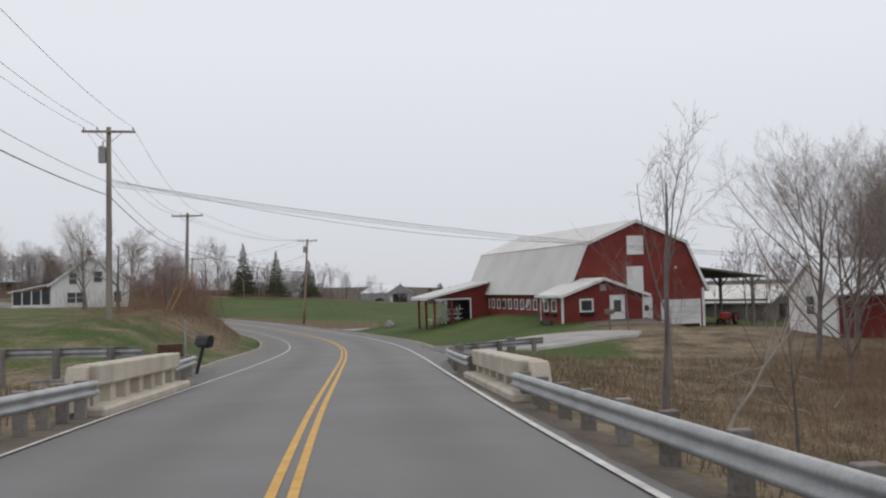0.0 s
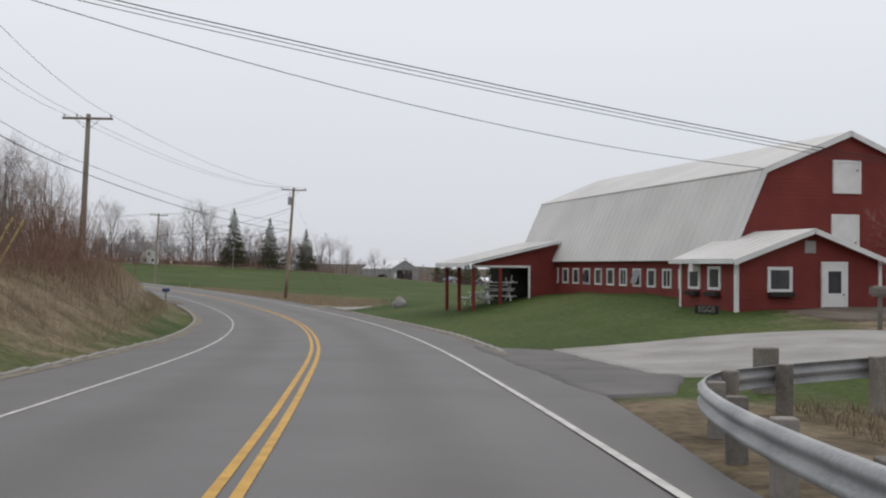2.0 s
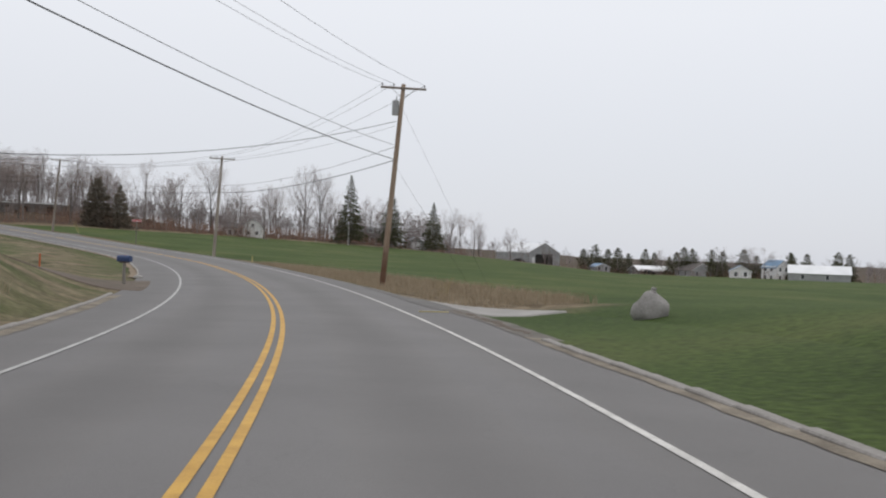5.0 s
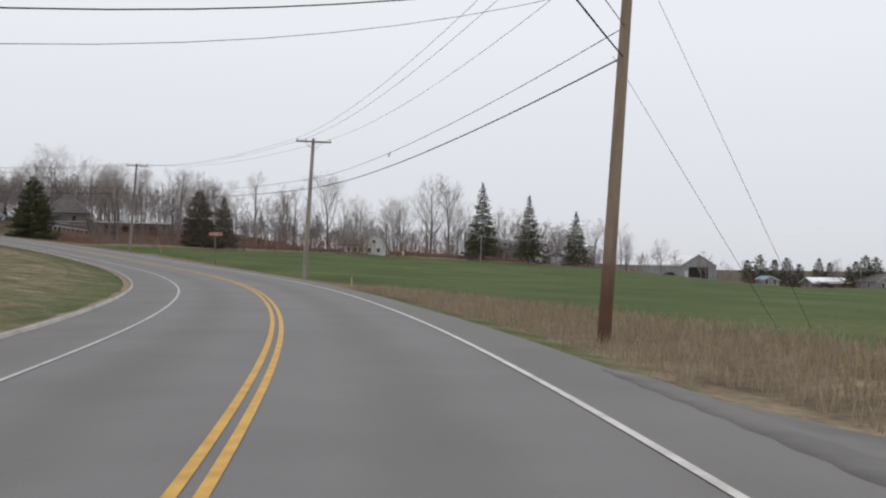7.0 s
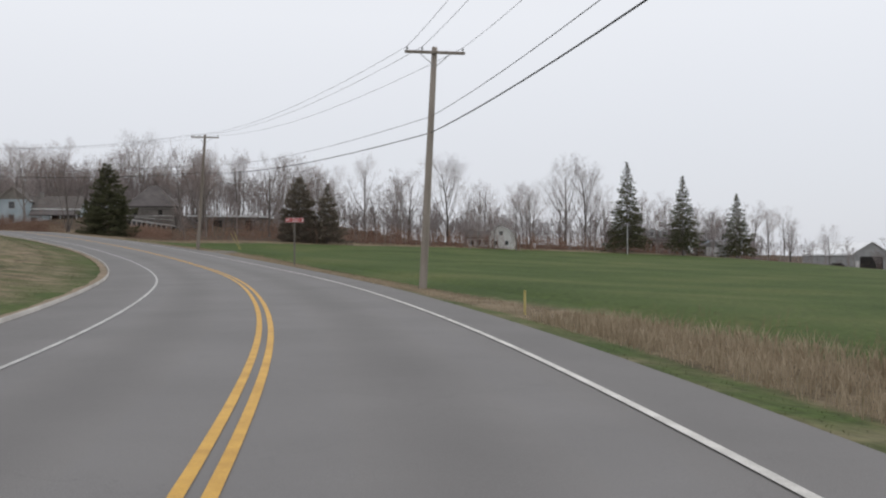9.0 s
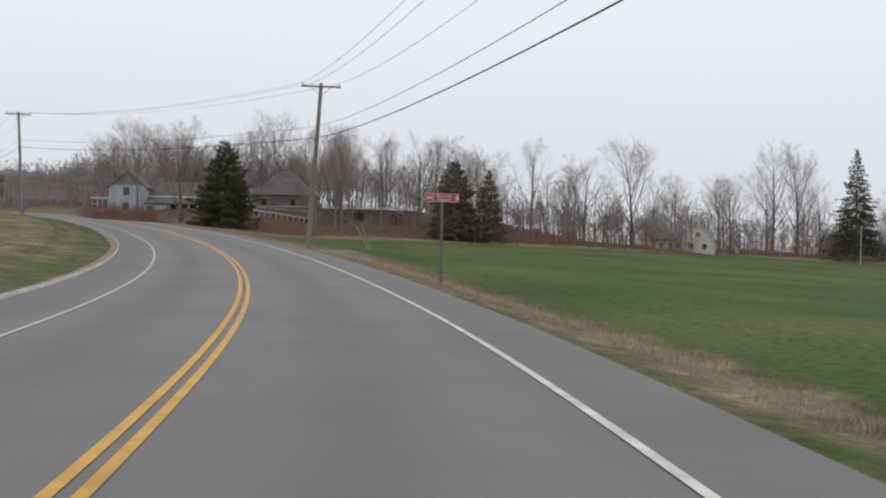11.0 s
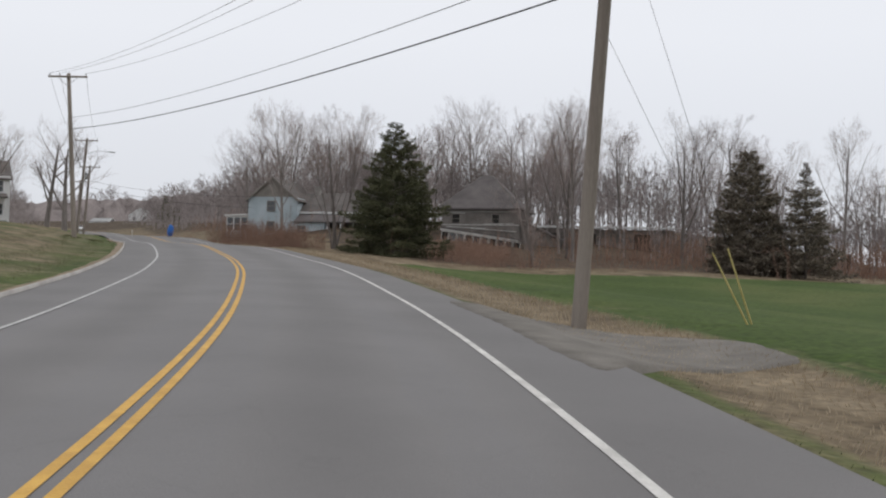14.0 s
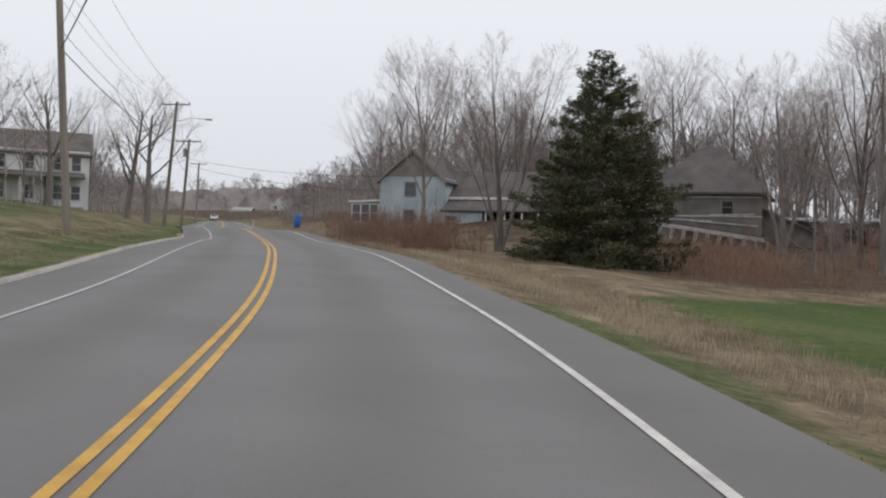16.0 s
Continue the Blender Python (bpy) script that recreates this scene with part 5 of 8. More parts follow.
kerb("kerb_right", 64.0, 103.0, lambda v: float(right_edge(v)), M_KERB, "worn grey kerb along a lawn, dusted with sand", height=0.05, width=0.2)
kerb("kerb_left", 44.0, 118.0, lambda v: float(left_edge(v)), M_KERB, "low worn kerb along a grassy bank", height=0.06)
def stone_mesh(seed, sx, sy, sz, detail=3):
    bm = bmesh.new()
    bmesh.ops.create_icosphere(bm, subdivisions=detail, radius=1)
    for v in bm.verts:
        n = noise.noise(v.co * 1.1 + Vector((seed, 0, 0))) * 0.32 + noise.noise(v.co * 3 + Vector((0, seed, 0))) * 0.08
        v.co *= 1 + n
        v.co = Vector((v.co.x * sx, v.co.y * sy, v.co.z * sz))
    for face in bm.faces:
        face.smooth = True
    return bm


edge_kerb = strip("kerb_inside_bend", tuple((lambda v, o=o: float(left_edge(v)) - o) for o in (-0.035, -0.03, 0.03, 0.035)), (-0.2, 0.04, 0.045, -0.2), 134.0, 330.0, M_KERB_PALE, step=0.8)
edge_kerb.data.flip_normals()
ke = part("kerb_end", stone_mesh(2.2, 0.22, 0.14, 0.12), M_KERB_PALE)
ke.matrix_world = Matrix.Translation(tuple(float(q) for q in on_road(133.8, float(left_edge(133.8)) + 0.05)))
tagged(ke, "worn rounded end of a pale kerb", "kerb", kind="structure")
tagged(edge_kerb, "pale low concrete kerb along the inside of a bend", "kerb", kind="structure")


def inside(poly, x, y):
    c = np.zeros(len(x), bool)
    j = len(poly) - 1
    for i in range(len(poly)):
        xi, yi = poly[i]
        xj, yj = poly[j]
        c ^= ((yi > y) != (yj > y)) & (x < (xj - xi) * (y - yi) / (yj - yi + 1e-12) + xi)
        j = i
    return c


def patch(name, poly, material, label, lift=0.05, cell=0.35):
    """A flat patch laid on the ground inside a slightly wavering outline, its rim sunk in the ground."""
    p = np.array(poly)
    q = np.concatenate([a + (b - a) * (np.arange(n) / n)[:, None] for a, b in zip(p, np.roll(p, -1, 0)) for n in [max(1, int(np.hypot(*(b - a)) / 0.3))]])
    for _ in range(2):
        q = 0.5 * q + 0.25 * (np.roll(q, 1, 0) + np.roll(q, -1, 0))
    t = np.roll(q, -1, 0) - np.roll(q, 1, 0)
    t /= np.linalg.norm(t, axis=1, keepdims=True) + 1e-9
    area = np.sum(q[:, 0] * np.roll(q[:, 1], -1) - q[:, 1] * np.roll(q[:, 0], -1))
    inward = np.stack([-t[:, 1], t[:, 0]], 1) * np.sign(area)
    q = q + inward * (0.05 * np.sin(q[:, 0] * 2.1 + q[:, 1] * 1.3) + 0.03 * np.sin(q[:, 0] * 5.3 - q[:, 1] * 4.1))[:, None]
    rim = q - inward * 0.10
    xs, ys = np.arange(p[:, 0].min(), p[:, 0].max(), cell), np.arange(p[:, 1].min(), p[:, 1].max(), cell)
    X, Y = (v.ravel() for v in np.meshgrid(xs, ys))
    away = np.min(np.hypot(X[:, None] - q[None, :, 0], Y[:, None] - q[None, :, 1]), axis=1)
    keep = inside([tuple(v) for v in q], X, Y) & (away > 0.22)
    pts = [Vector((float(a), float(b))) for a, b in np.concatenate([rim, q, np.stack([X[keep], Y[keep]], 1)])]
    n = len(q)
    verts, _, faces, origin, _, _ = geometry.delaunay_2d_cdt(pts, [], [list(range(n))], 1, 1e-5)
    sunk = np.array([any(o < n for o in w) for w in origin])
    X, Y = np.array([v.x for v in verts]), np.array([v.y for v in verts])
    z = land(X, Y) + lift
    s, d, zr = beside(X, Y)
    edge = np.where(d > 0, right_edge(s), -left_edge(s))
    paved = zr - 0.05 * np.clip((np.abs(d) - 2.6) / (edge - 2.6), 0, 1) + 0.012
    z = paved + (z - paved) * smooth(0.0, 0.9, np.abs(d) - edge)
    z = np.where(sunk, z - lift - 0.12, z)
    return tagged(raw(name, [(float(a), float(b), float(c)) for a, b, c in zip(X, Y, z)], [tuple(w) for w in faces], material, smooth=True), label, "drive", kind="structure")


FIELD_DRIVE = [(-14.3, 125.6), (-12.2, 122.55), (-10.2, 119.65), (-8.2, 116.75), (-9.7, 116.6), (-11.24, 116.8), (-12.1, 119.3), (-13.2, 122.5)]
patch("drive_barn", [(0.55, 63.75), (3.1, 63.7), (6.1, 63.1), (9.1, 62.0), (11.5, 61.0), (10.5, 58.6), (7.6, 56.8), (4.5, 54.2), (1.9, 54.4), (1.4, 57.2), (1.05, 60.7)], M_GRAVEL, "pale gravel drive in front of the barn", 0.122, 0.25)
patch("yard_dirt", [(9.0, 68.6), (9.8, 65.8), (15, 66.8), (24, 69), (26, 74), (18, 74.2), (12.5, 72.4)], M_DIRT, "trodden brown dirt in front of the barn doors", 0.07)
patch("barn_apron", [tuple(float(q) for q in on_road(49.5, 4.9)[:2]), tuple(float(q) for q in on_road(66.5, 4.95)[:2]), (0.6, 63.7), (1.4, 60.5), (1.8, 57.0), (2.4, 54.5), (1.7, 51.6), (1.4, 50.3)], M_SHOULDER, "dark asphalt apron between the road and a drive", 0.105, 0.25)
patch("drive_field", FIELD_DRIVE, M_GRAVEL, "pale gravel drive into the field", 0.085, 0.2)
patch("drive_apron", [tuple(float(q) for q in on_road(130.0, 5.0)[:2]), (-14.3, 125.8), (-13.0, 122.2), (-11.5, 118.3), tuple(float(q) for q in on_road(115.2, 6.2)[:2]), tuple(float(q) for q in on_road(113.4, 4.95)[:2])], M_SHOULDER, "dark patched asphalt apron of a field drive", 0.078, 0.2)
patch("drive_side", [tuple(float(q) for q in on_road(s, d)[:2]) for s, d in ((121.0, -4.4), (130.5, -4.4), (129.0, -6.6), (127.5, -14.0), (125.2, -14.0), (123.5, -6.8))], M_DIRT, "bare dirt track of a side drive", 0.09, 0.25)
patch("drive_left", [tuple(float(q) for q in on_road(s, d)[:2]) for s, d in ((30.5, -3.6), (43.5, -5.0), (42.0, -7.5), (33.0, -9.5), (30.8, -6.5))], M_SHOULDER, "patched asphalt apron of a side drive", 0.08)
patch("drive_house", [tuple(float(q) for q in on_road(s, d)[:2]) for s, d in ((239.5, 5.15), (252.0, 5.1), (249.0, 7.0), (245.5, 9.8), (243.0, 9.6), (241.8, 6.8))], M_TRODDEN, "gravelly field entrance beside a pole", 0.10)


# mailboxes
def mailbox(x, y, turn, colour, label, height=1.05, size=1.0, wood=None, lean=0, tall=1.0):
    t = empty("mailbox", pose(x, y, ground(x, y), 0, lean, turn), label, "mailbox", "roadside mailboxes")
    part("post", box(bmesh.new(), -0.05, 0.05, -0.05, 0.05, -0.4, height, None, 0.008), wood or M_GREY_WOOD, t)
    part("bracket", box(bmesh.new(), -0.06, 0.06, -0.22 * size, 0.22 * size, height - 0.06, height), wood or M_GREY_WOOD, t)
    outl = [(-0.1, 0.0), (0.1, 0.0), (0.1, 0.12)] + [(0.1 * math.cos(a), 0.12 + 0.1 * math.sin(a)) for a in np.linspace(0.2, 2.94, 8)] + [(-0.1, 0.12)]
    bm = prism([(px * size, height + pz * size * tall) for px, pz in outl], -0.27 * size, 0.27 * size)
    b = part("box", bm, colour, t)
    part("door", box(bmesh.new(), -0.09 * size, 0.09 * size, -0.285 * size, -0.27 * size, height + 0.01, height + 0.17 * size), colour, b)
    v, f = tubes([((0.11 * size, 0.05, height + 0.1), (0.11 * size, 0.05, height + 0.28), 0.012, 0.012)], 4)
    mesh_np("flag", v, f, M_SIGN_RED, b)
    return t


M_NAVY = mat("dark_blue_metal", (0.03, 0.05, 0.12), (0.05, 0.08, 0.18), 3, 0.5, 20, 0.05)
mailbox(-8.85, 37.3, 45, M_BLACK, "large black plastic mailbox on a leaning black post", 1.1, 1.42, M_BLACK, 17, 1.3)
mailbox(-26.4, 122.6, 75, M_NAVY, "dark blue mailbox on a wooden post at the roadside", 1.0, 1.12)
mailbox(9.8, 62.6, 110, M_GREY_WOOD, "weathered mailbox beside the gravel drive", 1.05, 1.1)
barrel = empty("barrel", pose(-9.5, 36.4, ground(-9.5, 36.4)) @ Matrix.Diagonal((1.5, 1.5, 1.4, 1)), "rusty brown steel drum beside the guard rail", "barrel")
M_RUST = mat("rust", (0.06, 0.03, 0.02), (0.13, 0.065, 0.04), 4, 0.9, 30, 0.3)
v, f = tubes([((0, 0, -0.1), (0, 0, 0.85), 0.29, 0.29), ((0, 0, 0.28), (0, 0, 0.31), 0.305, 0.305), ((0, 0, 0.56), (0, 0, 0.59), 0.305, 0.305), ((0, 0, 0.85), (0, 0, 0.84), 0.29, 0.01)], 18)
mesh_np("drum", v, f, M_RUST, barrel)


rock = empty("boulder", pose(-6.0, 111.95, ground(-6.0, 111.95) + 0.24, 0, 0, 20), "grey boulder on the lawn with two small stones on it", "boulder")
part("rock", stone_mesh(7.7, 0.47, 0.40, 0.46), M_STONE, rock)
for k, (z, r, x) in enumerate(((0.47, 0.11, 0.08), (0.55, 0.08, 0.10))):
    b = stone_mesh(k * 2.3, r, r * 0.9, 0.06)
    bmesh.ops.translate(b, verts=b.verts[:], vec=(x, 0.02, z))
    part("cairn_stone", b, M_STONE, rock)

# red roadside sign
sx, sy = -61.7, 204.7
sign = empty("road_sign", pose(sx, sy, ground(sx, sy) + 0.1, 0, 0, 37), "red roadside business sign with white lettering on a grey post", "sign")
part("post", box(bmesh.new(), -0.05, 0.05, -0.05, 0.05, -0.5, 0.92 - ground(sx, sy), None, 0.01), M_GREY_WOOD, sign)
zc = 0.88 - ground(sx, sy)
part("panel", box(bmesh.new(), -0.60, 0.60, -0.10, -0.07, zc - 0.15, zc + 0.15, None, 0.008), M_SIGN_RED, sign)
TURNED = Matrix.Rotation(radians(90), 4, "X")
lettering("Country", 0.155, Matrix.Translation((0.06, -0.105, zc + 0.065)) @ TURNED, M_WHITE, sign)
lettering("Clipper", 0.155, Matrix.Translation((0.06, -0.105, zc - 0.07)) @ TURNED, M_WHITE, sign)
bm = bmesh.new()
for ang in (28, -28):
    box(bm, -0.115, 0.115, -0.003, 0.003, -0.014, 0.014, Matrix.Translation((-0.465, -0.103, zc)) @ Matrix.Rotation(radians(ang), 4, "Y"))
for px in (-0.33, 0.47):
    part("divider", box(bmesh.new(), px - 0.006, px + 0.006, -0.104, -0.1, zc - 0.14, zc + 0.14), M_WHITE, sign)
for pz in (zc - 0.143, zc + 0.143):
    part("border", box(bmesh.new(), -0.615, 0.615, -0.104, -0.1, pz - 0.006, pz + 0.006), M_WHITE, sign)
part("emblem", bm, M_WHITE, sign, "small white emblem")
part("arrow", box(bmesh.new(), 0.50, 0.57, -0.106, -0.1, zc - 0.08, zc + 0.08), M_WHITE, sign, "small white mark")

M_OLDBOX = mat("dark_old_boards", (0.05, 0.043, 0.038), (0.10, 0.088, 0.078), 1, 0.95, 12, 0.2)

# fallen timber in the gully: one pale dead tree leaning, dead limbs lying
r = random.Random(31)


def dead_trunk(a, b, radius, label, twigs=5):
    """A dead stem from a to b, a little crooked, with a few broken limbs."""
    a, b = Vector(a), Vector(b)
    d = b - a
    pts = [a + d * (i / 6) + Vector((r.uniform(-1, 1), r.uniform(-1, 1), r.uniform(-1, 1))) * 0.02 * d.length * (0 < i < 6) for i in range(7)]
    segs = [(pts[i] - a, pts[i + 1] - a, radius * (1 - 0.12 * i), radius * (0.88 - 0.12 * i)) for i in range(6)]
    for k in range(twigs):
        i = r.randint(2, 5)
        e = (d.normalized() + Vector((r.uniform(-0.7, 0.7), r.uniform(-0.7, 0.7), r.uniform(-0.1, 0.8)))).normalized()
        q = pts[i] - a + e * d.length * r.uniform(0.12, 0.3)
        segs += [(pts[i] - a, q, radius * 0.4, radius * 0.2), (q, q + (e + Vector((0, 0, 0.4))) * d.length * 0.1, radius * 0.2, radius * 0.06)]
    v, f = tubes(segs, 7)
    ob = mesh_np("dead_tree", v, f, M_DEADWOOD)
    ob.matrix_world = Matrix.Translation(a)
    return tagged(ob, label, "dead tree")


M_DEADWOOD = mat("bleached_deadwood", (0.20, 0.175, 0.15), (0.38, 0.345, 0.30), 1.5, 0.9, 20, 0.3, stretch=(1, 1, 0.3))
dead_trunk((7.0, 28.2, ground(7.0, 28.2) - 0.15), (9.6, 29.2, 0.15), 0.07, "pale dead tree leaning over the stream bank", 7)
for x, y, ang, ln in ((11.4, 44.2, 0.5, 2.4), (12.4, 45.2, 0.2, 1.8), (12.9, 37.4, 2.4, 2.0), (14.0, 38.2, 1.0, 1.6), (10.2, 41.0, 0.9, 1.5), (15.0, 42.6, 2.0, 1.8), (13.2, 41.4, 2.7, 2.2), (16.4, 39.6, 0.3, 1.7)):
    x2, y2 = x + math.cos(ang) * ln, y + math.sin(ang) * ln
    dead_trunk((x, y, ground(x, y) + 0.12), (x2, y2, ground(x2, y2) + r.uniform(0.15, 0.5)), 0.045, "bleached dead limb lying in dead grass", 2)

# a coil of spare cable hung from the line
ma, mb = FAST[3][2], FAST[4][2]
COILU = 0.51
c = ma.lerp(mb, COILU) - Vector((0, 0, 0.6 * 4 * COILU * (1 - COILU) + 0.02))
ax = (mb - ma).normalized()
ring = [ax * math.cos(a) * 0.2 + Vector((0, 0, math.sin(a) * 0.11 - 0.06)) for a in np.linspace(0, 6.283, 17)]
v, f = tubes([(ring[i], ring[i + 1], 0.014, 0.014) for i in range(16)], 5)
coil = mesh_np("cable_coil", v, f, M_WIRE)
coil.matrix_world = Matrix.Translation(c)
tagged(coil, "small black coil of spare cable on the line", "cable coil")


# one car far down the road
def car(x, y, z, turn, paint, label):
    t = empty("car", pose(x, y, z, 0, 0, turn), label, "car")
    out = [(-2.15, 0.32), (2.15, 0.32), (2.2, 0.62), (2.05, 0.82), (1.15, 0.95), (0.55, 1.42), (-1.1, 1.45), (-1.75, 1.0), (-2.15, 0.92)]
    bm = prism(out, -0.86, 0.86)
    bmesh.ops.bevel(bm, geom=bm.edges[:], offset=0.07, segments=2, affect="EDGES")
    part("body", bm, paint, t)
    part("windscreen", slab((1.12, -0.7, 0.99), (1.12, 0.7, 0.99), (0.62, 0.62, 1.39), (0.62, -0.62, 1.39), 0.02), M_GLASS, t)
    for sgn in (-1, 1):
        part("side_window", prism([(-1.5, 1.02), (0.95, 1.02), (0.5, 1.36), (-1.1, 1.38)], sgn * 0.865 - 0.01, sgn * 0.865 + 0.01), M_GLASS, t)
        part("headlight", box(bmesh.new(), 2.1, 2.2, sgn * 0.62 - 0.16, sgn * 0.62 + 0.16, 0.62, 0.76, None, 0.02), M_GALV, t)
        for x in (-1.35, 1.35):
            v, f = tubes([((x, sgn * 0.7, 0.32), (x, sgn * 0.88, 0.32), 0.32, 0.32), ((x, sgn * 0.88, 0.32), (x, sgn * 0.881, 0.32), 0.32, 0.02)], 14)
            mesh_np("wheel", v, f, M_BLACK, t)
    return t


cx, cy, cz = (float(v) for v in on_road(float(WAY[np.argmin(np.abs(LINE[:, 0] + 325.0))]), -1.8))
car(cx, cy, cz, -31, M_WHITE, "white car parked at the far side of the road")
for x, y, z, tr, lb in ((-28.0, 451.0, -4.9, 40, "dark pickup parked beside a barn"), (14.0, 411.0, -4.8, 10, "dark car parked beside a cottage")):
    car(x, y, ground(x, y), tr, M_DARK, lb)

# blue tarpaulin over a stack, delineators and small boxes by the far yards
tarp = empty("covered_stack", pose(-220.6, 316.6, ground(-220.6, 316.6), 0, 0, 30), "stack under a bright blue tarpaulin", "stack")
M_TARP = mat("blue_tarpaulin", (0.015, 0.10, 0.38), (0.03, 0.16, 0.50), 2, 0.5, 10, 0.2)
b = stone_mesh(1.3, 0.5, 0.45, 1.1)
bmesh.ops.translate(b, verts=b.verts[:], vec=(0, 0, 0.95))
part("tarpaulin", b, M_TARP, tarp)


def stake(x, y, h, colour, label):
    ob = part("marker_stake", boxes((-0.03, 0.03, -0.015, 0.015, -0.2, h)), colour)
    ob.matrix_world = pose(x, y, ground(x, y), 0, random.Random(x).uniform(-4, 4), 0)
    return tagged(ob, label, "marker", "marker stakes")


M_ORANGE = mat("orange_plastic", (0.42, 0.09, 0.03), (0.55, 0.14, 0.05), 2, 0.6, 10, 0.0)
stake(-36.1, 170.4, 0.72, M_GUARD, "short yellow marker stake leaning at the field's edge")
stake(-29.7, 121.9, 0.62, M_ORANGE, "short orange marker stake in the grass")
stake(-224.0, 311.5, 1.2, M_WHITE, "thin white marker stake beside the far road")
for x, y, sx, sz, m, lb in ((-114.0, 332.0, 1.1, 1.5, M_OLDBOX, "dark wooden bin standing at the wood's edge"), (-85.0, 347.0, 0.5, 0.8, M_WHITE, "small white box beside a house")):
    bx = empty("storage_box", pose(x, y, ground(x, y), 0, 0, 20), lb, "box")
    part("body", box(bmesh.new(), -sx / 2, sx / 2, -sx / 2, sx / 2, -0.2, sz, None, 0.03), m, bx)
    part("lid", slab((-sx * 0.56, -sx * 0.56, sz + 0.06), (sx * 0.56, -sx * 0.56, sz + 0.06), (sx * 0.56, sx * 0.56, sz + 0.16), (-sx * 0.56, sx * 0.56, sz + 0.16), 0.05), m, bx)
fp = empty("flagpole", pose(-65.0, 340.0, ground(-65.0, 340.0)), "thin white flagpole without a flag before a house", "flagpole")
v, f = tubes([((0, 0, -0.3), (0, 0, 5.5), 0.05, 0.035), ((0, 0, 5.5), (0, 0, 5.62), 0.07, 0.03)], 8)
mesh_np("pole", v, f, M_WHITE, fp)

for a, b in (((-193.0, 284.0, 11.6), (-161.6, 284.6, 8.6)), ((-193.2, 283.9, 10.9), (-161.9, 284.4, 7.4))):
    wire("service_cable", a, b, 0.5, 0.014, "black service cable from a pole to the blue house")

# worn end of the kerb at the field drive: broken asphalt, sand and a lath
rubble = tagged(new("broken_kerb"), "broken brown asphalt kerb crumbling at the field drive", "kerb", kind="structure")
r = random.Random(31)
chunks = []
for k in range(5):
    b = stone_mesh(5.2 + k, 0.30 + 0.04 * k, 0.15, 0.085, 2)
    me = bpy.data.meshes.new("kerb_lump")
    b.to_mesh(me)
    b.free()
    me.materials.append(M_BROKEN)
    chunks.append(me)
for k in range(44):
    sv = 103.2 + k * 0.245
    x, y, z = (float(v) for v in on_road(sv, float(right_edge(sv)) + 0.10 + r.uniform(-0.07, 0.09)))
    ob = new("kerb_lump", r.choice(chunks))
    ob.parent = rubble
    kk = r.uniform(0.45, 1.0)
    ob.matrix_world = Matrix.Translation((x, y, z - 0.075 + r.uniform(-0.02, 0.015))) @ Matrix.Rotation(radians(112 + r.uniform(-25, 25)), 4, "Z") @ Matrix.Diagonal((kk * 1.2, kk, kk * 0.75, 1))
lx, ly, lz = (float(v) for v in on_road(112.3, 4.6))
lath = part("lath", box(bmesh.new(), -0.45, 0.45, -0.03, 0.03, 0, 0.025), M_GUARD)
lath.matrix_world = Matrix.Translation((lx, ly, lz - 0.02)) @ Matrix.Rotation(radians(20), 4, "Z")
tagged(lath, "pale wooden lath lying on the road's edge", "lath")


# ---------------------------------------------------------------- houses
def house(name, x, y, turn, width, depth, eave, peak, wall, roof, label, z=None, pitch=0.18, gambrel=False, category="house", trim=None):
    """A gabled house whose gable looks along local -y, with boarded walls and overhanging roof slabs."""
    z = ground(x, y) if z is None else z
    t = empty(name, pose(x, y, z, 0, 0, turn), label, category)
    w = width / 2
    if gambrel:
        bx, bz = w * 0.72, eave + (peak - eave) * 0.62
        out = [(-w, -1.2), (w, -1.2), (w, eave), (bx, bz - 0.06), (0, peak - 0.1), (-bx, bz - 0.06), (-w, eave)]
        runs = [((0, peak), (bx, bz)), ((bx, bz), (w + 0.3, eave - 0.35))]
    else:
        out = [(-w, -1.2), (w, -1.2), (w, eave), (0, peak - 0.1), (-w, eave)]
        k = (peak - eave) / w
        runs = [((0, peak), (w + 0.35, eave - 0.35 * k))]
    part("wall", prism(out, 0, depth), wall, t)
    if not gambrel:
        boards(t, 0, 0, -0.2, gable_span(-w, w, eave, peak - 0.1), Matrix.Identity(4), wall, pitch)
    boards(t, -depth, 0, -0.2, eave, LEFT_OF(-w), wall, pitch)
    boards(t, 0, depth, -0.2, eave, RIGHT_OF(w), wall, pitch)
    for sgn in (-1, 1):
        for p, q in runs:
            part("roof_panel", slab((sgn * p[0], -0.3, p[1]), (sgn * p[0], depth + 0.3, p[1]), (sgn * q[0], depth + 0.3, q[1]), (sgn * q[0], -0.3, q[1]), 0.12), roof, t)
            part("rake_board", slab((sgn * p[0], -0.34, p[1] - 0.01), (sgn * p[0], -0.302, p[1] - 0.01), (sgn * q[0], -0.302, q[1] - 0.01), (sgn * q[0], -0.34, q[1] - 0.01), 0.16), trim or M_WHITE, t)
    return t


def front_windows(t, rows, m=None, bars=(0, 1), trim=0.09, paint=None):
    for x0, x1, z0, z1 in rows:
        window_part(t, x0, x1, z0, z1, m or Matrix.Identity(4), trim, bars, proud=0.025, paint=paint)


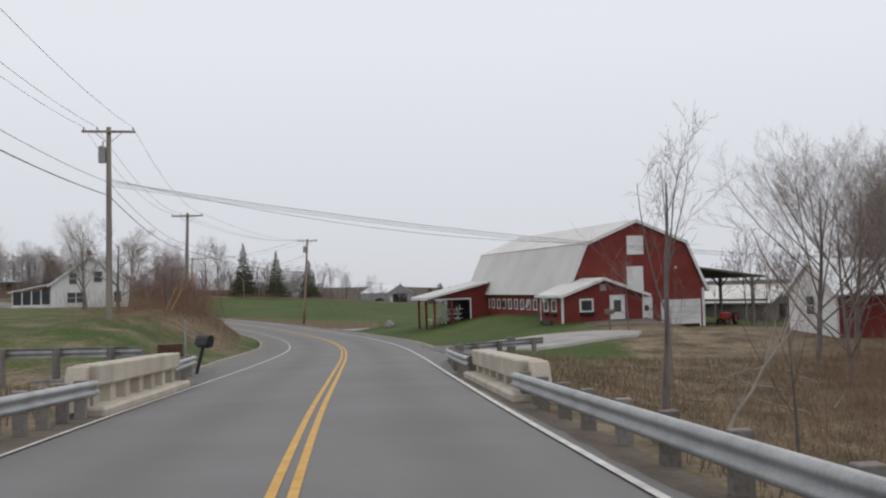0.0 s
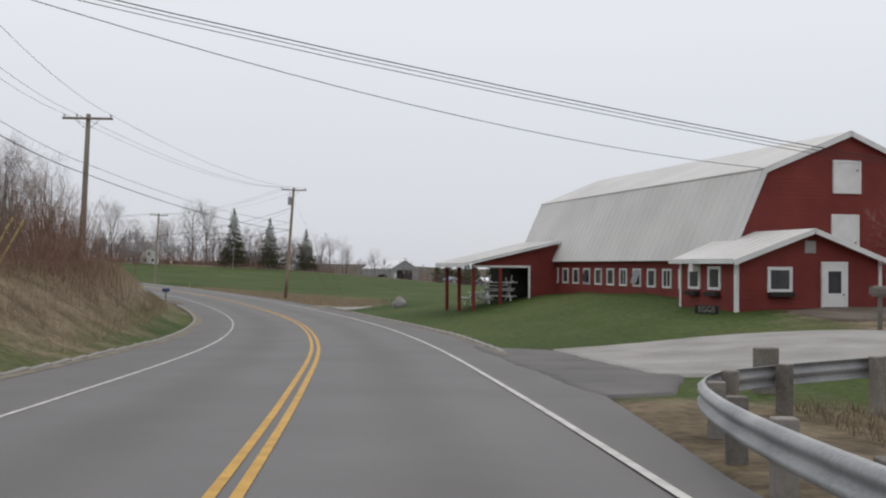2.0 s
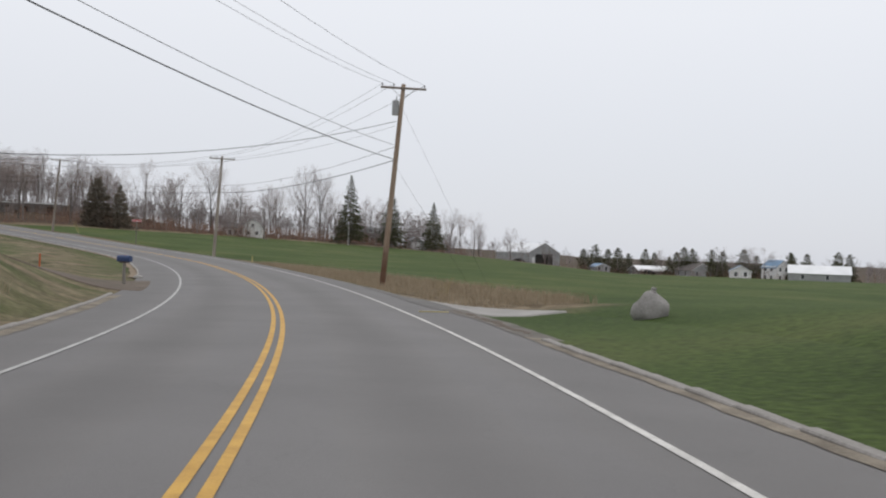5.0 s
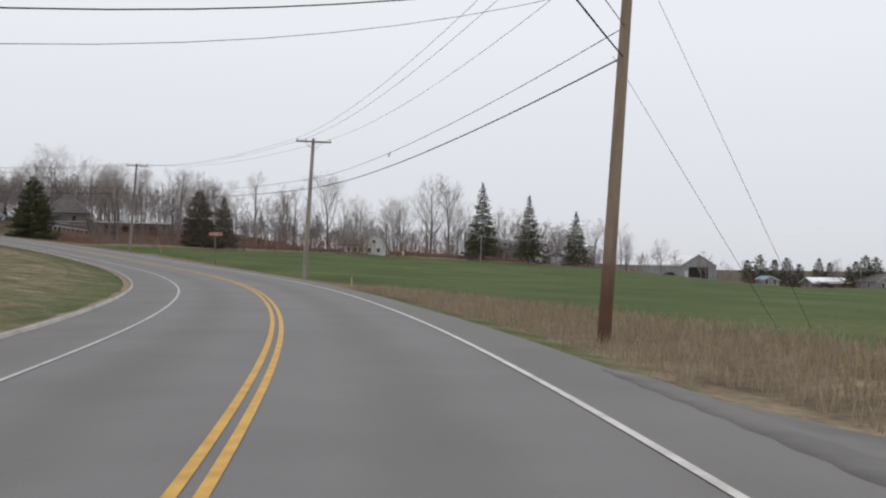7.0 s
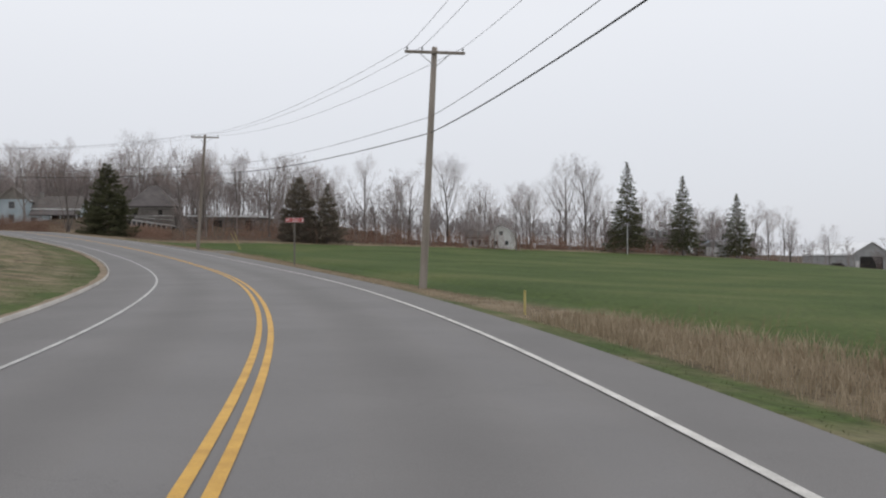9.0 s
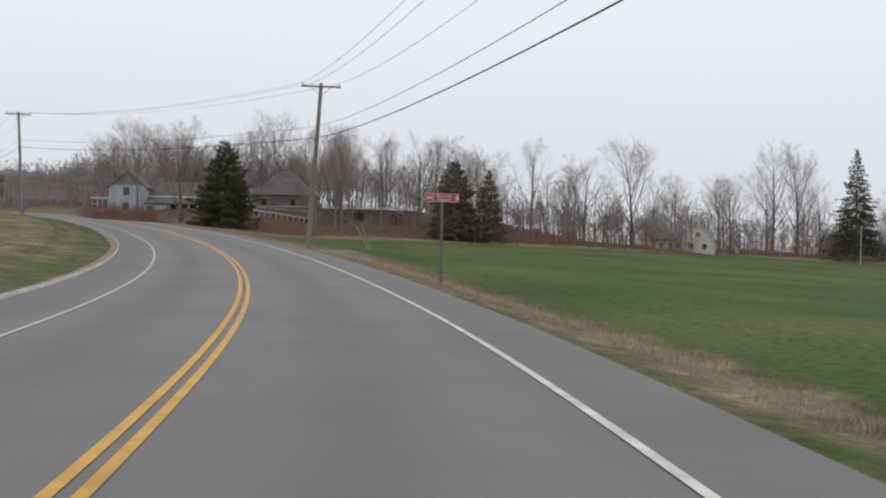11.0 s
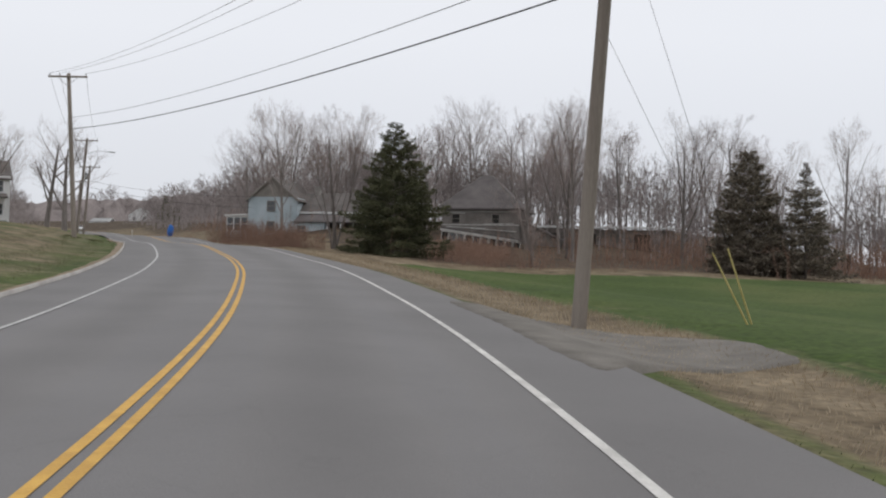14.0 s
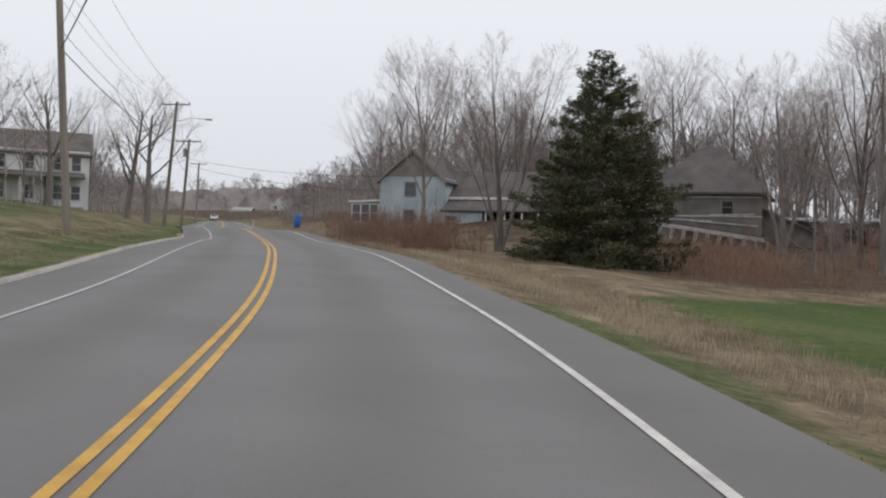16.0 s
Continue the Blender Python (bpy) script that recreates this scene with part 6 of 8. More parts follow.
M_WHITE_WALL = mat("white_clapboard", (0.66, 0.66, 0.65), (0.80, 0.80, 0.785), 0.5, 0.75, 14, 0.12)
M_GREY_WALL = mat("grey_siding", (0.27, 0.275, 0.27), (0.39, 0.395, 0.39), 0.5, 0.8, 14, 0.12)
M_PALE_METAL = mat("white_metal_roof", (0.68, 0.69, 0.70), (0.82, 0.83, 0.84), 0.3, 0.5, 8, 0.05)
M_BLUE_ROOF = mat("blue_metal_roof", (0.12, 0.22, 0.34), (0.20, 0.31, 0.44), 0.3, 0.5, 8, 0.05)
M_OLD_WOOD = mat("bare_old_boards", (0.115, 0.103, 0.092), (0.23, 0.21, 0.192), 0.9, 0.95, 12, 0.3)
M_SASH = mat("peeling_white_sash", (0.34, 0.33, 0.31), (0.58, 0.57, 0.54), 2.5, 0.85, 20, 0.15)
M_OLD_ROOF = mat("decayed_shingles", (0.082, 0.073, 0.072), (0.145, 0.130, 0.126), 0.7, 0.95, 14, 0.4)

# white farmhouse on the rise, with a glazed porch
lh = house("farmhouse", -35.3, 104.9, 18, 7.5, 10, 2.75, 5.5, M_WHITE_WALL, M_SHINGLE, "white clapboard farmhouse with a glazed side porch")
front_windows(lh, [(-2.2, -1.45, 0.75, 1.75), (-1.35, -0.6, 0.75, 1.75), (0.3, 1.1, 2.75, 3.8), (-2.0, -1.3, 2.6, 3.7), (2.2, 2.9, 0.75, 1.75)])
part("chimney", box(bmesh.new(), -0.4, 0.1, 4.0, 4.6, 4.4, 6.1, None, 0.02), mat("chimney_brick", (0.16, 0.075, 0.055), (0.26, 0.13, 0.10), 2, 0.9, 20, 0.2), lh)
part("porch_roof", slab((-3.7, 0.5, 2.75), (-3.7, 8, 2.75), (-7.8, 8, 1.95), (-7.8, 0.5, 1.95), 0.1), M_PALE_METAL, lh)
part("porch_wall", box(bmesh.new(), -7.4, -3.75, 0.9, 7.6, -1.2, 0.65), M_WHITE_WALL, lh)
for k in range(5):
    part("post", box(bmesh.new(), -7.4 + k * 0.88, -7.28 + k * 0.88, 0.9, 1.02, 0.65, 2.1), M_WHITE, lh)
part("porch_glazing", box(bmesh.new(), -7.3, -3.8, 0.95, 0.97, 0.65, 1.95), M_GLASS, lh)

# white house with a curved gambrel gable across the field
wh = house("gambrel_house", -88.5, 336.0, 12, 6.0, 9, 2.7, 5.3, M_WHITE_WALL, M_SHINGLE, "white gambrel house at the far edge of the field", z=ground(-88.5, 336.0) + 0.1, gambrel=True)
front_windows(wh, [(-1.6, -0.8, 0.7, 1.7), (0.9, 1.7, 0.7, 1.7), (-0.4, 0.4, 3.1, 4.0)])
part("wing", prism([(-8.5, -1.2), (-3.0, -1.2), (-3.0, 2.6), (-8.5, 2.6)], 2.0, 7.0), M_WHITE_WALL, wh)
part("wing_roof", slab((-8.8, 4.5, 4.3), (-2.5, 4.5, 4.3), (-2.5, 1.6, 2.5), (-8.8, 1.6, 2.5), 0.12), M_SHINGLE, wh)
front_windows(wh, [(-7.6, -6.9, 0.8, 1.9), (-5.8, -5.1, 0.8, 1.9), (-4.2, -3.5, 0.8, 1.9)], Matrix.Translation((0, 2.0, 0)))

# grey house behind the spruces
sh = empty("dormered_house", pose(-66.5, 373.5, ground(-66.5, 373.5), 0, 0, 22), "long grey two-storey house with white windows behind spruces", "house")
part("wall", prism([(-8.2, -1.2), (8.2, -1.2), (8.2, 2.6), (-8.2, 2.6)], 0, 7), M_GREY_WALL, sh)
part("roof_panel", slab((-8.6, 3.5, 4.9), (8.6, 3.5, 4.9), (8.6, -0.5, 2.45), (-8.6, -0.5, 2.45), 0.14), M_SHINGLE, sh)
part("roof_panel", slab((-8.6, 3.5, 4.9), (8.6, 3.5, 4.9), (8.6, 7.5, 2.45), (-8.6, 7.5, 2.45), 0.14), M_SHINGLE, sh)
part("gable_end", prism([(-8.2, 2.6), (-8.2, 2.6001), (-8.1, 4.75), (-8.0, 2.6)], 0.5, 6.5), M_GREY_WALL, sh)
for cx in (-2.2, 0.6, 3.4):
    d = part("dormer", prism([(cx - 0.9, 3.0), (cx + 0.9, 3.0), (cx + 0.9, 4.5), (cx, 5.1), (cx - 0.9, 4.5)], 0.4, 3.2), M_GREY_WALL, sh)
    window_part(sh, cx - 0.45, cx + 0.45, 3.4, 4.3, Matrix.Translation((0, 0.4, 0)), 0.1, (1, 1))
front_windows(sh, [(-7.4, -6.5, 0.7, 1.9), (-6.2, -5.3, 0.7, 1.9), (-4.0, -3.1, 0.7, 1.9), (-1.4, -0.5, 0.7, 1.9), (2.4, 3.3, 0.7, 1.9), (5.0, 5.9, 0.7, 1.9), (6.3, 7.2, 0.7, 1.9)])
plank_door(sh, 0.5, 1.4, -0.2, 1.9, Matrix.Identity(4), paint=M_DARK)

wh.scale = (0.8, 0.8, 0.8)
gar = house("garage", -53.6, 378.0, 15, 6.2, 6, 2.1, 3.6, M_GREY_WALL, M_BLUE_ROOF, "small grey garage with a blue-grey roof")
plank_door(gar, -1.2, 1.2, -0.2, 1.9, Matrix.Identity(4), "garage_door")
fb = house("machine_barn", -19.4, 452.0, 30, 12.5, 26, 3.6, 7.1, M_GREY_WALL, M_PALE_METAL, "large grey machine barn with a pale metal roof", z=-4.6, category="barn")
# doorway not cut: panel coloured like the unlit inside
part("opening", box(bmesh.new(), -3.4, 3.4, -0.05, 0.05, -0.8, 3.0), M_DARK, fb, "near-black panel for the shade in the barn's doorway")
plank_door(fb, -4.6, -3.8, -0.5, 1.7, Matrix.Identity(4))

FAR = [("cottage", 0.0, 412, 20, 5, 6, 2.0, 3.0, M_GREY_WALL, M_BLUE_ROOF, "small grey outbuilding with a blue roof beyond the field"),
       ("shed", 10.0, 420, -60, 6, 12, 2.0, 3.4, M_OLD_WOOD, M_PALE_METAL, "low dark wooden shed with a pale roof beyond the field"),
       ("cottage", 31.0, 418, 30, 8, 9, 2.5, 4.6, M_GREY_WALL, M_SHINGLE, "grey cottage among trees at the far edge of the field"),
       ("farmhouse", 53.6, 408, 35, 5.6, 6, 4.6, 6.8, M_WHITE_WALL, M_BLUE_ROOF, "two-storey white farmhouse with a blue metal roof"),
       ("cottage", 40.0, 400, -5, 6, 6, 2.4, 4.0, M_WHITE_WALL, M_BLUE_ROOF, "small white outbuilding with a blue roof"),
       ("long_shed", 66.0, 380, 80, 7, 16, 2.5, 4.6, M_GREY_WALL, M_PALE_METAL, "long shed with a white metal roof beyond the field")]
for n, x, y, tr, w, dp, ev, pk, wm, rm, lb in FAR:
    t = house(n, x, y, tr, w, dp, ev, pk, wm, rm, lb, z=ground(x, y) - (0.9 if ev > 4 else 0.3), pitch=0.3)
    front_windows(t, [(-w * 0.3, -w * 0.3 + 0.9, 0.8, 2.0), (w * 0.15, w * 0.15 + 0.9, 0.8, 2.0)] + ([(-w * 0.3, -w * 0.3 + 0.9, 3.4, 4.5), (w * 0.15, w * 0.15 + 0.9, 3.4, 4.5)] if ev > 4 else []))
    front_windows(t, [(-dp * 0.8, -dp * 0.8 + 0.9, 0.8, 2.0), (-dp * 0.4, -dp * 0.4 + 0.9, 0.8, 2.0)] + ([(-dp * 0.8, -dp * 0.8 + 0.9, 3.4, 4.5), (-dp * 0.4, -dp * 0.4 + 0.9, 3.4, 4.5)] if ev > 4 else []), LEFT_OF(-w / 2))

for n, x, y, tr, w, dp, ev, pk, wm, rm, lb in (("cottage", -404.0, 424.5, 120, 6, 7, 2.3, 3.8, M_GREY_WALL, M_GREY_WALL, "small grey house low among far woods"), ("cottage", -398.0, 432.0, 40, 8, 7, 2.6, 5.4, M_WHITE_WALL, M_GREY_WALL, "pale house with a grey roof among far woods")):
    t = house(n, x, y, tr, w, dp, ev, pk, wm, rm, lb, pitch=0.4)
    front_windows(t, [(-w * 0.3, -w * 0.3 + 0.9, 0.8, 2.0), (w * 0.15, w * 0.15 + 0.9, 0.8, 2.0)])

# abandoned hip-roofed house with its fallen porch
BX, BY = -140.5, 297.4
HZ = 3.5
hip = empty("abandoned_house", pose(BX, BY, HZ, 0, 0, 27), "abandoned grey wooden house with a steep hipped roof and bare boards", "house")
part("wall", prism([(-4.1, -1.2), (4.1, -1.2), (4.1, 4.1), (-4.1, 4.1)], 0, 8), M_OLD_WOOD, hip)
boards(hip, -4.1, 4.1, -0.2, 4.0, Matrix.Identity(4), M_OLD_WOOD, 0.2)
boards(hip, -8, 0, -0.2, 4.0, LEFT_OF(-4.1), M_OLD_WOOD, 0.2)
verts = [(-4.6, -0.5, 4.1), (4.6, -0.5, 4.1), (4.6, 8.5, 4.1), (-4.6, 8.5, 4.1), (-0.6, 4, 7.95), (0.6, 4, 7.95), (-4.6, -0.5, 3.95), (4.6, -0.5, 3.95), (4.6, 8.5, 3.95), (-4.6, 8.5, 3.95)]
raw("roof", verts, [(0, 1, 5, 4), (1, 2, 5), (2, 3, 4, 5), (3, 0, 4), (6, 7, 1, 0), (7, 8, 2, 1), (8, 9, 3, 2), (9, 6, 0, 3), (9, 8, 7, 6)], M_OLD_ROOF, hip)
# empty windows as panels on the wall, the room's shade in their colour
for x0, x1 in ((-2.95, -2.2), (1.3, 2.05)):
    part("window_shade_panel", box(bmesh.new(), x0, x1, -0.06, 0.02, 2.55, 3.45), M_DARK, hip, "near-black panel for the shade in a window without glass")
    part("window_frame", boxes((x0 - 0.09, x0, -0.08, 0.0, 2.5, 3.5), (x1, x1 + 0.09, -0.08, 0.0, 2.5, 3.5), (x0, x1, -0.08, 0.0, 3.45, 3.53), (x0, x1, -0.07, -0.03, 2.98, 3.02)), M_GREY_WOOD, hip)
for x0, x1, z, tilt in ((-3.6, 0.6, 2.15, 2.5), (-1.0, 3.9, 2.0, 4.0), (0.4, 3.6, 2.42, -1.5), (-4.0, -1.6, 3.62, 1.0)):
    part("loose_board", box(bmesh.new(), 0, x1 - x0, -0.11, -0.075, -0.05, 0.05, Matrix.Translation((x0, 0, z)) @ Matrix.Rotation(radians(tilt), 4, "Y")), M_SASH, hip, "pale board hanging loose")
for z in (3.75, 2.35):
    part("trim_board", box(bmesh.new(), -4.15, 4.15, -0.07, 0.0, z - 0.05, z + 0.05), M_SASH, hip, "peeling pale trim board")
lean = Matrix.Translation((-3.6, -2.6, 1.85)) @ Matrix.Rotation(radians(8), 4, "Y")
part("porch_roof", box(bmesh.new(), 0, 8.2, -0.3, 2.6, 0, 0.14, lean), M_OLD_ROOF, hip, "sagging porch roof")
part("porch_beam", box(bmesh.new(), 0, 8.2, -0.34, -0.2, -0.22, -0.01, lean), M_SASH, hip)
for k in range(10):
    x = 0.2 + k * 0.84
    f = part("porch_sash", boxes((x, x + 0.07, -0.3, -0.22, -1.15, -0.22, lean), (x + 0.68, x + 0.75, -0.3, -0.22, -1.15, -0.22, lean), (x + 0.07, x + 0.68, -0.3, -0.22, -1.15, -1.07, lean), (x + 0.07, x + 0.68, -0.3, -0.22, -0.3, -0.22, lean)), M_SASH, hip, "old sash of the glazed porch")
    part("pane", box(bmesh.new(), x + 0.07, x + 0.68, -0.27, -0.26, -1.07, -0.3, lean), M_GLASS if k % 3 else M_DARK, f)
part("porch_skirt", box(bmesh.new(), 0, 8.2, -0.28, -0.2, -2.2, -1.15, lean), M_BLUE_WALL, hip, "faded blue boards below the porch sashes")
part("ell", prism([(4.1, -1.2), (9.0, -1.2), (9.0, 0.6), (4.1, 2.9)], 1.0, 6.5), M_OLD_WOOD, hip, "collapsed side wing")
part("ell_roof", slab((3.9, 0.6, 3.1), (3.9, 6.9, 3.1), (9.5, 6.9, 0.6), (9.5, 0.6, 0.6), 0.12), M_OLD_ROOF, hip)

# long low shed behind the trees
ls = empty("long_shed", pose(-133.6, 310.5, 3.3, 0, 0, 33), "long low weathered shed with a pale roof edge behind trees", "shed")
part("wall", box(bmesh.new(), -8.0, 8.0, 0, 6, -1.2, 2.6), M_OLD_WOOD, ls)
boards(ls, -8, 8, -0.2, 2.5, Matrix.Identity(4), M_OLD_WOOD, 0.25)
part("roof_panel", slab((-8.3, -0.5, 2.75), (8.3, -0.5, 2.75), (8.3, 6.4, 3.3), (-8.3, 6.4, 3.3), 0.09), M_GREY_WALL, ls)
# doorways as flat near-black panels, inner shade painted on the closed wall
for x in (-5.5, -1.5, 4.5):
    part("opening", box(bmesh.new(), x - 0.9, x + 0.9, -0.04, 0.02, -0.3, 2.1), M_DARK, ls)

# pale blue house at the bend
bz = 3.95
bh = house("blue_house", -160.9, 286.6, 28.5, 5.6, 8, 4.6, 7.0, M_BLUE_WALL, M_SHINGLE, "neglected pale blue clapboard house with a grey roof", z=bz, trim=M_GREY_WOOD)
front_windows(bh, [(-0.55, 0.25, 3.25, 4.25), (-0.6, 0.2, 0.9, 2.0)], paint=M_GREY_WOOD)
boards(bh, 0, 0, 4.75, gable_span(-2.8, 2.8, 4.6, 6.9), Matrix.Translation((0, -0.035, 0)), M_GREY_WOOD, 0.18, "bare_clapboard")
part("wing", box(bmesh.new(), 2.8, 11.0, 1.2, 6.5, -1.2, 3.2), M_BLUE_WALL, bh)
part("wing_roof", slab((2.6, 3.9, 5.5), (11.3, 3.9, 5.5), (11.3, 0.9, 3.2), (2.6, 0.9, 3.2), 0.14), M_SHINGLE, bh)
part("wing_roof", slab((2.6, 3.9, 5.5), (11.3, 3.9, 5.5), (11.3, 6.9, 3.2), (2.6, 6.9, 3.2), 0.14), M_SHINGLE, bh)
part("wing_gable", prism([(10.9, 3.2), (11.0, 3.2), (11.0, 5.3), (10.9, 5.3)], 3.6, 4.2), M_BLUE_WALL, bh)
part("fascia", box(bmesh.new(), 2.85, 11.2, 0.82, 0.9, 3.0, 3.2), M_WHITE, bh, "bright white fascia board")
part("lean_to_roof", slab((2.85, 0.9, 2.95), (11.0, 0.9, 2.95), (11.0, -1.3, 2.0), (2.85, -1.3, 2.0), 0.1), M_OLD_ROOF, bh)
part("lean_to_wall", box(bmesh.new(), 2.9, 6.3, -1.0, 1.2, -1.2, 2.0), M_BLUE_WALL, bh)
boards(bh, 2.9, 6.3, -0.2, 1.95, Matrix.Translation((0, -1.0, 0)), M_BLUE_WALL)
front_windows(bh, [(3.3, 4.1, 0.75, 1.5)], Matrix.Translation((0, -1.0, 0)), paint=M_GREY_WOOD)
# darker boards before the blue wing: porch shade put into their colour
part("porch_back", box(bmesh.new(), 6.3, 11.0, 0.9, 1.15, -1.2, 2.6), M_OLD_WOOD, bh, "open porch's back wall in darker boards that stand for its shade")
for x in (6.6, 8.1, 9.5, 10.8):
    part("post", box(bmesh.new(), x - 0.06, x + 0.06, -1.1, -0.98, -1.0, 1.95), M_WHITE, bh)
part("chimney", box(bmesh.new(), 3.6, 4.3, 3.6, 4.2, 4.9, 6.2, None, 0.02), M_KERB, bh)
part("sun_porch_wall", box(bmesh.new(), -5.3, -2.85, 0.0, 2.6, -1.2, 1.0), M_BLUE_WALL, bh)
part("sun_porch_roof", slab((-5.5, -0.2, 2.75), (-2.8, -0.2, 2.85), (-2.8, 2.8, 2.85), (-5.5, 2.8, 2.75), 0.14), M_WHITE, bh)
front_windows(bh, [(-5.2, -4.5, 1.05, 2.45), (-4.4, -3.7, 1.05, 2.45), (-3.6, -2.95, 1.05, 2.45)], trim=0.07)

# white house on the inside of the bend
wl2 = house("white_house", -202.6, 264.6, -22, 8.0, 12, 5.2, 7.6, M_WHITE_WALL, M_SHINGLE, "white two-storey house with a dark porch roof behind bare trees", z=6.0)
part("foundation", box(bmesh.new(), -3.9, 3.9, 0.1, 11.9, -3.4, -1.0), M_KERB, wl2, "grey stone foundation")
front_windows(wl2, [(a, a + 0.8, b, b + 1.3) for a in (1.2, 3.6, 6.2, 8.8, 10.4) for b in (0.7, 3.5)], RIGHT_OF(4.0))
part("porch_roof", slab((4.05, 0.4, 3.3), (4.05, 11.6, 3.3), (6.2, 11.6, 2.75), (6.2, 0.4, 2.75), 0.16), M_SHINGLE, wl2, "dark porch roof")
part("porch_floor", box(bmesh.new(), 4.05, 6.1, 0.5, 11.5, -2.6, -0.05), M_GREY_WALL, wl2)
for y in (0.7, 3.3, 5.9, 8.6, 11.3):
    part("post", box(bmesh.new(), 5.9, 6.06, y - 0.08, y + 0.08, -0.1, 2.75), M_WHITE, wl2)

# red and white outbuilding beyond the stream
ob2 = house("outbuilding", 20.6, 58.8, -81, 5.2, 12, 3.75, 5.5, M_RED, M_PALE_METAL, "red outbuilding with a white gable end and a pale metal roof", z=-3.25)
part("gable_wall", prism([(-2.62, -1.0), (2.62, -1.0), (2.62, 3.7), (0, 5.38), (-2.62, 3.7)], -0.09, 0.05), M_WHITE_WALL, ob2, "white boarded gable end")
front_windows(ob2, [(-0.5, 0.4, 2.4, 3.4)], Matrix.Translation((0, -0.09, 0)))
lowb = house("shed", 30.0, 92.0, 40, 6, 9, 1.6, 3.0, M_OLD_WOOD, M_ROOF_LIGHT, "low weathered wooden shed with a cream roof beyond the barn", category="shed")
# no hole in the gable: a near-black panel carries the inner shade
part("opening", box(bmesh.new(), -1.4, 1.4, -0.05, 0.05, -0.5, 1.3), M_DARK, lowb)


# ---------------------------------------------------------------- single trees
conifer_thing("spruce_tree", 1, -67.3, 352.1, 17.8, 3.7, "tall dark green spruce standing in front of a house", bare=0.12, ragged=0.2, dense=0.34, size=0.22, shape=0.85, droop=0.4)
conifer_thing("spruce_tree", 2, -56.7, 354.2, 15.6, 3.2, "tall dark green spruce standing in front of a house", bare=0.12, ragged=0.2, dense=0.34, size=0.22, shape=0.85, droop=0.4)
conifer_thing("spruce_tree", 3, -47.9, 371.3, 13.4, 3.4, "ragged dark green spruce near a small garage", bare=0.1, ragged=0.24, dense=0.34, size=0.22, droop=0.35)
conifer_thing("spruce_tree", 4, -129.7, 272.0, 10.6, 3.9, "dense dark green spruce at the roadside", bare=0.0, dense=1.2, ragged=0.22, size=0.11, shape=0.78, droop=0.12)
conifer_thing("spruce_tree", 5, -109.8, 294.6, 10.4, 3.4, "dull brown-green spruce at the edge of the wood", M_NEEDLE_DULL, bare=0.0, dense=0.9, size=0.15, ragged=0.12, shape=0.6, droop=0.12)
conifer_thing("spruce_tree", 6, -105.3, 295.8, 9.6, 2.8, "dull brown-green spruce at the edge of the wood", M_NEEDLE_DULL, bare=0.02, dense=0.7, size=0.15, ragged=0.18, droop=0.15)
for k, (x, y, h) in enumerate(((5.0, 424, 8.5), (8.5, 426, 7.0), (-2, 430, 9), (26, 425, 9.5), (28.5, 424, 9), (35, 428, 9), (45, 428, 9.5), (58, 418, 8), (63, 420, 8.5), (-6, 416, 6.5), (2, 428, 8), (14, 428, 8.5), (17, 430, 7.5), (21, 420, 6), (24, 430, 8), (33, 412, 5.5), (38, 424, 8.5), (48, 422, 7.5), (56, 408, 5.5), (60, 430, 9), (68, 402, 8.5), (72, 405, 8), (66, 396, 6), (-330, 394, 7.5), (-318, 388, 7.0))):
    conifer_thing("conifer_tree", 20 + k, x, y, h, h * 0.3, "dark far-off conifer among bare trees", bare=0.02, dense=0.3, ragged=0.25, size=0.32, shape=0.55)

KINDS = {
    "maple": dict(height=16, fork=0.22, limbs=15, wide=36, branches=9, twigs=6, sprigs=2, fine=0.0075, reach=0.56, thick=0.0135, lift=0.13),
    "slender": dict(height=16, fork=0.40, limbs=10, wide=34, branches=8, twigs=6, sprigs=3, reach=0.42, thick=0.013),
    "elm": dict(height=16, fork=0.2, limbs=14, wide=44, branches=9, twigs=6, sprigs=2, fine=0.0075, reach=0.62, thick=0.014, lift=0.13),
    "clump": dict(height=12, fork=0.18, limbs=6, wide=32, branches=7, twigs=6, sprigs=2, stems=4, reach=0.5),
    "apple": dict(height=8, fork=0.2, limbs=9, wide=60, branches=9, twigs=7, sprigs=3, reach=0.8, lift=0.07, thick=0.02),
    "young": dict(height=9, fork=0.34, limbs=6, wide=30, branches=6, twigs=5, sprigs=2, reach=0.55, thick=0.012, lift=0.12),
}
KINDS["wood_maple"] = dict(joints=(6, 4, 2, 1, 1), height=16, fork=0.30, limbs=11, wide=36, branches=8, twigs=7, sprigs=1, reach=0.50, fine=0.010, thick=0.013)
KINDS["wood_slender"] = dict(joints=(6, 4, 2, 1, 1), height=16, fork=0.42, limbs=10, wide=30, branches=7, twigs=6, sprigs=1, reach=0.36, thick=0.010, fine=0.010)
KINDS["sapling"] = dict(height=9, fork=0.30, limbs=6, wide=22, branches=6, twigs=4, sprigs=2, reach=0.5, thick=0.013, lift=0.10)
KINDS["old"] = dict(height=14, fork=0.26, limbs=10, wide=46, branches=8, twigs=6, sprigs=2, reach=0.55, thick=0.027, lift=0.10)
KINDS["bank"] = dict(height=12, fork=0.14, limbs=20, wide=50, branches=10, twigs=7, sprigs=3, reach=0.72, thick=0.013, fine=0.0055, lift=0.12)
MADE = {}


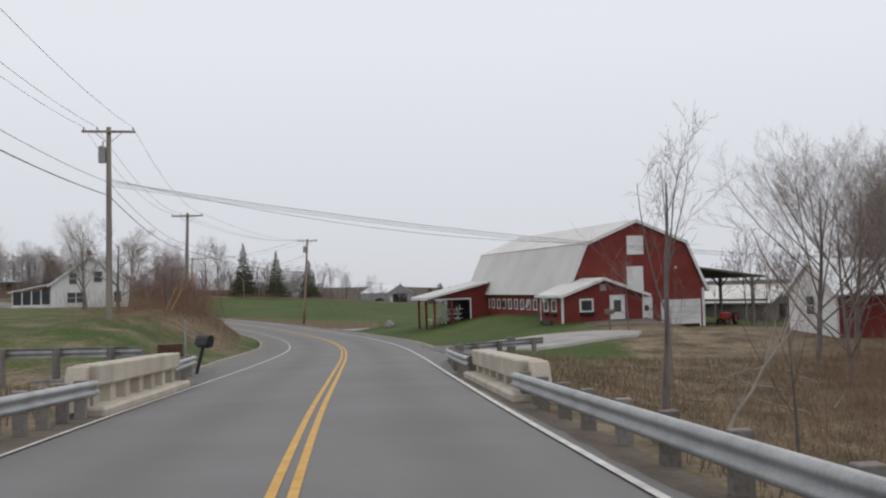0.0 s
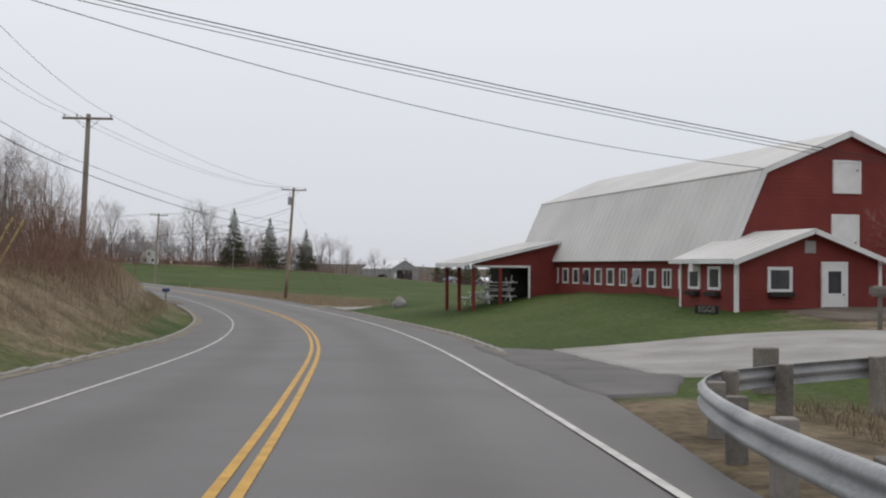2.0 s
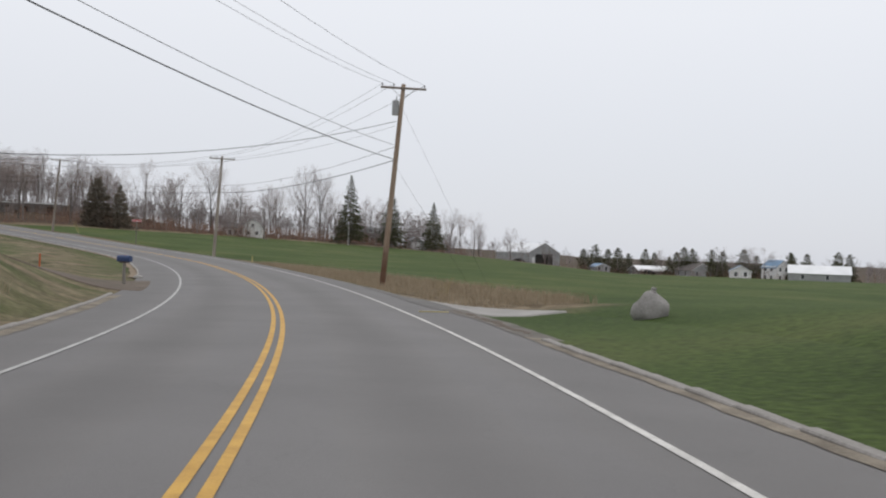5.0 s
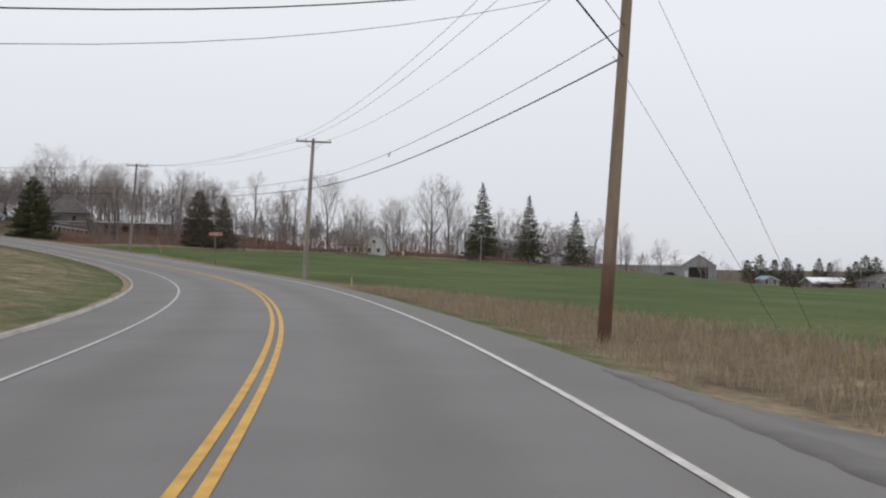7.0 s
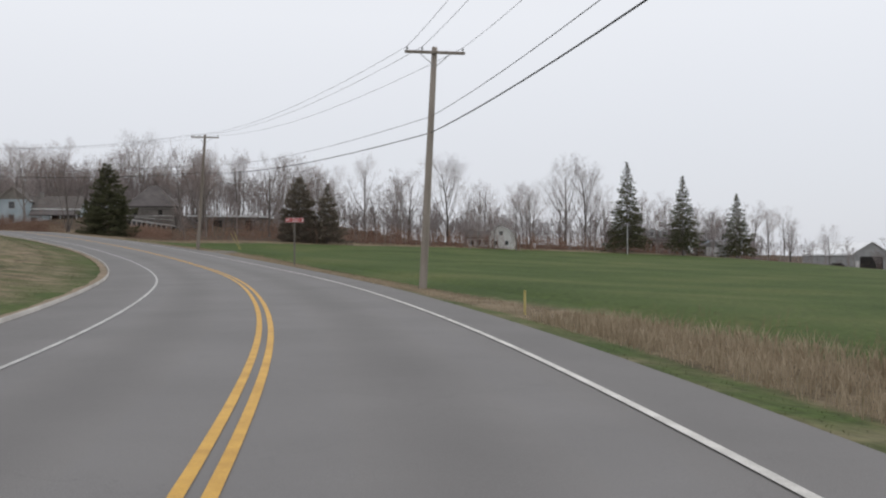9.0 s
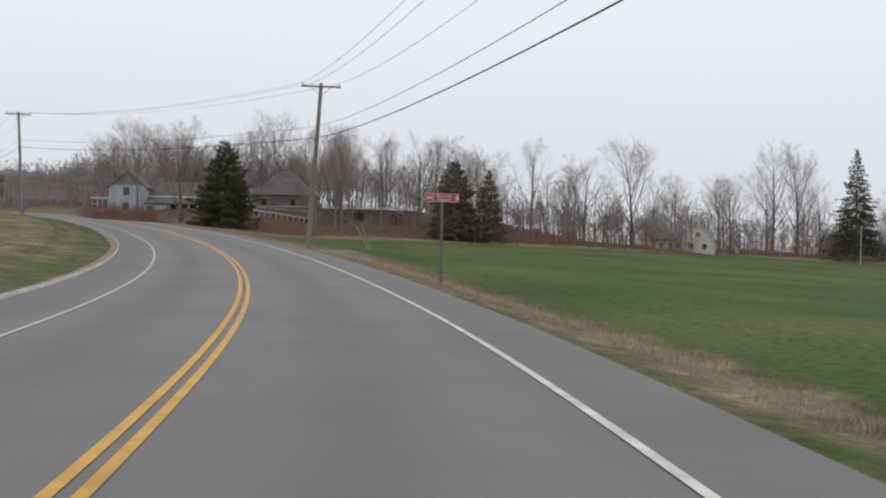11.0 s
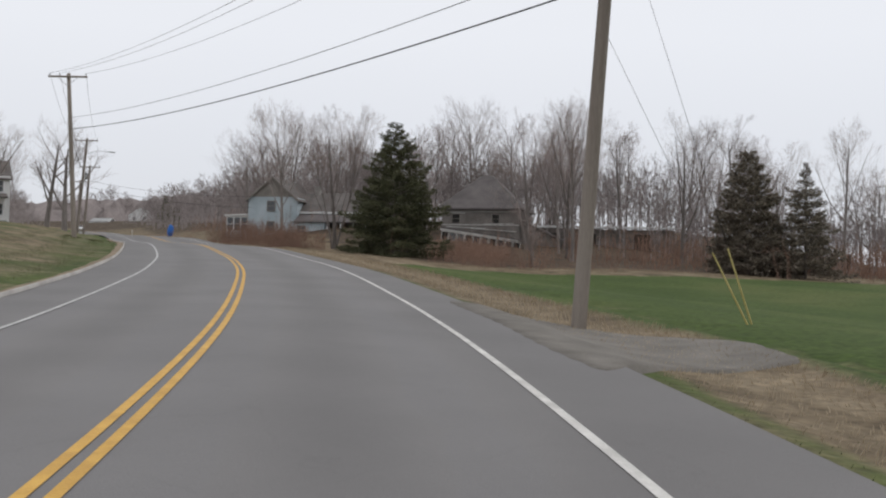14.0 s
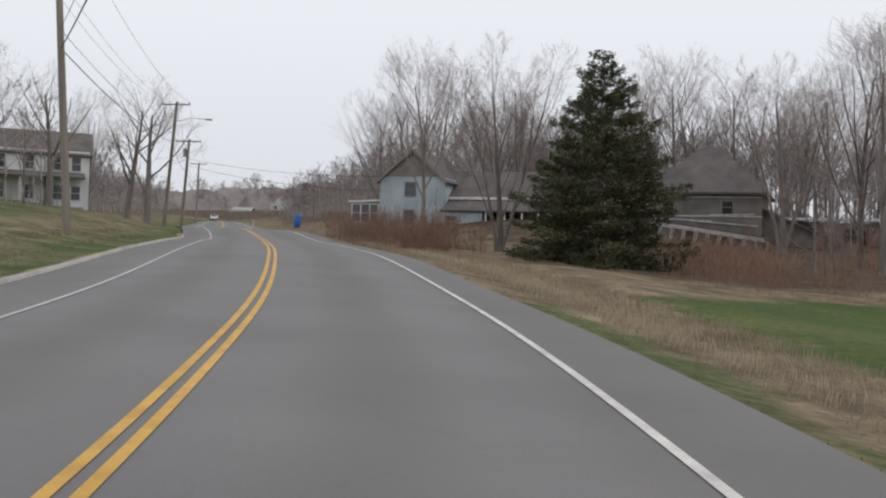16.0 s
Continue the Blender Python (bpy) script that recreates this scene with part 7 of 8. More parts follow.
def bare(kind, x, y, h, label, seed=1, lean=0.0):
    """A leafless tree of that kind and height; alike trees share their meshes."""
    key = (kind, seed)
    k = h / KINDS[kind]["height"]
    turn = (x * 37 + y * 91) % 360
    m = pose(x, y, ground(x, y), math.degrees(lean), 0, turn)
    if key not in MADE:
        MADE[key] = tree_thing("bare_tree", bare_tree(seed * 11 + len(kind), **KINDS[kind]), m, label)
        MADE[key].scale = (k, k, k)
        return MADE[key]
    ob = copy_thing(MADE[key], m)
    ob.matrix_basis = m @ Matrix.Diagonal((k, k, k, 1))
    return tagged(ob, label)


EDGE = "tall leafless tree at the edge of the wood"
YARD = "leafless spreading tree beside a house"
for kind, x, y, h, label, seed in (
        ("maple", -121.7, 285.9, 15.0, EDGE, 1), ("elm", -119.3, 301.6, 15.2, EDGE, 1), ("slender", -111.1, 322.6, 17.2, EDGE, 1), ("slender", -105.0, 325.2, 14.3, EDGE, 2),
        ("maple", -99.0, 334.9, 18.4, EDGE, 2), ("slender", -96.4, 349.3, 13.9, EDGE, 1), ("maple", -88.5, 356.6, 14.3, EDGE, 1), ("elm", -82.6, 363.1, 21.1, EDGE, 2), ("maple", -79.1, 366.8, 19.1, EDGE, 2),
        ("slender", -114.6, 303.1, 14.6, EDGE, 2), ("young", -103.1, 322.7, 12.0, EDGE, 1), ("elm", -64.0, 382.7, 11.0, EDGE, 1), ("clump", -55.2, 391.4, 11.5, EDGE, 1), ("maple", -43.0, 396.0, 12.5, EDGE, 1), ("elm", -30.0, 432.8, 11.5, EDGE, 2),
        ("maple", -154.4, 282.2, 14.8, YARD, 2), ("clump", -138.9, 274.6, 12.6, YARD, 1), ("maple", -157.0, 317.1, 17.5, YARD, 1), ("clump", -133.2, 296.0, 13.5, YARD, 1), ("slender", -130.0, 296.5, 13.2, YARD, 2), ("elm", -125.3, 290.7, 15.0, YARD, 1), ("maple", -171.3, 291.8, 13.0, YARD, 1),
        ("old", -183.1, 265.9, 12.5, "old thick-limbed leafless tree before a white house", 1), ("young", -186.7, 265.1, 9.5, YARD, 1), ("old", -185.0, 273.7, 13.5, "old thick-limbed leafless tree before a white house", 2), ("old", -182.0, 274.2, 13.0, "old thick-limbed leafless tree before a white house", 1), ("clump", -203.5, 278.1, 13.0, YARD, 1), ("maple", -186.0, 260.0, 13.5, YARD, 1), ("clump", -180.0, 258.0, 11.5, YARD, 2), ("slender", -176.0, 254.0, 12.5, YARD, 1),
        ("elm", -27.6, 80.4, 7.9, YARD, 1), ("elm", -27.3, 91.0, 7.3, YARD, 2), ("maple", -47.8, 108.4, 9.4, EDGE, 1), ("clump", -42.1, 112.7, 8.0, EDGE, 2), ("clump", -52.6, 112.8, 8.5, EDGE, 1), ("elm", -39.5, 116.0, 7.5, EDGE, 1), ("elm", -43.0, 121.0, 9.0, EDGE, 2), ("maple", -46.0, 126.0, 9.0, EDGE, 1), ("apple", -20.5, 66.0, 6.2, YARD, 1), ("elm", -24.5, 72.0, 6.0, YARD, 2),
        ("sapling", 6.3, 30.4, 9.6, "slender leafless tree leaning over the stream bank", 1), ("bank", 17.3, 49.0, 11.4, "wide many-stemmed leafless tree on the stream bank", 1), ("bank", 19.6, 50.2, 11.2, "wide many-stemmed leafless tree on the stream bank", 2), ("bank", 20.9, 47.5, 10.0, "wide many-stemmed leafless tree on the stream bank", 1), ("bank", 22.4, 52.5, 11.2, "wide many-stemmed leafless tree on the stream bank", 2), ("bank", 16.6, 43.0, 9.0, "wide many-stemmed leafless tree on the stream bank", 1), ("young", 10.3, 31.0, 6.0, "small leafless tree leaning on the stream bank", 1), ("clump", 19.5, 41.0, 9.5, "many-stemmed leafless tree on the stream bank", 1),
        ("clump", 22.0, 50.5, 9.0, "many-stemmed leafless tree on the stream bank", 1), ("elm", 27.0, 61.0, 9.5, "leafless tree beyond the stream", 1), ("maple", 34.0, 84.0, 11.0, "leafless tree beyond the barn", 2), ("elm", 41.0, 98.0, 11.0, "leafless tree beyond the barn", 1),
        ("clump", -18.6, 70.5, 4.6, "grey-brown leafless bush on top of the bank", 1), ("clump", -19.6, 74.5, 5.2, "grey-brown leafless bush on top of the bank", 2), ("clump", -20.4, 79.0, 5.0, "grey-brown leafless bush on top of the bank", 1), ("clump", -21.6, 83.5, 5.4, "grey-brown leafless bush on top of the bank", 2), ("slender", -91.5, 330.5, 11.0, "thin leafless tree before a white house", 2), ("young", -87.6, 329.0, 8.0, "thin leafless tree before a white house", 1), ("slender", -84.0, 331.0, 12.0, "thin leafless tree before a white house", 1), ("young", 10.8, 62.0, 4.6, "thin leafless sapling beside the drive", 1), ("young", 22.0, 72.0, 5.0, "thin leafless sapling beside the drive", 1), ("young", 9.0, 42.0, 4.5, "thin leafless sapling in dead grass", 1),
        ("clump", -120.0, 277.5, 4.0, "leafless bush with many stems beside the road", 2), ("apple", -124.7, 284.3, 6.0, YARD, 1),
        ("apple", 47.0, 402.0, 9.5, "far-off leafless tree beyond the field", 1), ("maple", 42.5, 404.0, 10.0, "far-off leafless tree beyond the field", 1), ("elm", 36.0, 424.0, 10.5, "far-off leafless tree beyond the field", 2), ("elm", 19.0, 424.0, 9.0, "far-off leafless tree beyond the field", 1)):
    bare(kind, x, y, h, label, seed)

# belt of trees behind the edge, each a tree
r = random.Random(8)
for a, b, n, wide in (((-205, 322), (-100, 342), 24, 14), ((-104, 352), (-62, 392), 14, 10), ((-60, 395), (-36, 410), 6, 5), ((-178, 300), (-150, 310), 8, 4), ((-150, 318), (-118, 326), 12, 8), ((-176, 296), (-138, 312), 16, 3), ((-76, 84), (-50, 112), 14, 6)):
    for i in range(n):
        t = (i + r.random()) / n
        x, y = a[0] + (b[0] - a[0]) * t + r.uniform(-2, 2), a[1] + (b[1] - a[1]) * t + r.uniform(-wide, wide)
        kind, seed = r.choice((("wood_slender", 1), ("wood_maple", 2), ("wood_maple", 1), ("clump", 1), ("wood_maple", 1), ("wood_slender", 2)))
        h = r.uniform(9.5, 15.0) if y > 200 else r.uniform(6.5, 9.0)
        if abs(beside([x], [y])[1][0]) > 14:
            bare(kind, x, y, h, "leafless tree in the belt of woods", seed)


# ---------------------------------------------------------------- woods, brush and grass that nobody could count
def thicket(name, places, low, high, stems, spread, material, label, category, radius=0.012, branches=3, kind="stuff"):
    """Thin forked stems at many places, as one mesh."""
    r = random.Random(len(places) * 7 + int(low * 10))
    away = np.abs(beside([p[0] for p in places], [p[1] for p in places])[1])
    places = [p for p, q in zip(places, away) if q > (14 if high > 3.9 else 6.2)]
    zs = land([p[0] for p in places], [p[1] for p in places])
    segs = []
    for (x, y), z in zip(places, zs):
        grown = r.uniform(0.45, 1.0)
        for k in range(stems):
            h = max(0.6 * low, r.uniform(low, high) * grown)
            p = Vector((x + r.uniform(-spread, spread), y + r.uniform(-spread, spread), z - 0.1))
            d = Vector((r.uniform(-0.35, 0.35), r.uniform(-0.35, 0.35), 1)).normalized()
            q = p + d * h * 0.5
            d2 = (d + Vector((r.uniform(-0.3, 0.3), r.uniform(-0.3, 0.3), 0.1))).normalized()
            e = q + d2 * h * 0.5
            rad = radius * h
            segs += [(p, q, rad, rad * 0.7), (q, e, rad * 0.7, rad * 0.25)]
            for j in range(branches):
                t = r.uniform(0.35, 0.95)
                s = p.lerp(q, t * 2) if t < 0.5 else q.lerp(e, t * 2 - 1)
                bd = Vector((r.uniform(-1, 1), r.uniform(-1, 1), r.uniform(0.4, 1.2))).normalized()
                segs.append((s, s + bd * h * r.uniform(0.15, 0.32), rad * 0.4, rad * 0.15))
    v, f = spikes(segs)
    return tagged(mesh_np(name, v, f, material), label, category, kind=kind)


def scatter(seed, n, fn):
    g = np.random.default_rng(seed)
    return [fn(g) for _ in range(n)]


def along(a, b, wide):
    def pick(g):
        t = g.random()
        return (a[0] + (b[0] - a[0]) * t + g.normal(0, wide), a[1] + (b[1] - a[1]) * t + g.normal(0, wide))
    return pick


SHAPES = [np.array([[*p, *q, a, b] for part_of in bare_tree(50 + k, 10.0, fork=0.25, limbs=6, wide=40, branches=3, twigs=3, sprigs=0, thick=0.012, reach=0.55, fine=0.028, joints=(4, 3, 1, 1, 1)) for p, q, a, b in part_of]) for k in range(5)]


def grove(name, places, low, high, label, seed, material, bulk=1.35, base=land):
    """Many whole leafless trees as one mesh, each turned and sized by chance."""
    g = np.random.default_rng(seed)
    xy = np.array(places)
    s, d, _ = beside(xy[:, 0], xy[:, 1])
    xy = xy[(np.abs(d) > 15) | (s > 500)]
    zs = base(xy[:, 0], xy[:, 1])
    segs = []
    for (x, y), z in zip(xy, zs):
        a = SHAPES[g.integers(len(SHAPES))].copy()
        k, t = g.uniform(low, high) / 10, g.uniform(0, 6.283)
        c, w = math.cos(t) * k * g.uniform(0.85, 1.2), math.sin(t) * k
        for o in (0, 3):
            px, py = a[:, o].copy(), a[:, o + 1].copy()
            a[:, o], a[:, o + 1], a[:, o + 2] = px * c - py * w + x, px * w + py * c + y, a[:, o + 2] * k + z - 0.1
        a[:, 6:] *= bulk
        segs.append(a)
    a = np.concatenate(segs)
    v, f = spikes([(q[:3], q[3:6], q[6], q[7]) for q in a])
    return tagged(mesh_np(name, v, f, material), label, "woods", kind="stuff")


M_WOODS = mat("far_twigs", (0.175, 0.150, 0.142), (0.29, 0.252, 0.24), 0.08, 0.95, 3, 0.0)
for k, (n, x0, x1, y0, y1, lo, hi, label) in enumerate((
        (160, -215, -100, 318, 372, 7, 11.5, "leafless woods behind the houses"),
        (110, -110, -50, 362, 420, 7, 11, "leafless woods behind the long house"),
        (120, -40, 130, 412, 470, 5, 8.5, "leafless woods beyond the far field"),
        (90, -150, -66, 50, 118, 5, 8, "leafless woods behind the farmhouse"),
        (90, 36, 90, 20, 140, 6, 10, "leafless woods beyond the stream"),
        (80, -330, -232, 215, 300, 9, 12, "leafless woods beside the far road"))):
    grove("far_woods", scatter(k + 1, n, lambda g: (g.uniform(x0, x1), g.uniform(y0, y1))), lo, hi, label, k, M_WOODS)


def roadside(seed, n, s0, s1, d0, d1):
    g = np.random.default_rng(seed)
    x, y, _ = on_road(g.uniform(s0, s1, n), g.uniform(d0, d1, n))
    return [(float(p), float(q)) for p, q in zip(x, y)]


grove("far_woods", roadside(41, 150, 335, 470, 16, 80), 6, 9.5, "dense leafless woods beyond the blue house", 41, M_WOODS, 1.7)
grove("far_woods", roadside(44, 200, 330, 500, 14, 60), 7, 11, "dense leafless woods beside the far road", 44, M_WOODS, 1.5)
grove("far_woods", roadside(45, 150, 345, 500, -70, -16), 7, 11, "dense leafless woods on the far rise", 45, M_WOODS, 1.5)


grove("far_woods", roadside(46, 260, 410, 700, 16, 80), 6, 9, "dense leafless woods along the far road", 46, M_WOODS, 1.9)
grove("far_woods", roadside(47, 320, 400, 700, -110, -16), 6, 9, "dense leafless woods along the far road", 47, M_WOODS, 1.9)
thicket("brush", roadside(25, 520, 420, 640, 14, 60), 2.0, 5.0, 4, 2.5, M_WOODS, "grey-brown saplings beside the far road", "brush", 0.02)
thicket("brush", roadside(26, 620, 400, 640, -80, -14), 2.0, 5.0, 4, 2.5, M_WOODS, "grey-brown saplings on the far rise", "brush", 0.02)

# wooded ridge far down the road: a lumpy canopy with single crowns standing out of it
RIDGE = (-96.0, 231.0)


def ridge_height(x, y):
    x, y = np.asarray(x, float), np.asarray(y, float)
    a, d = np.degrees(np.arctan2(y - RIDGE[1], x - RIDGE[0])) % 360, np.hypot(x - RIDGE[0], y - RIDGE[1])
    crest = np.interp(a, [115, 128, 168, 190], [38.0, 37.5, 23.0, 21.5]) + 1.2 * np.sin(a * 0.45) + 0.5 * np.sin(a * 1.1 + 1)
    crest = crest * smooth(127, 139, a) - 4 * smooth(139, 127, a)
    lump = 1.1 * np.sin(x * 0.9 + 2 * np.sin(y * 0.31)) * np.sin(y * 1.1 + 2 * np.sin(x * 0.27)) + 0.6 * np.sin(x * 0.37 + y * 0.29) + 0.7 * np.sin(x * 2.3 + 3 * np.sin(y * 1.7)) * np.sin(y * 2.9 + x)
    return np.where(d < 400, -4, -4 + (crest + 4) * np.sqrt(smooth(396, 440, d)) * smooth(620, 480, d) + lump)


aa, dd = np.meshgrid(np.radians(np.linspace(112, 192, 300)), np.concatenate([np.linspace(399, 445, 24), np.linspace(455, 600, 12)]), indexing="ij")
hx, hy = RIDGE[0] + dd * np.cos(aa), RIDGE[1] + dd * np.sin(aa)
hv = np.stack([hx.ravel(), hy.ravel(), ridge_height(hx.ravel(), hy.ravel())], 1)
n = np.arange(hv.shape[0]).reshape(hx.shape)
hf = np.stack([n[:-1, :-1], n[1:, :-1], n[1:, 1:], n[:-1, 1:]], -1).reshape(-1, 4)
M_CANOPY = mat("bare_canopy", (0.165, 0.142, 0.135), (0.28, 0.243, 0.232), 0.12, 0.95, 1.6, 0.6, fine_mix=0.6)
tagged(mesh_np("backdrop", hv, hf, M_CANOPY), "far ridge covered in grey-brown leafless woods", "hill", kind="structure")
g = np.random.default_rng(43)
ra, rd = np.radians(g.uniform(130, 190, 430)), g.uniform(402, 458, 430)
CROWNS = [(float(x), float(y)) for x, y in zip(RIDGE[0] + rd * np.cos(ra), RIDGE[1] + rd * np.sin(ra))]
grove("far_woods", CROWNS, 7, 11.5, "dense leafless woods on the far hillside", 43, M_WOODS, 2.8, lambda x, y: ridge_height(x, y) - 4.5)

grove("far_woods", scatter(61, 260, along((-128, 316), (-92, 352), 7.0)), 3.5, 7.0, "leafless undergrowth between the trees of the wood", 61, M_WOODS, 1.2)
grove("far_woods", scatter(62, 220, along((-92, 352), (-40, 398), 7.0)), 3.0, 6.5, "leafless undergrowth behind the field", 62, M_WOODS, 1.2)
grove("far_woods", scatter(63, 180, along((-176, 316), (-128, 320), 8.0)), 5.0, 10.0, "leafless woods close behind the old houses", 63, M_WOODS, 1.0)
thicket("brush", scatter(11, 260, along((-121, 273), (-133, 285), 2.2)), 1.1, 2.3, 7, 0.5, M_BRUSH, "red-brown leafless brush before the old house", "brush", 0.011)
thicket("brush", scatter(12, 260, along((-139, 271.0), (-164, 283.0), 1.5)), 1.1, 3.0, 8, 0.5, M_BRUSH, "red-brown leafless brush before the blue house", "brush", 0.011)
thicket("brush", scatter(13, 520, along((-123, 290), (-86, 346), 4.5)), 1.6, 4.2, 5, 0.9, M_BRUSH, "brown leafless brush along the wood's edge", "brush", 0.014)
thicket("brush", scatter(14, 230, along((-96, 345), (-58, 372), 3.0)), 1.0, 3.0, 4, 0.6, M_BRUSH, "brown leafless brush along the field's edge", "brush", 0.014)
thicket("brush", scatter(30, 400, along((-92, 340), (-44, 394), 3.5)), 1.8, 3.9, 5, 0.9, M_BRUSH, "brown leafless brush at the far edge of the field", "brush", 0.014)
thicket("brush", scatter(15, 210, along((-18.2, 69), (-21.4, 85), 1.5)), 1.6, 3.9, 6, 0.6, M_BRUSH, "red-brown leafless brush on the bank", "brush", 0.006)
thicket("brush", roadside(64, 330, 52, 86, -13.5, -7.6), 0.5, 1.5, 6, 0.5, M_BRUSH, "low red-brown brush on the bank", "brush", 0.008)
thicket("brush", scatter(28, 260, along((14, 33), (21, 47), 2.6)), 0.8, 2.6, 6, 0.6, M_BRUSH, "dark tangled brush on the stream bank", "brush", 0.007)
grove("far_woods", scatter(48, 120, along((30, 78), (52, 112), 5.0)), 4, 8, "leafless woods behind the farm sheds", 48, M_WOODS, 0.9)
thicket("brush", scatter(29, 150, along((24, 66), (38, 90), 2.2)), 0.8, 2.2, 5, 0.6, M_BRUSH, "brown brush before the farm sheds", "brush", 0.008)
thicket("brush", scatter(16, 170, along((7, 24), (20, 46), 3.2)), 0.5, 1.9, 5, 0.6, M_BRUSH, "brown leafless brush on the stream bank", "brush", 0.006)
thicket("brush", scatter(17, 120, along((-30, 96), (-36, 116), 3.0)), 1.0, 3.2, 4, 0.6, M_BRUSH, "brown leafless brush on the bank", "brush", 0.006)
thicket("brush", scatter(24, 200, along((-12, 404), (75, 402), 4.0)), 1.0, 3.0, 4, 0.8, M_BRUSH, "brown leafless brush between far houses", "brush", 0.016)
thicket("brush", scatter(18, 160, along((-40, 385), (30, 440), 5.0)), 0.9, 2.6, 4, 0.7, M_BRUSH, "brown leafless brush beyond the far field", "brush", 0.006)
thicket("brush", scatter(21, 150, along((-121, 267.5), (-113, 287), 1.7)), 0.5, 1.3, 7, 0.6, M_BRUSH, "red-brown leafless brush round the foot of a spruce", "brush", 0.011)
thicket("brush", roadside(22, 260, 335, 430, 14, 40), 1.5, 4.0, 3, 1.0, M_BRUSH, "brown leafless brush beside the far road", "brush", 0.012)
thicket("brush", roadside(23, 240, 325, 450, -60, -14), 1.5, 4.5, 3, 1.0, M_WOODS, "brown leafless brush on the far rise", "brush", 0.014)
thicket("brush", scatter(27, 120, along((-217, 320), (-208, 326), 1.6)), 0.8, 1.9, 6, 0.6, M_BRUSH, "low red-brown hedge beside a covered stack", "brush", 0.010)
thicket("brush", scatter(19, 120, along((-185, 290), (-215, 304), 3.0)), 0.9, 2.4, 4, 0.7, M_BRUSH, "red-brown brush beside the far road", "brush", 0.006)


def blades(name, xs, ys, low, high, width, material, label, seed, bend=0.35):
    """Single grass blades, one triangle pair each, as one mesh."""
    g = np.random.default_rng(seed)
    n = len(xs)
    z = land(xs, ys)
    h = g.uniform(low, high, n)
    a = g.uniform(0, 6.283, n)
    b = g.uniform(0, 6.283, n)
    dx, dy = np.cos(a) * width, np.sin(a) * width
    bx, by = np.cos(b) * bend * h, np.sin(b) * bend * h
    v = np.stack([np.stack([xs - dx, ys - dy, z - 0.02], 1), np.stack([xs + dx, ys + dy, z - 0.02], 1),
                  np.stack([xs + bx * 0.3 + dx * 0.6, ys + by * 0.3 + dy * 0.6, z + h * 0.6], 1), np.stack([xs + bx, ys + by, z + h], 1),
                  np.stack([xs + bx * 0.3 - dx * 0.6, ys + by * 0.3 - dy * 0.6, z + h * 0.6], 1)], 1).reshape(-1, 3)
    k = (np.arange(n) * 5)[:, None]
    quads = np.concatenate([k + np.array([[0, 1, 2]]), k + np.array([[0, 2, 4]]), k + np.array([[4, 2, 3]])])
    return tagged(mesh_np(name, v, quads, material, smooth=False), label, "grass", kind="stuff")


STRAW_IN = 6.35


def verge_points(seed, n, s0, s1, d0, d1):
    g = np.random.default_rng(seed)
    s, d = g.uniform(s0, s1, n), g.uniform(d0, d1, n)
    if d0 == STRAW_IN:
        d = d0 + g.random(n) ** 0.8 * (straw_edge(s) - d0)
    x, y, _ = on_road(s, d)
    clear = ~inside(FIELD_DRIVE, x, y) & ~((s > 112) & (s < 130) & (d > 0) & (d < 7.2))
    return x[clear], y[clear]


M_SEDGE = mat("brown_dead_grass", (0.12, 0.094, 0.056), (0.25, 0.192, 0.122), 0.45, 0.95, 12, 0.0)
M_STRAW = mat("dead_grass_stems", (0.26, 0.205, 0.135), (0.43, 0.355, 0.255), 1.5, 0.95, 12, 0.0)
M_BLADE = mat("green_blades", (0.056, 0.068, 0.026), (0.110, 0.116, 0.052), 1.2, 0.9, 10, 0.0)
blades("dry_grass", *verge_points(1, 16000, 120, 172, STRAW_IN, 10.2), 0.18, 0.48, 0.012, M_STRAW, "pale dead grass along the field's edge", 1)
blades("dry_grass", *verge_points(4, 9000, 172, 236, STRAW_IN, 9.0), 0.10, 0.30, 0.010, M_STRAW, "sparse pale dead grass along the field's edge", 4)
blades("dry_grass", *verge_points(2, 12000, 235, 330, STRAW_IN, 9.8), 0.12, 0.36, 0.012, M_STRAW, "pale dead grass along the road", 2)
blades("green_grass", *verge_points(3, 20000, 112, 320, 5.2, 7.2), 0.03, 0.09, 0.008, M_BLADE, "short green grass along the road's edge", 3)
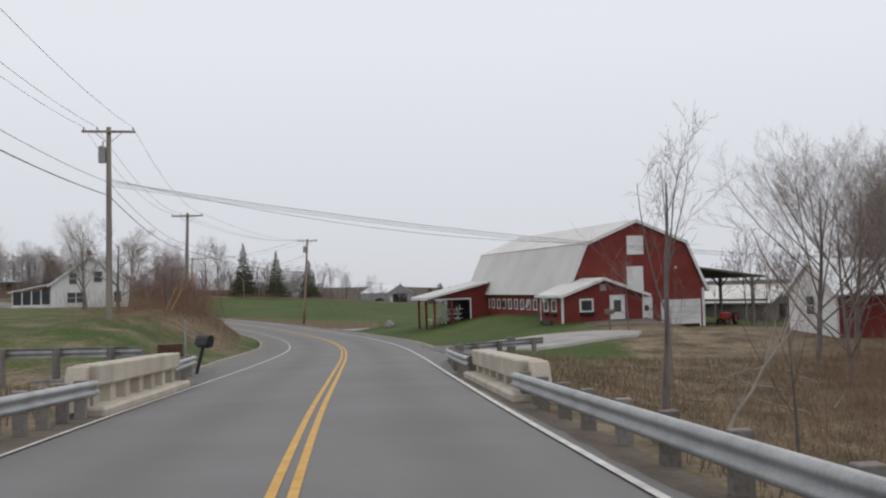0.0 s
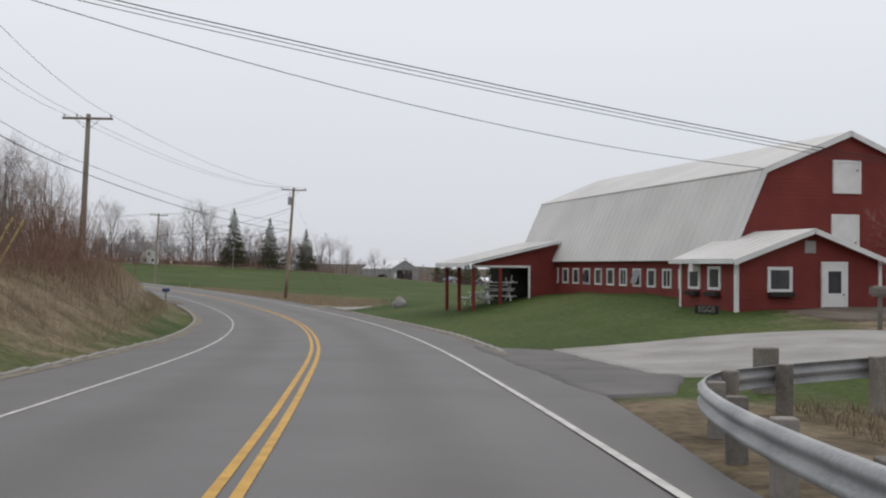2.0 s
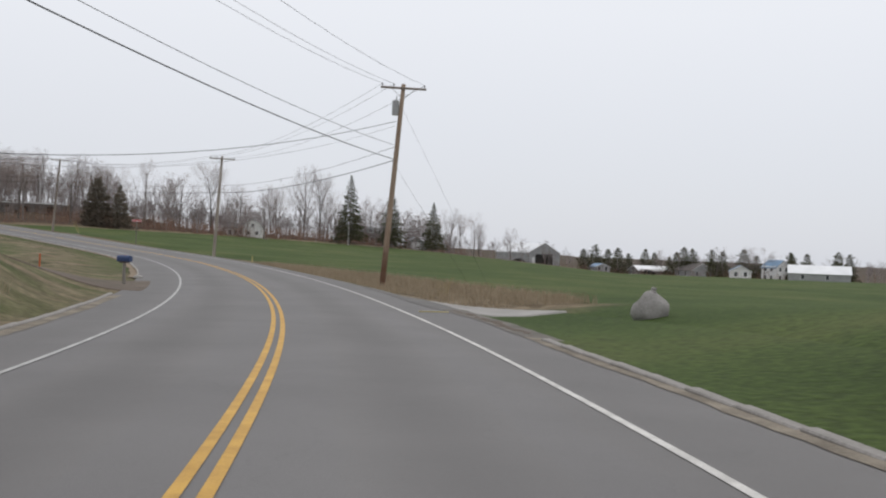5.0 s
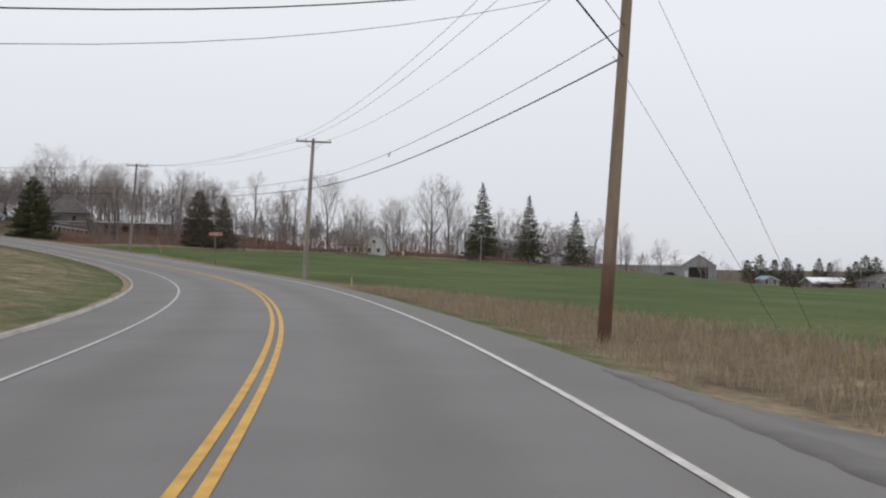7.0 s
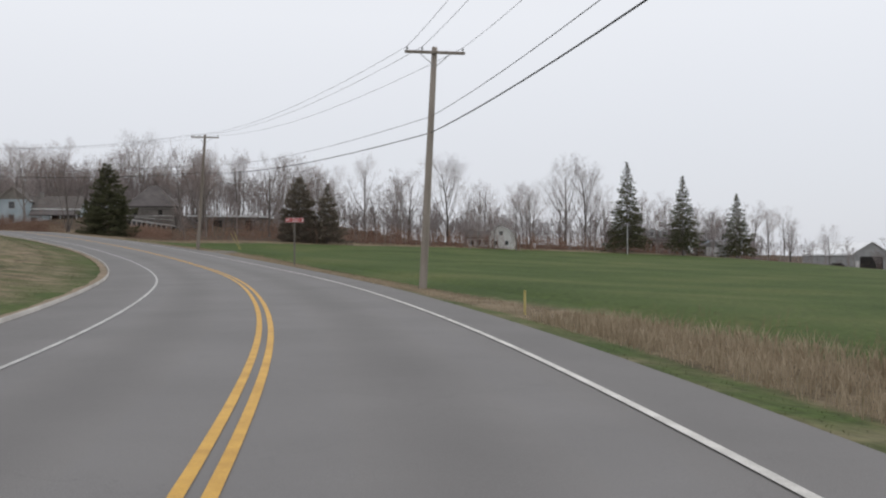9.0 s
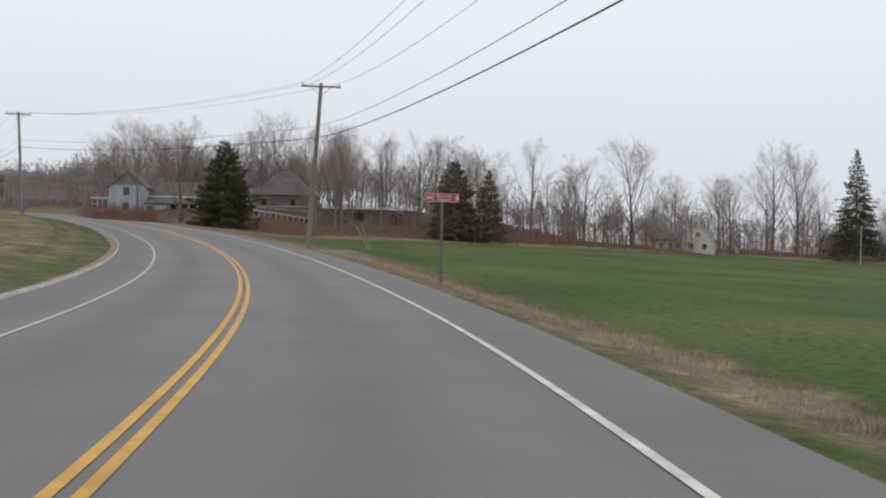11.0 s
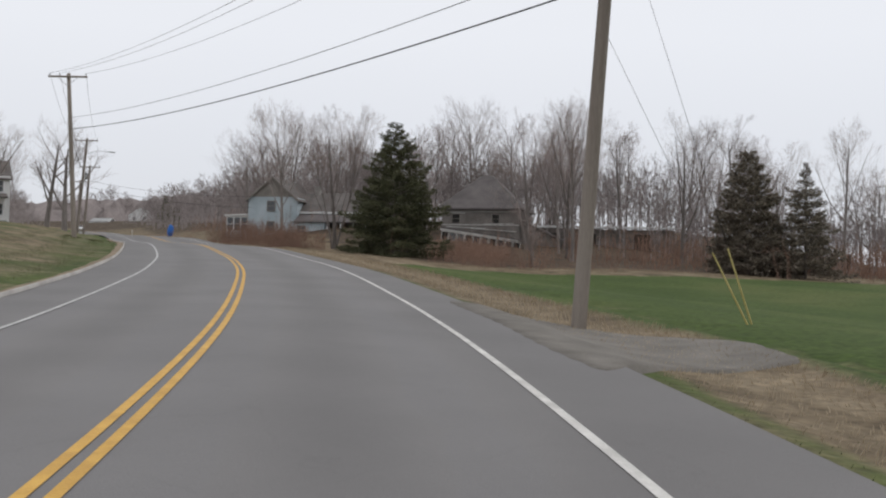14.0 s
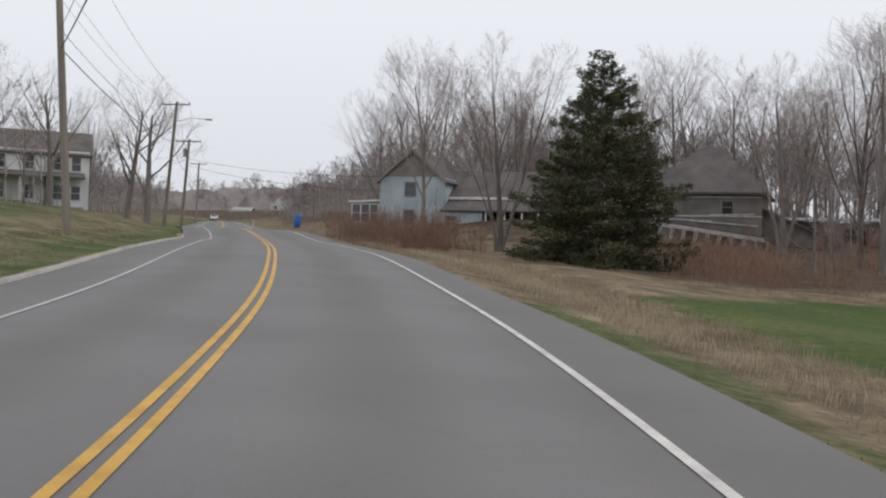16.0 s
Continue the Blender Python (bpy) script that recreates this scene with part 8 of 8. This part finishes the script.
blades("green_grass", *verge_points(5, 17000, 48, 320, -8.5, -5.35), 0.05, 0.14, 0.008, M_BLADE, "short green grass inside the bend", 5)
blades("dry_grass", *verge_points(6, 12000, 60, 110, -13, -6.6), 0.15, 0.45, 0.012, M_STRAW, "dead grass on the bank", 6)
gq = np.random.default_rng(9)
blades("dry_grass", gq.uniform(2.6, 26, 56000), gq.uniform(8, 49.5, 56000), 0.08, 0.42, 0.009, M_SEDGE, "dead grass on the stream bank", 7, 0.8)
blades("dry_grass", gq.uniform(-26, -7.5, 5000), gq.uniform(12, 29, 5000), 0.12, 0.4, 0.014, M_SEDGE, "dead grass below the bank", 8)

thicket("weeds", [(float(x), float(y)) for x, y in zip(*verge_points(15, 160, 146, 172, 8.6, 10.6))], 0.25, 0.55, 4, 0.3, M_BRUSH, "low reddish dead weeds at the field's edge", "weeds", 0.008)

# two pale poles leaning in the bushes, and far small houses among the woods
for dx, ln in ((0.0, 1.9), (0.4, 1.8)):
    x, y = -18.7 + dx, 70.0
    v, f = tubes([(Vector(), Vector((0.8, 0.3, ln * 0.92)), 0.05, 0.045)], 6)
    ob = mesh_np("leaning_pole", v, f, M_GUARD)
    ob.matrix_world = Matrix.Translation((x, y, ground(x, y) - 0.1))
    tagged(ob, "yellowish wooden pole leaning in the bushes", "pole", "leaning poles")
M_REED = mat("yellow_reed", (0.26, 0.21, 0.09), (0.40, 0.33, 0.16), 2, 0.8, 10, 0.0)
segs = []
rr = random.Random(5)
for k in range(9):
    a = Vector((rr.uniform(-0.35, 0.35), rr.uniform(-0.35, 0.35), 0))
    b = a + Vector((rr.uniform(-0.25, 0.25), rr.uniform(-0.2, 0.2), rr.uniform(0.5, 0.95)))
    segs += [(a, b, 0.008, 0.006), (b, b + Vector((rr.uniform(-0.2, 0.2), 0, -rr.uniform(-0.1, 0.25))), 0.006, 0.003)]
v, f = tubes(segs, 4)
ob = mesh_np("reed_clump", v, f, M_REED)
ob.matrix_world = Matrix.Translation((-14.1, 129.6, ground(-14.1, 129.6)))
tagged(ob, "few bent yellow reed stalks in dead grass", "reeds")
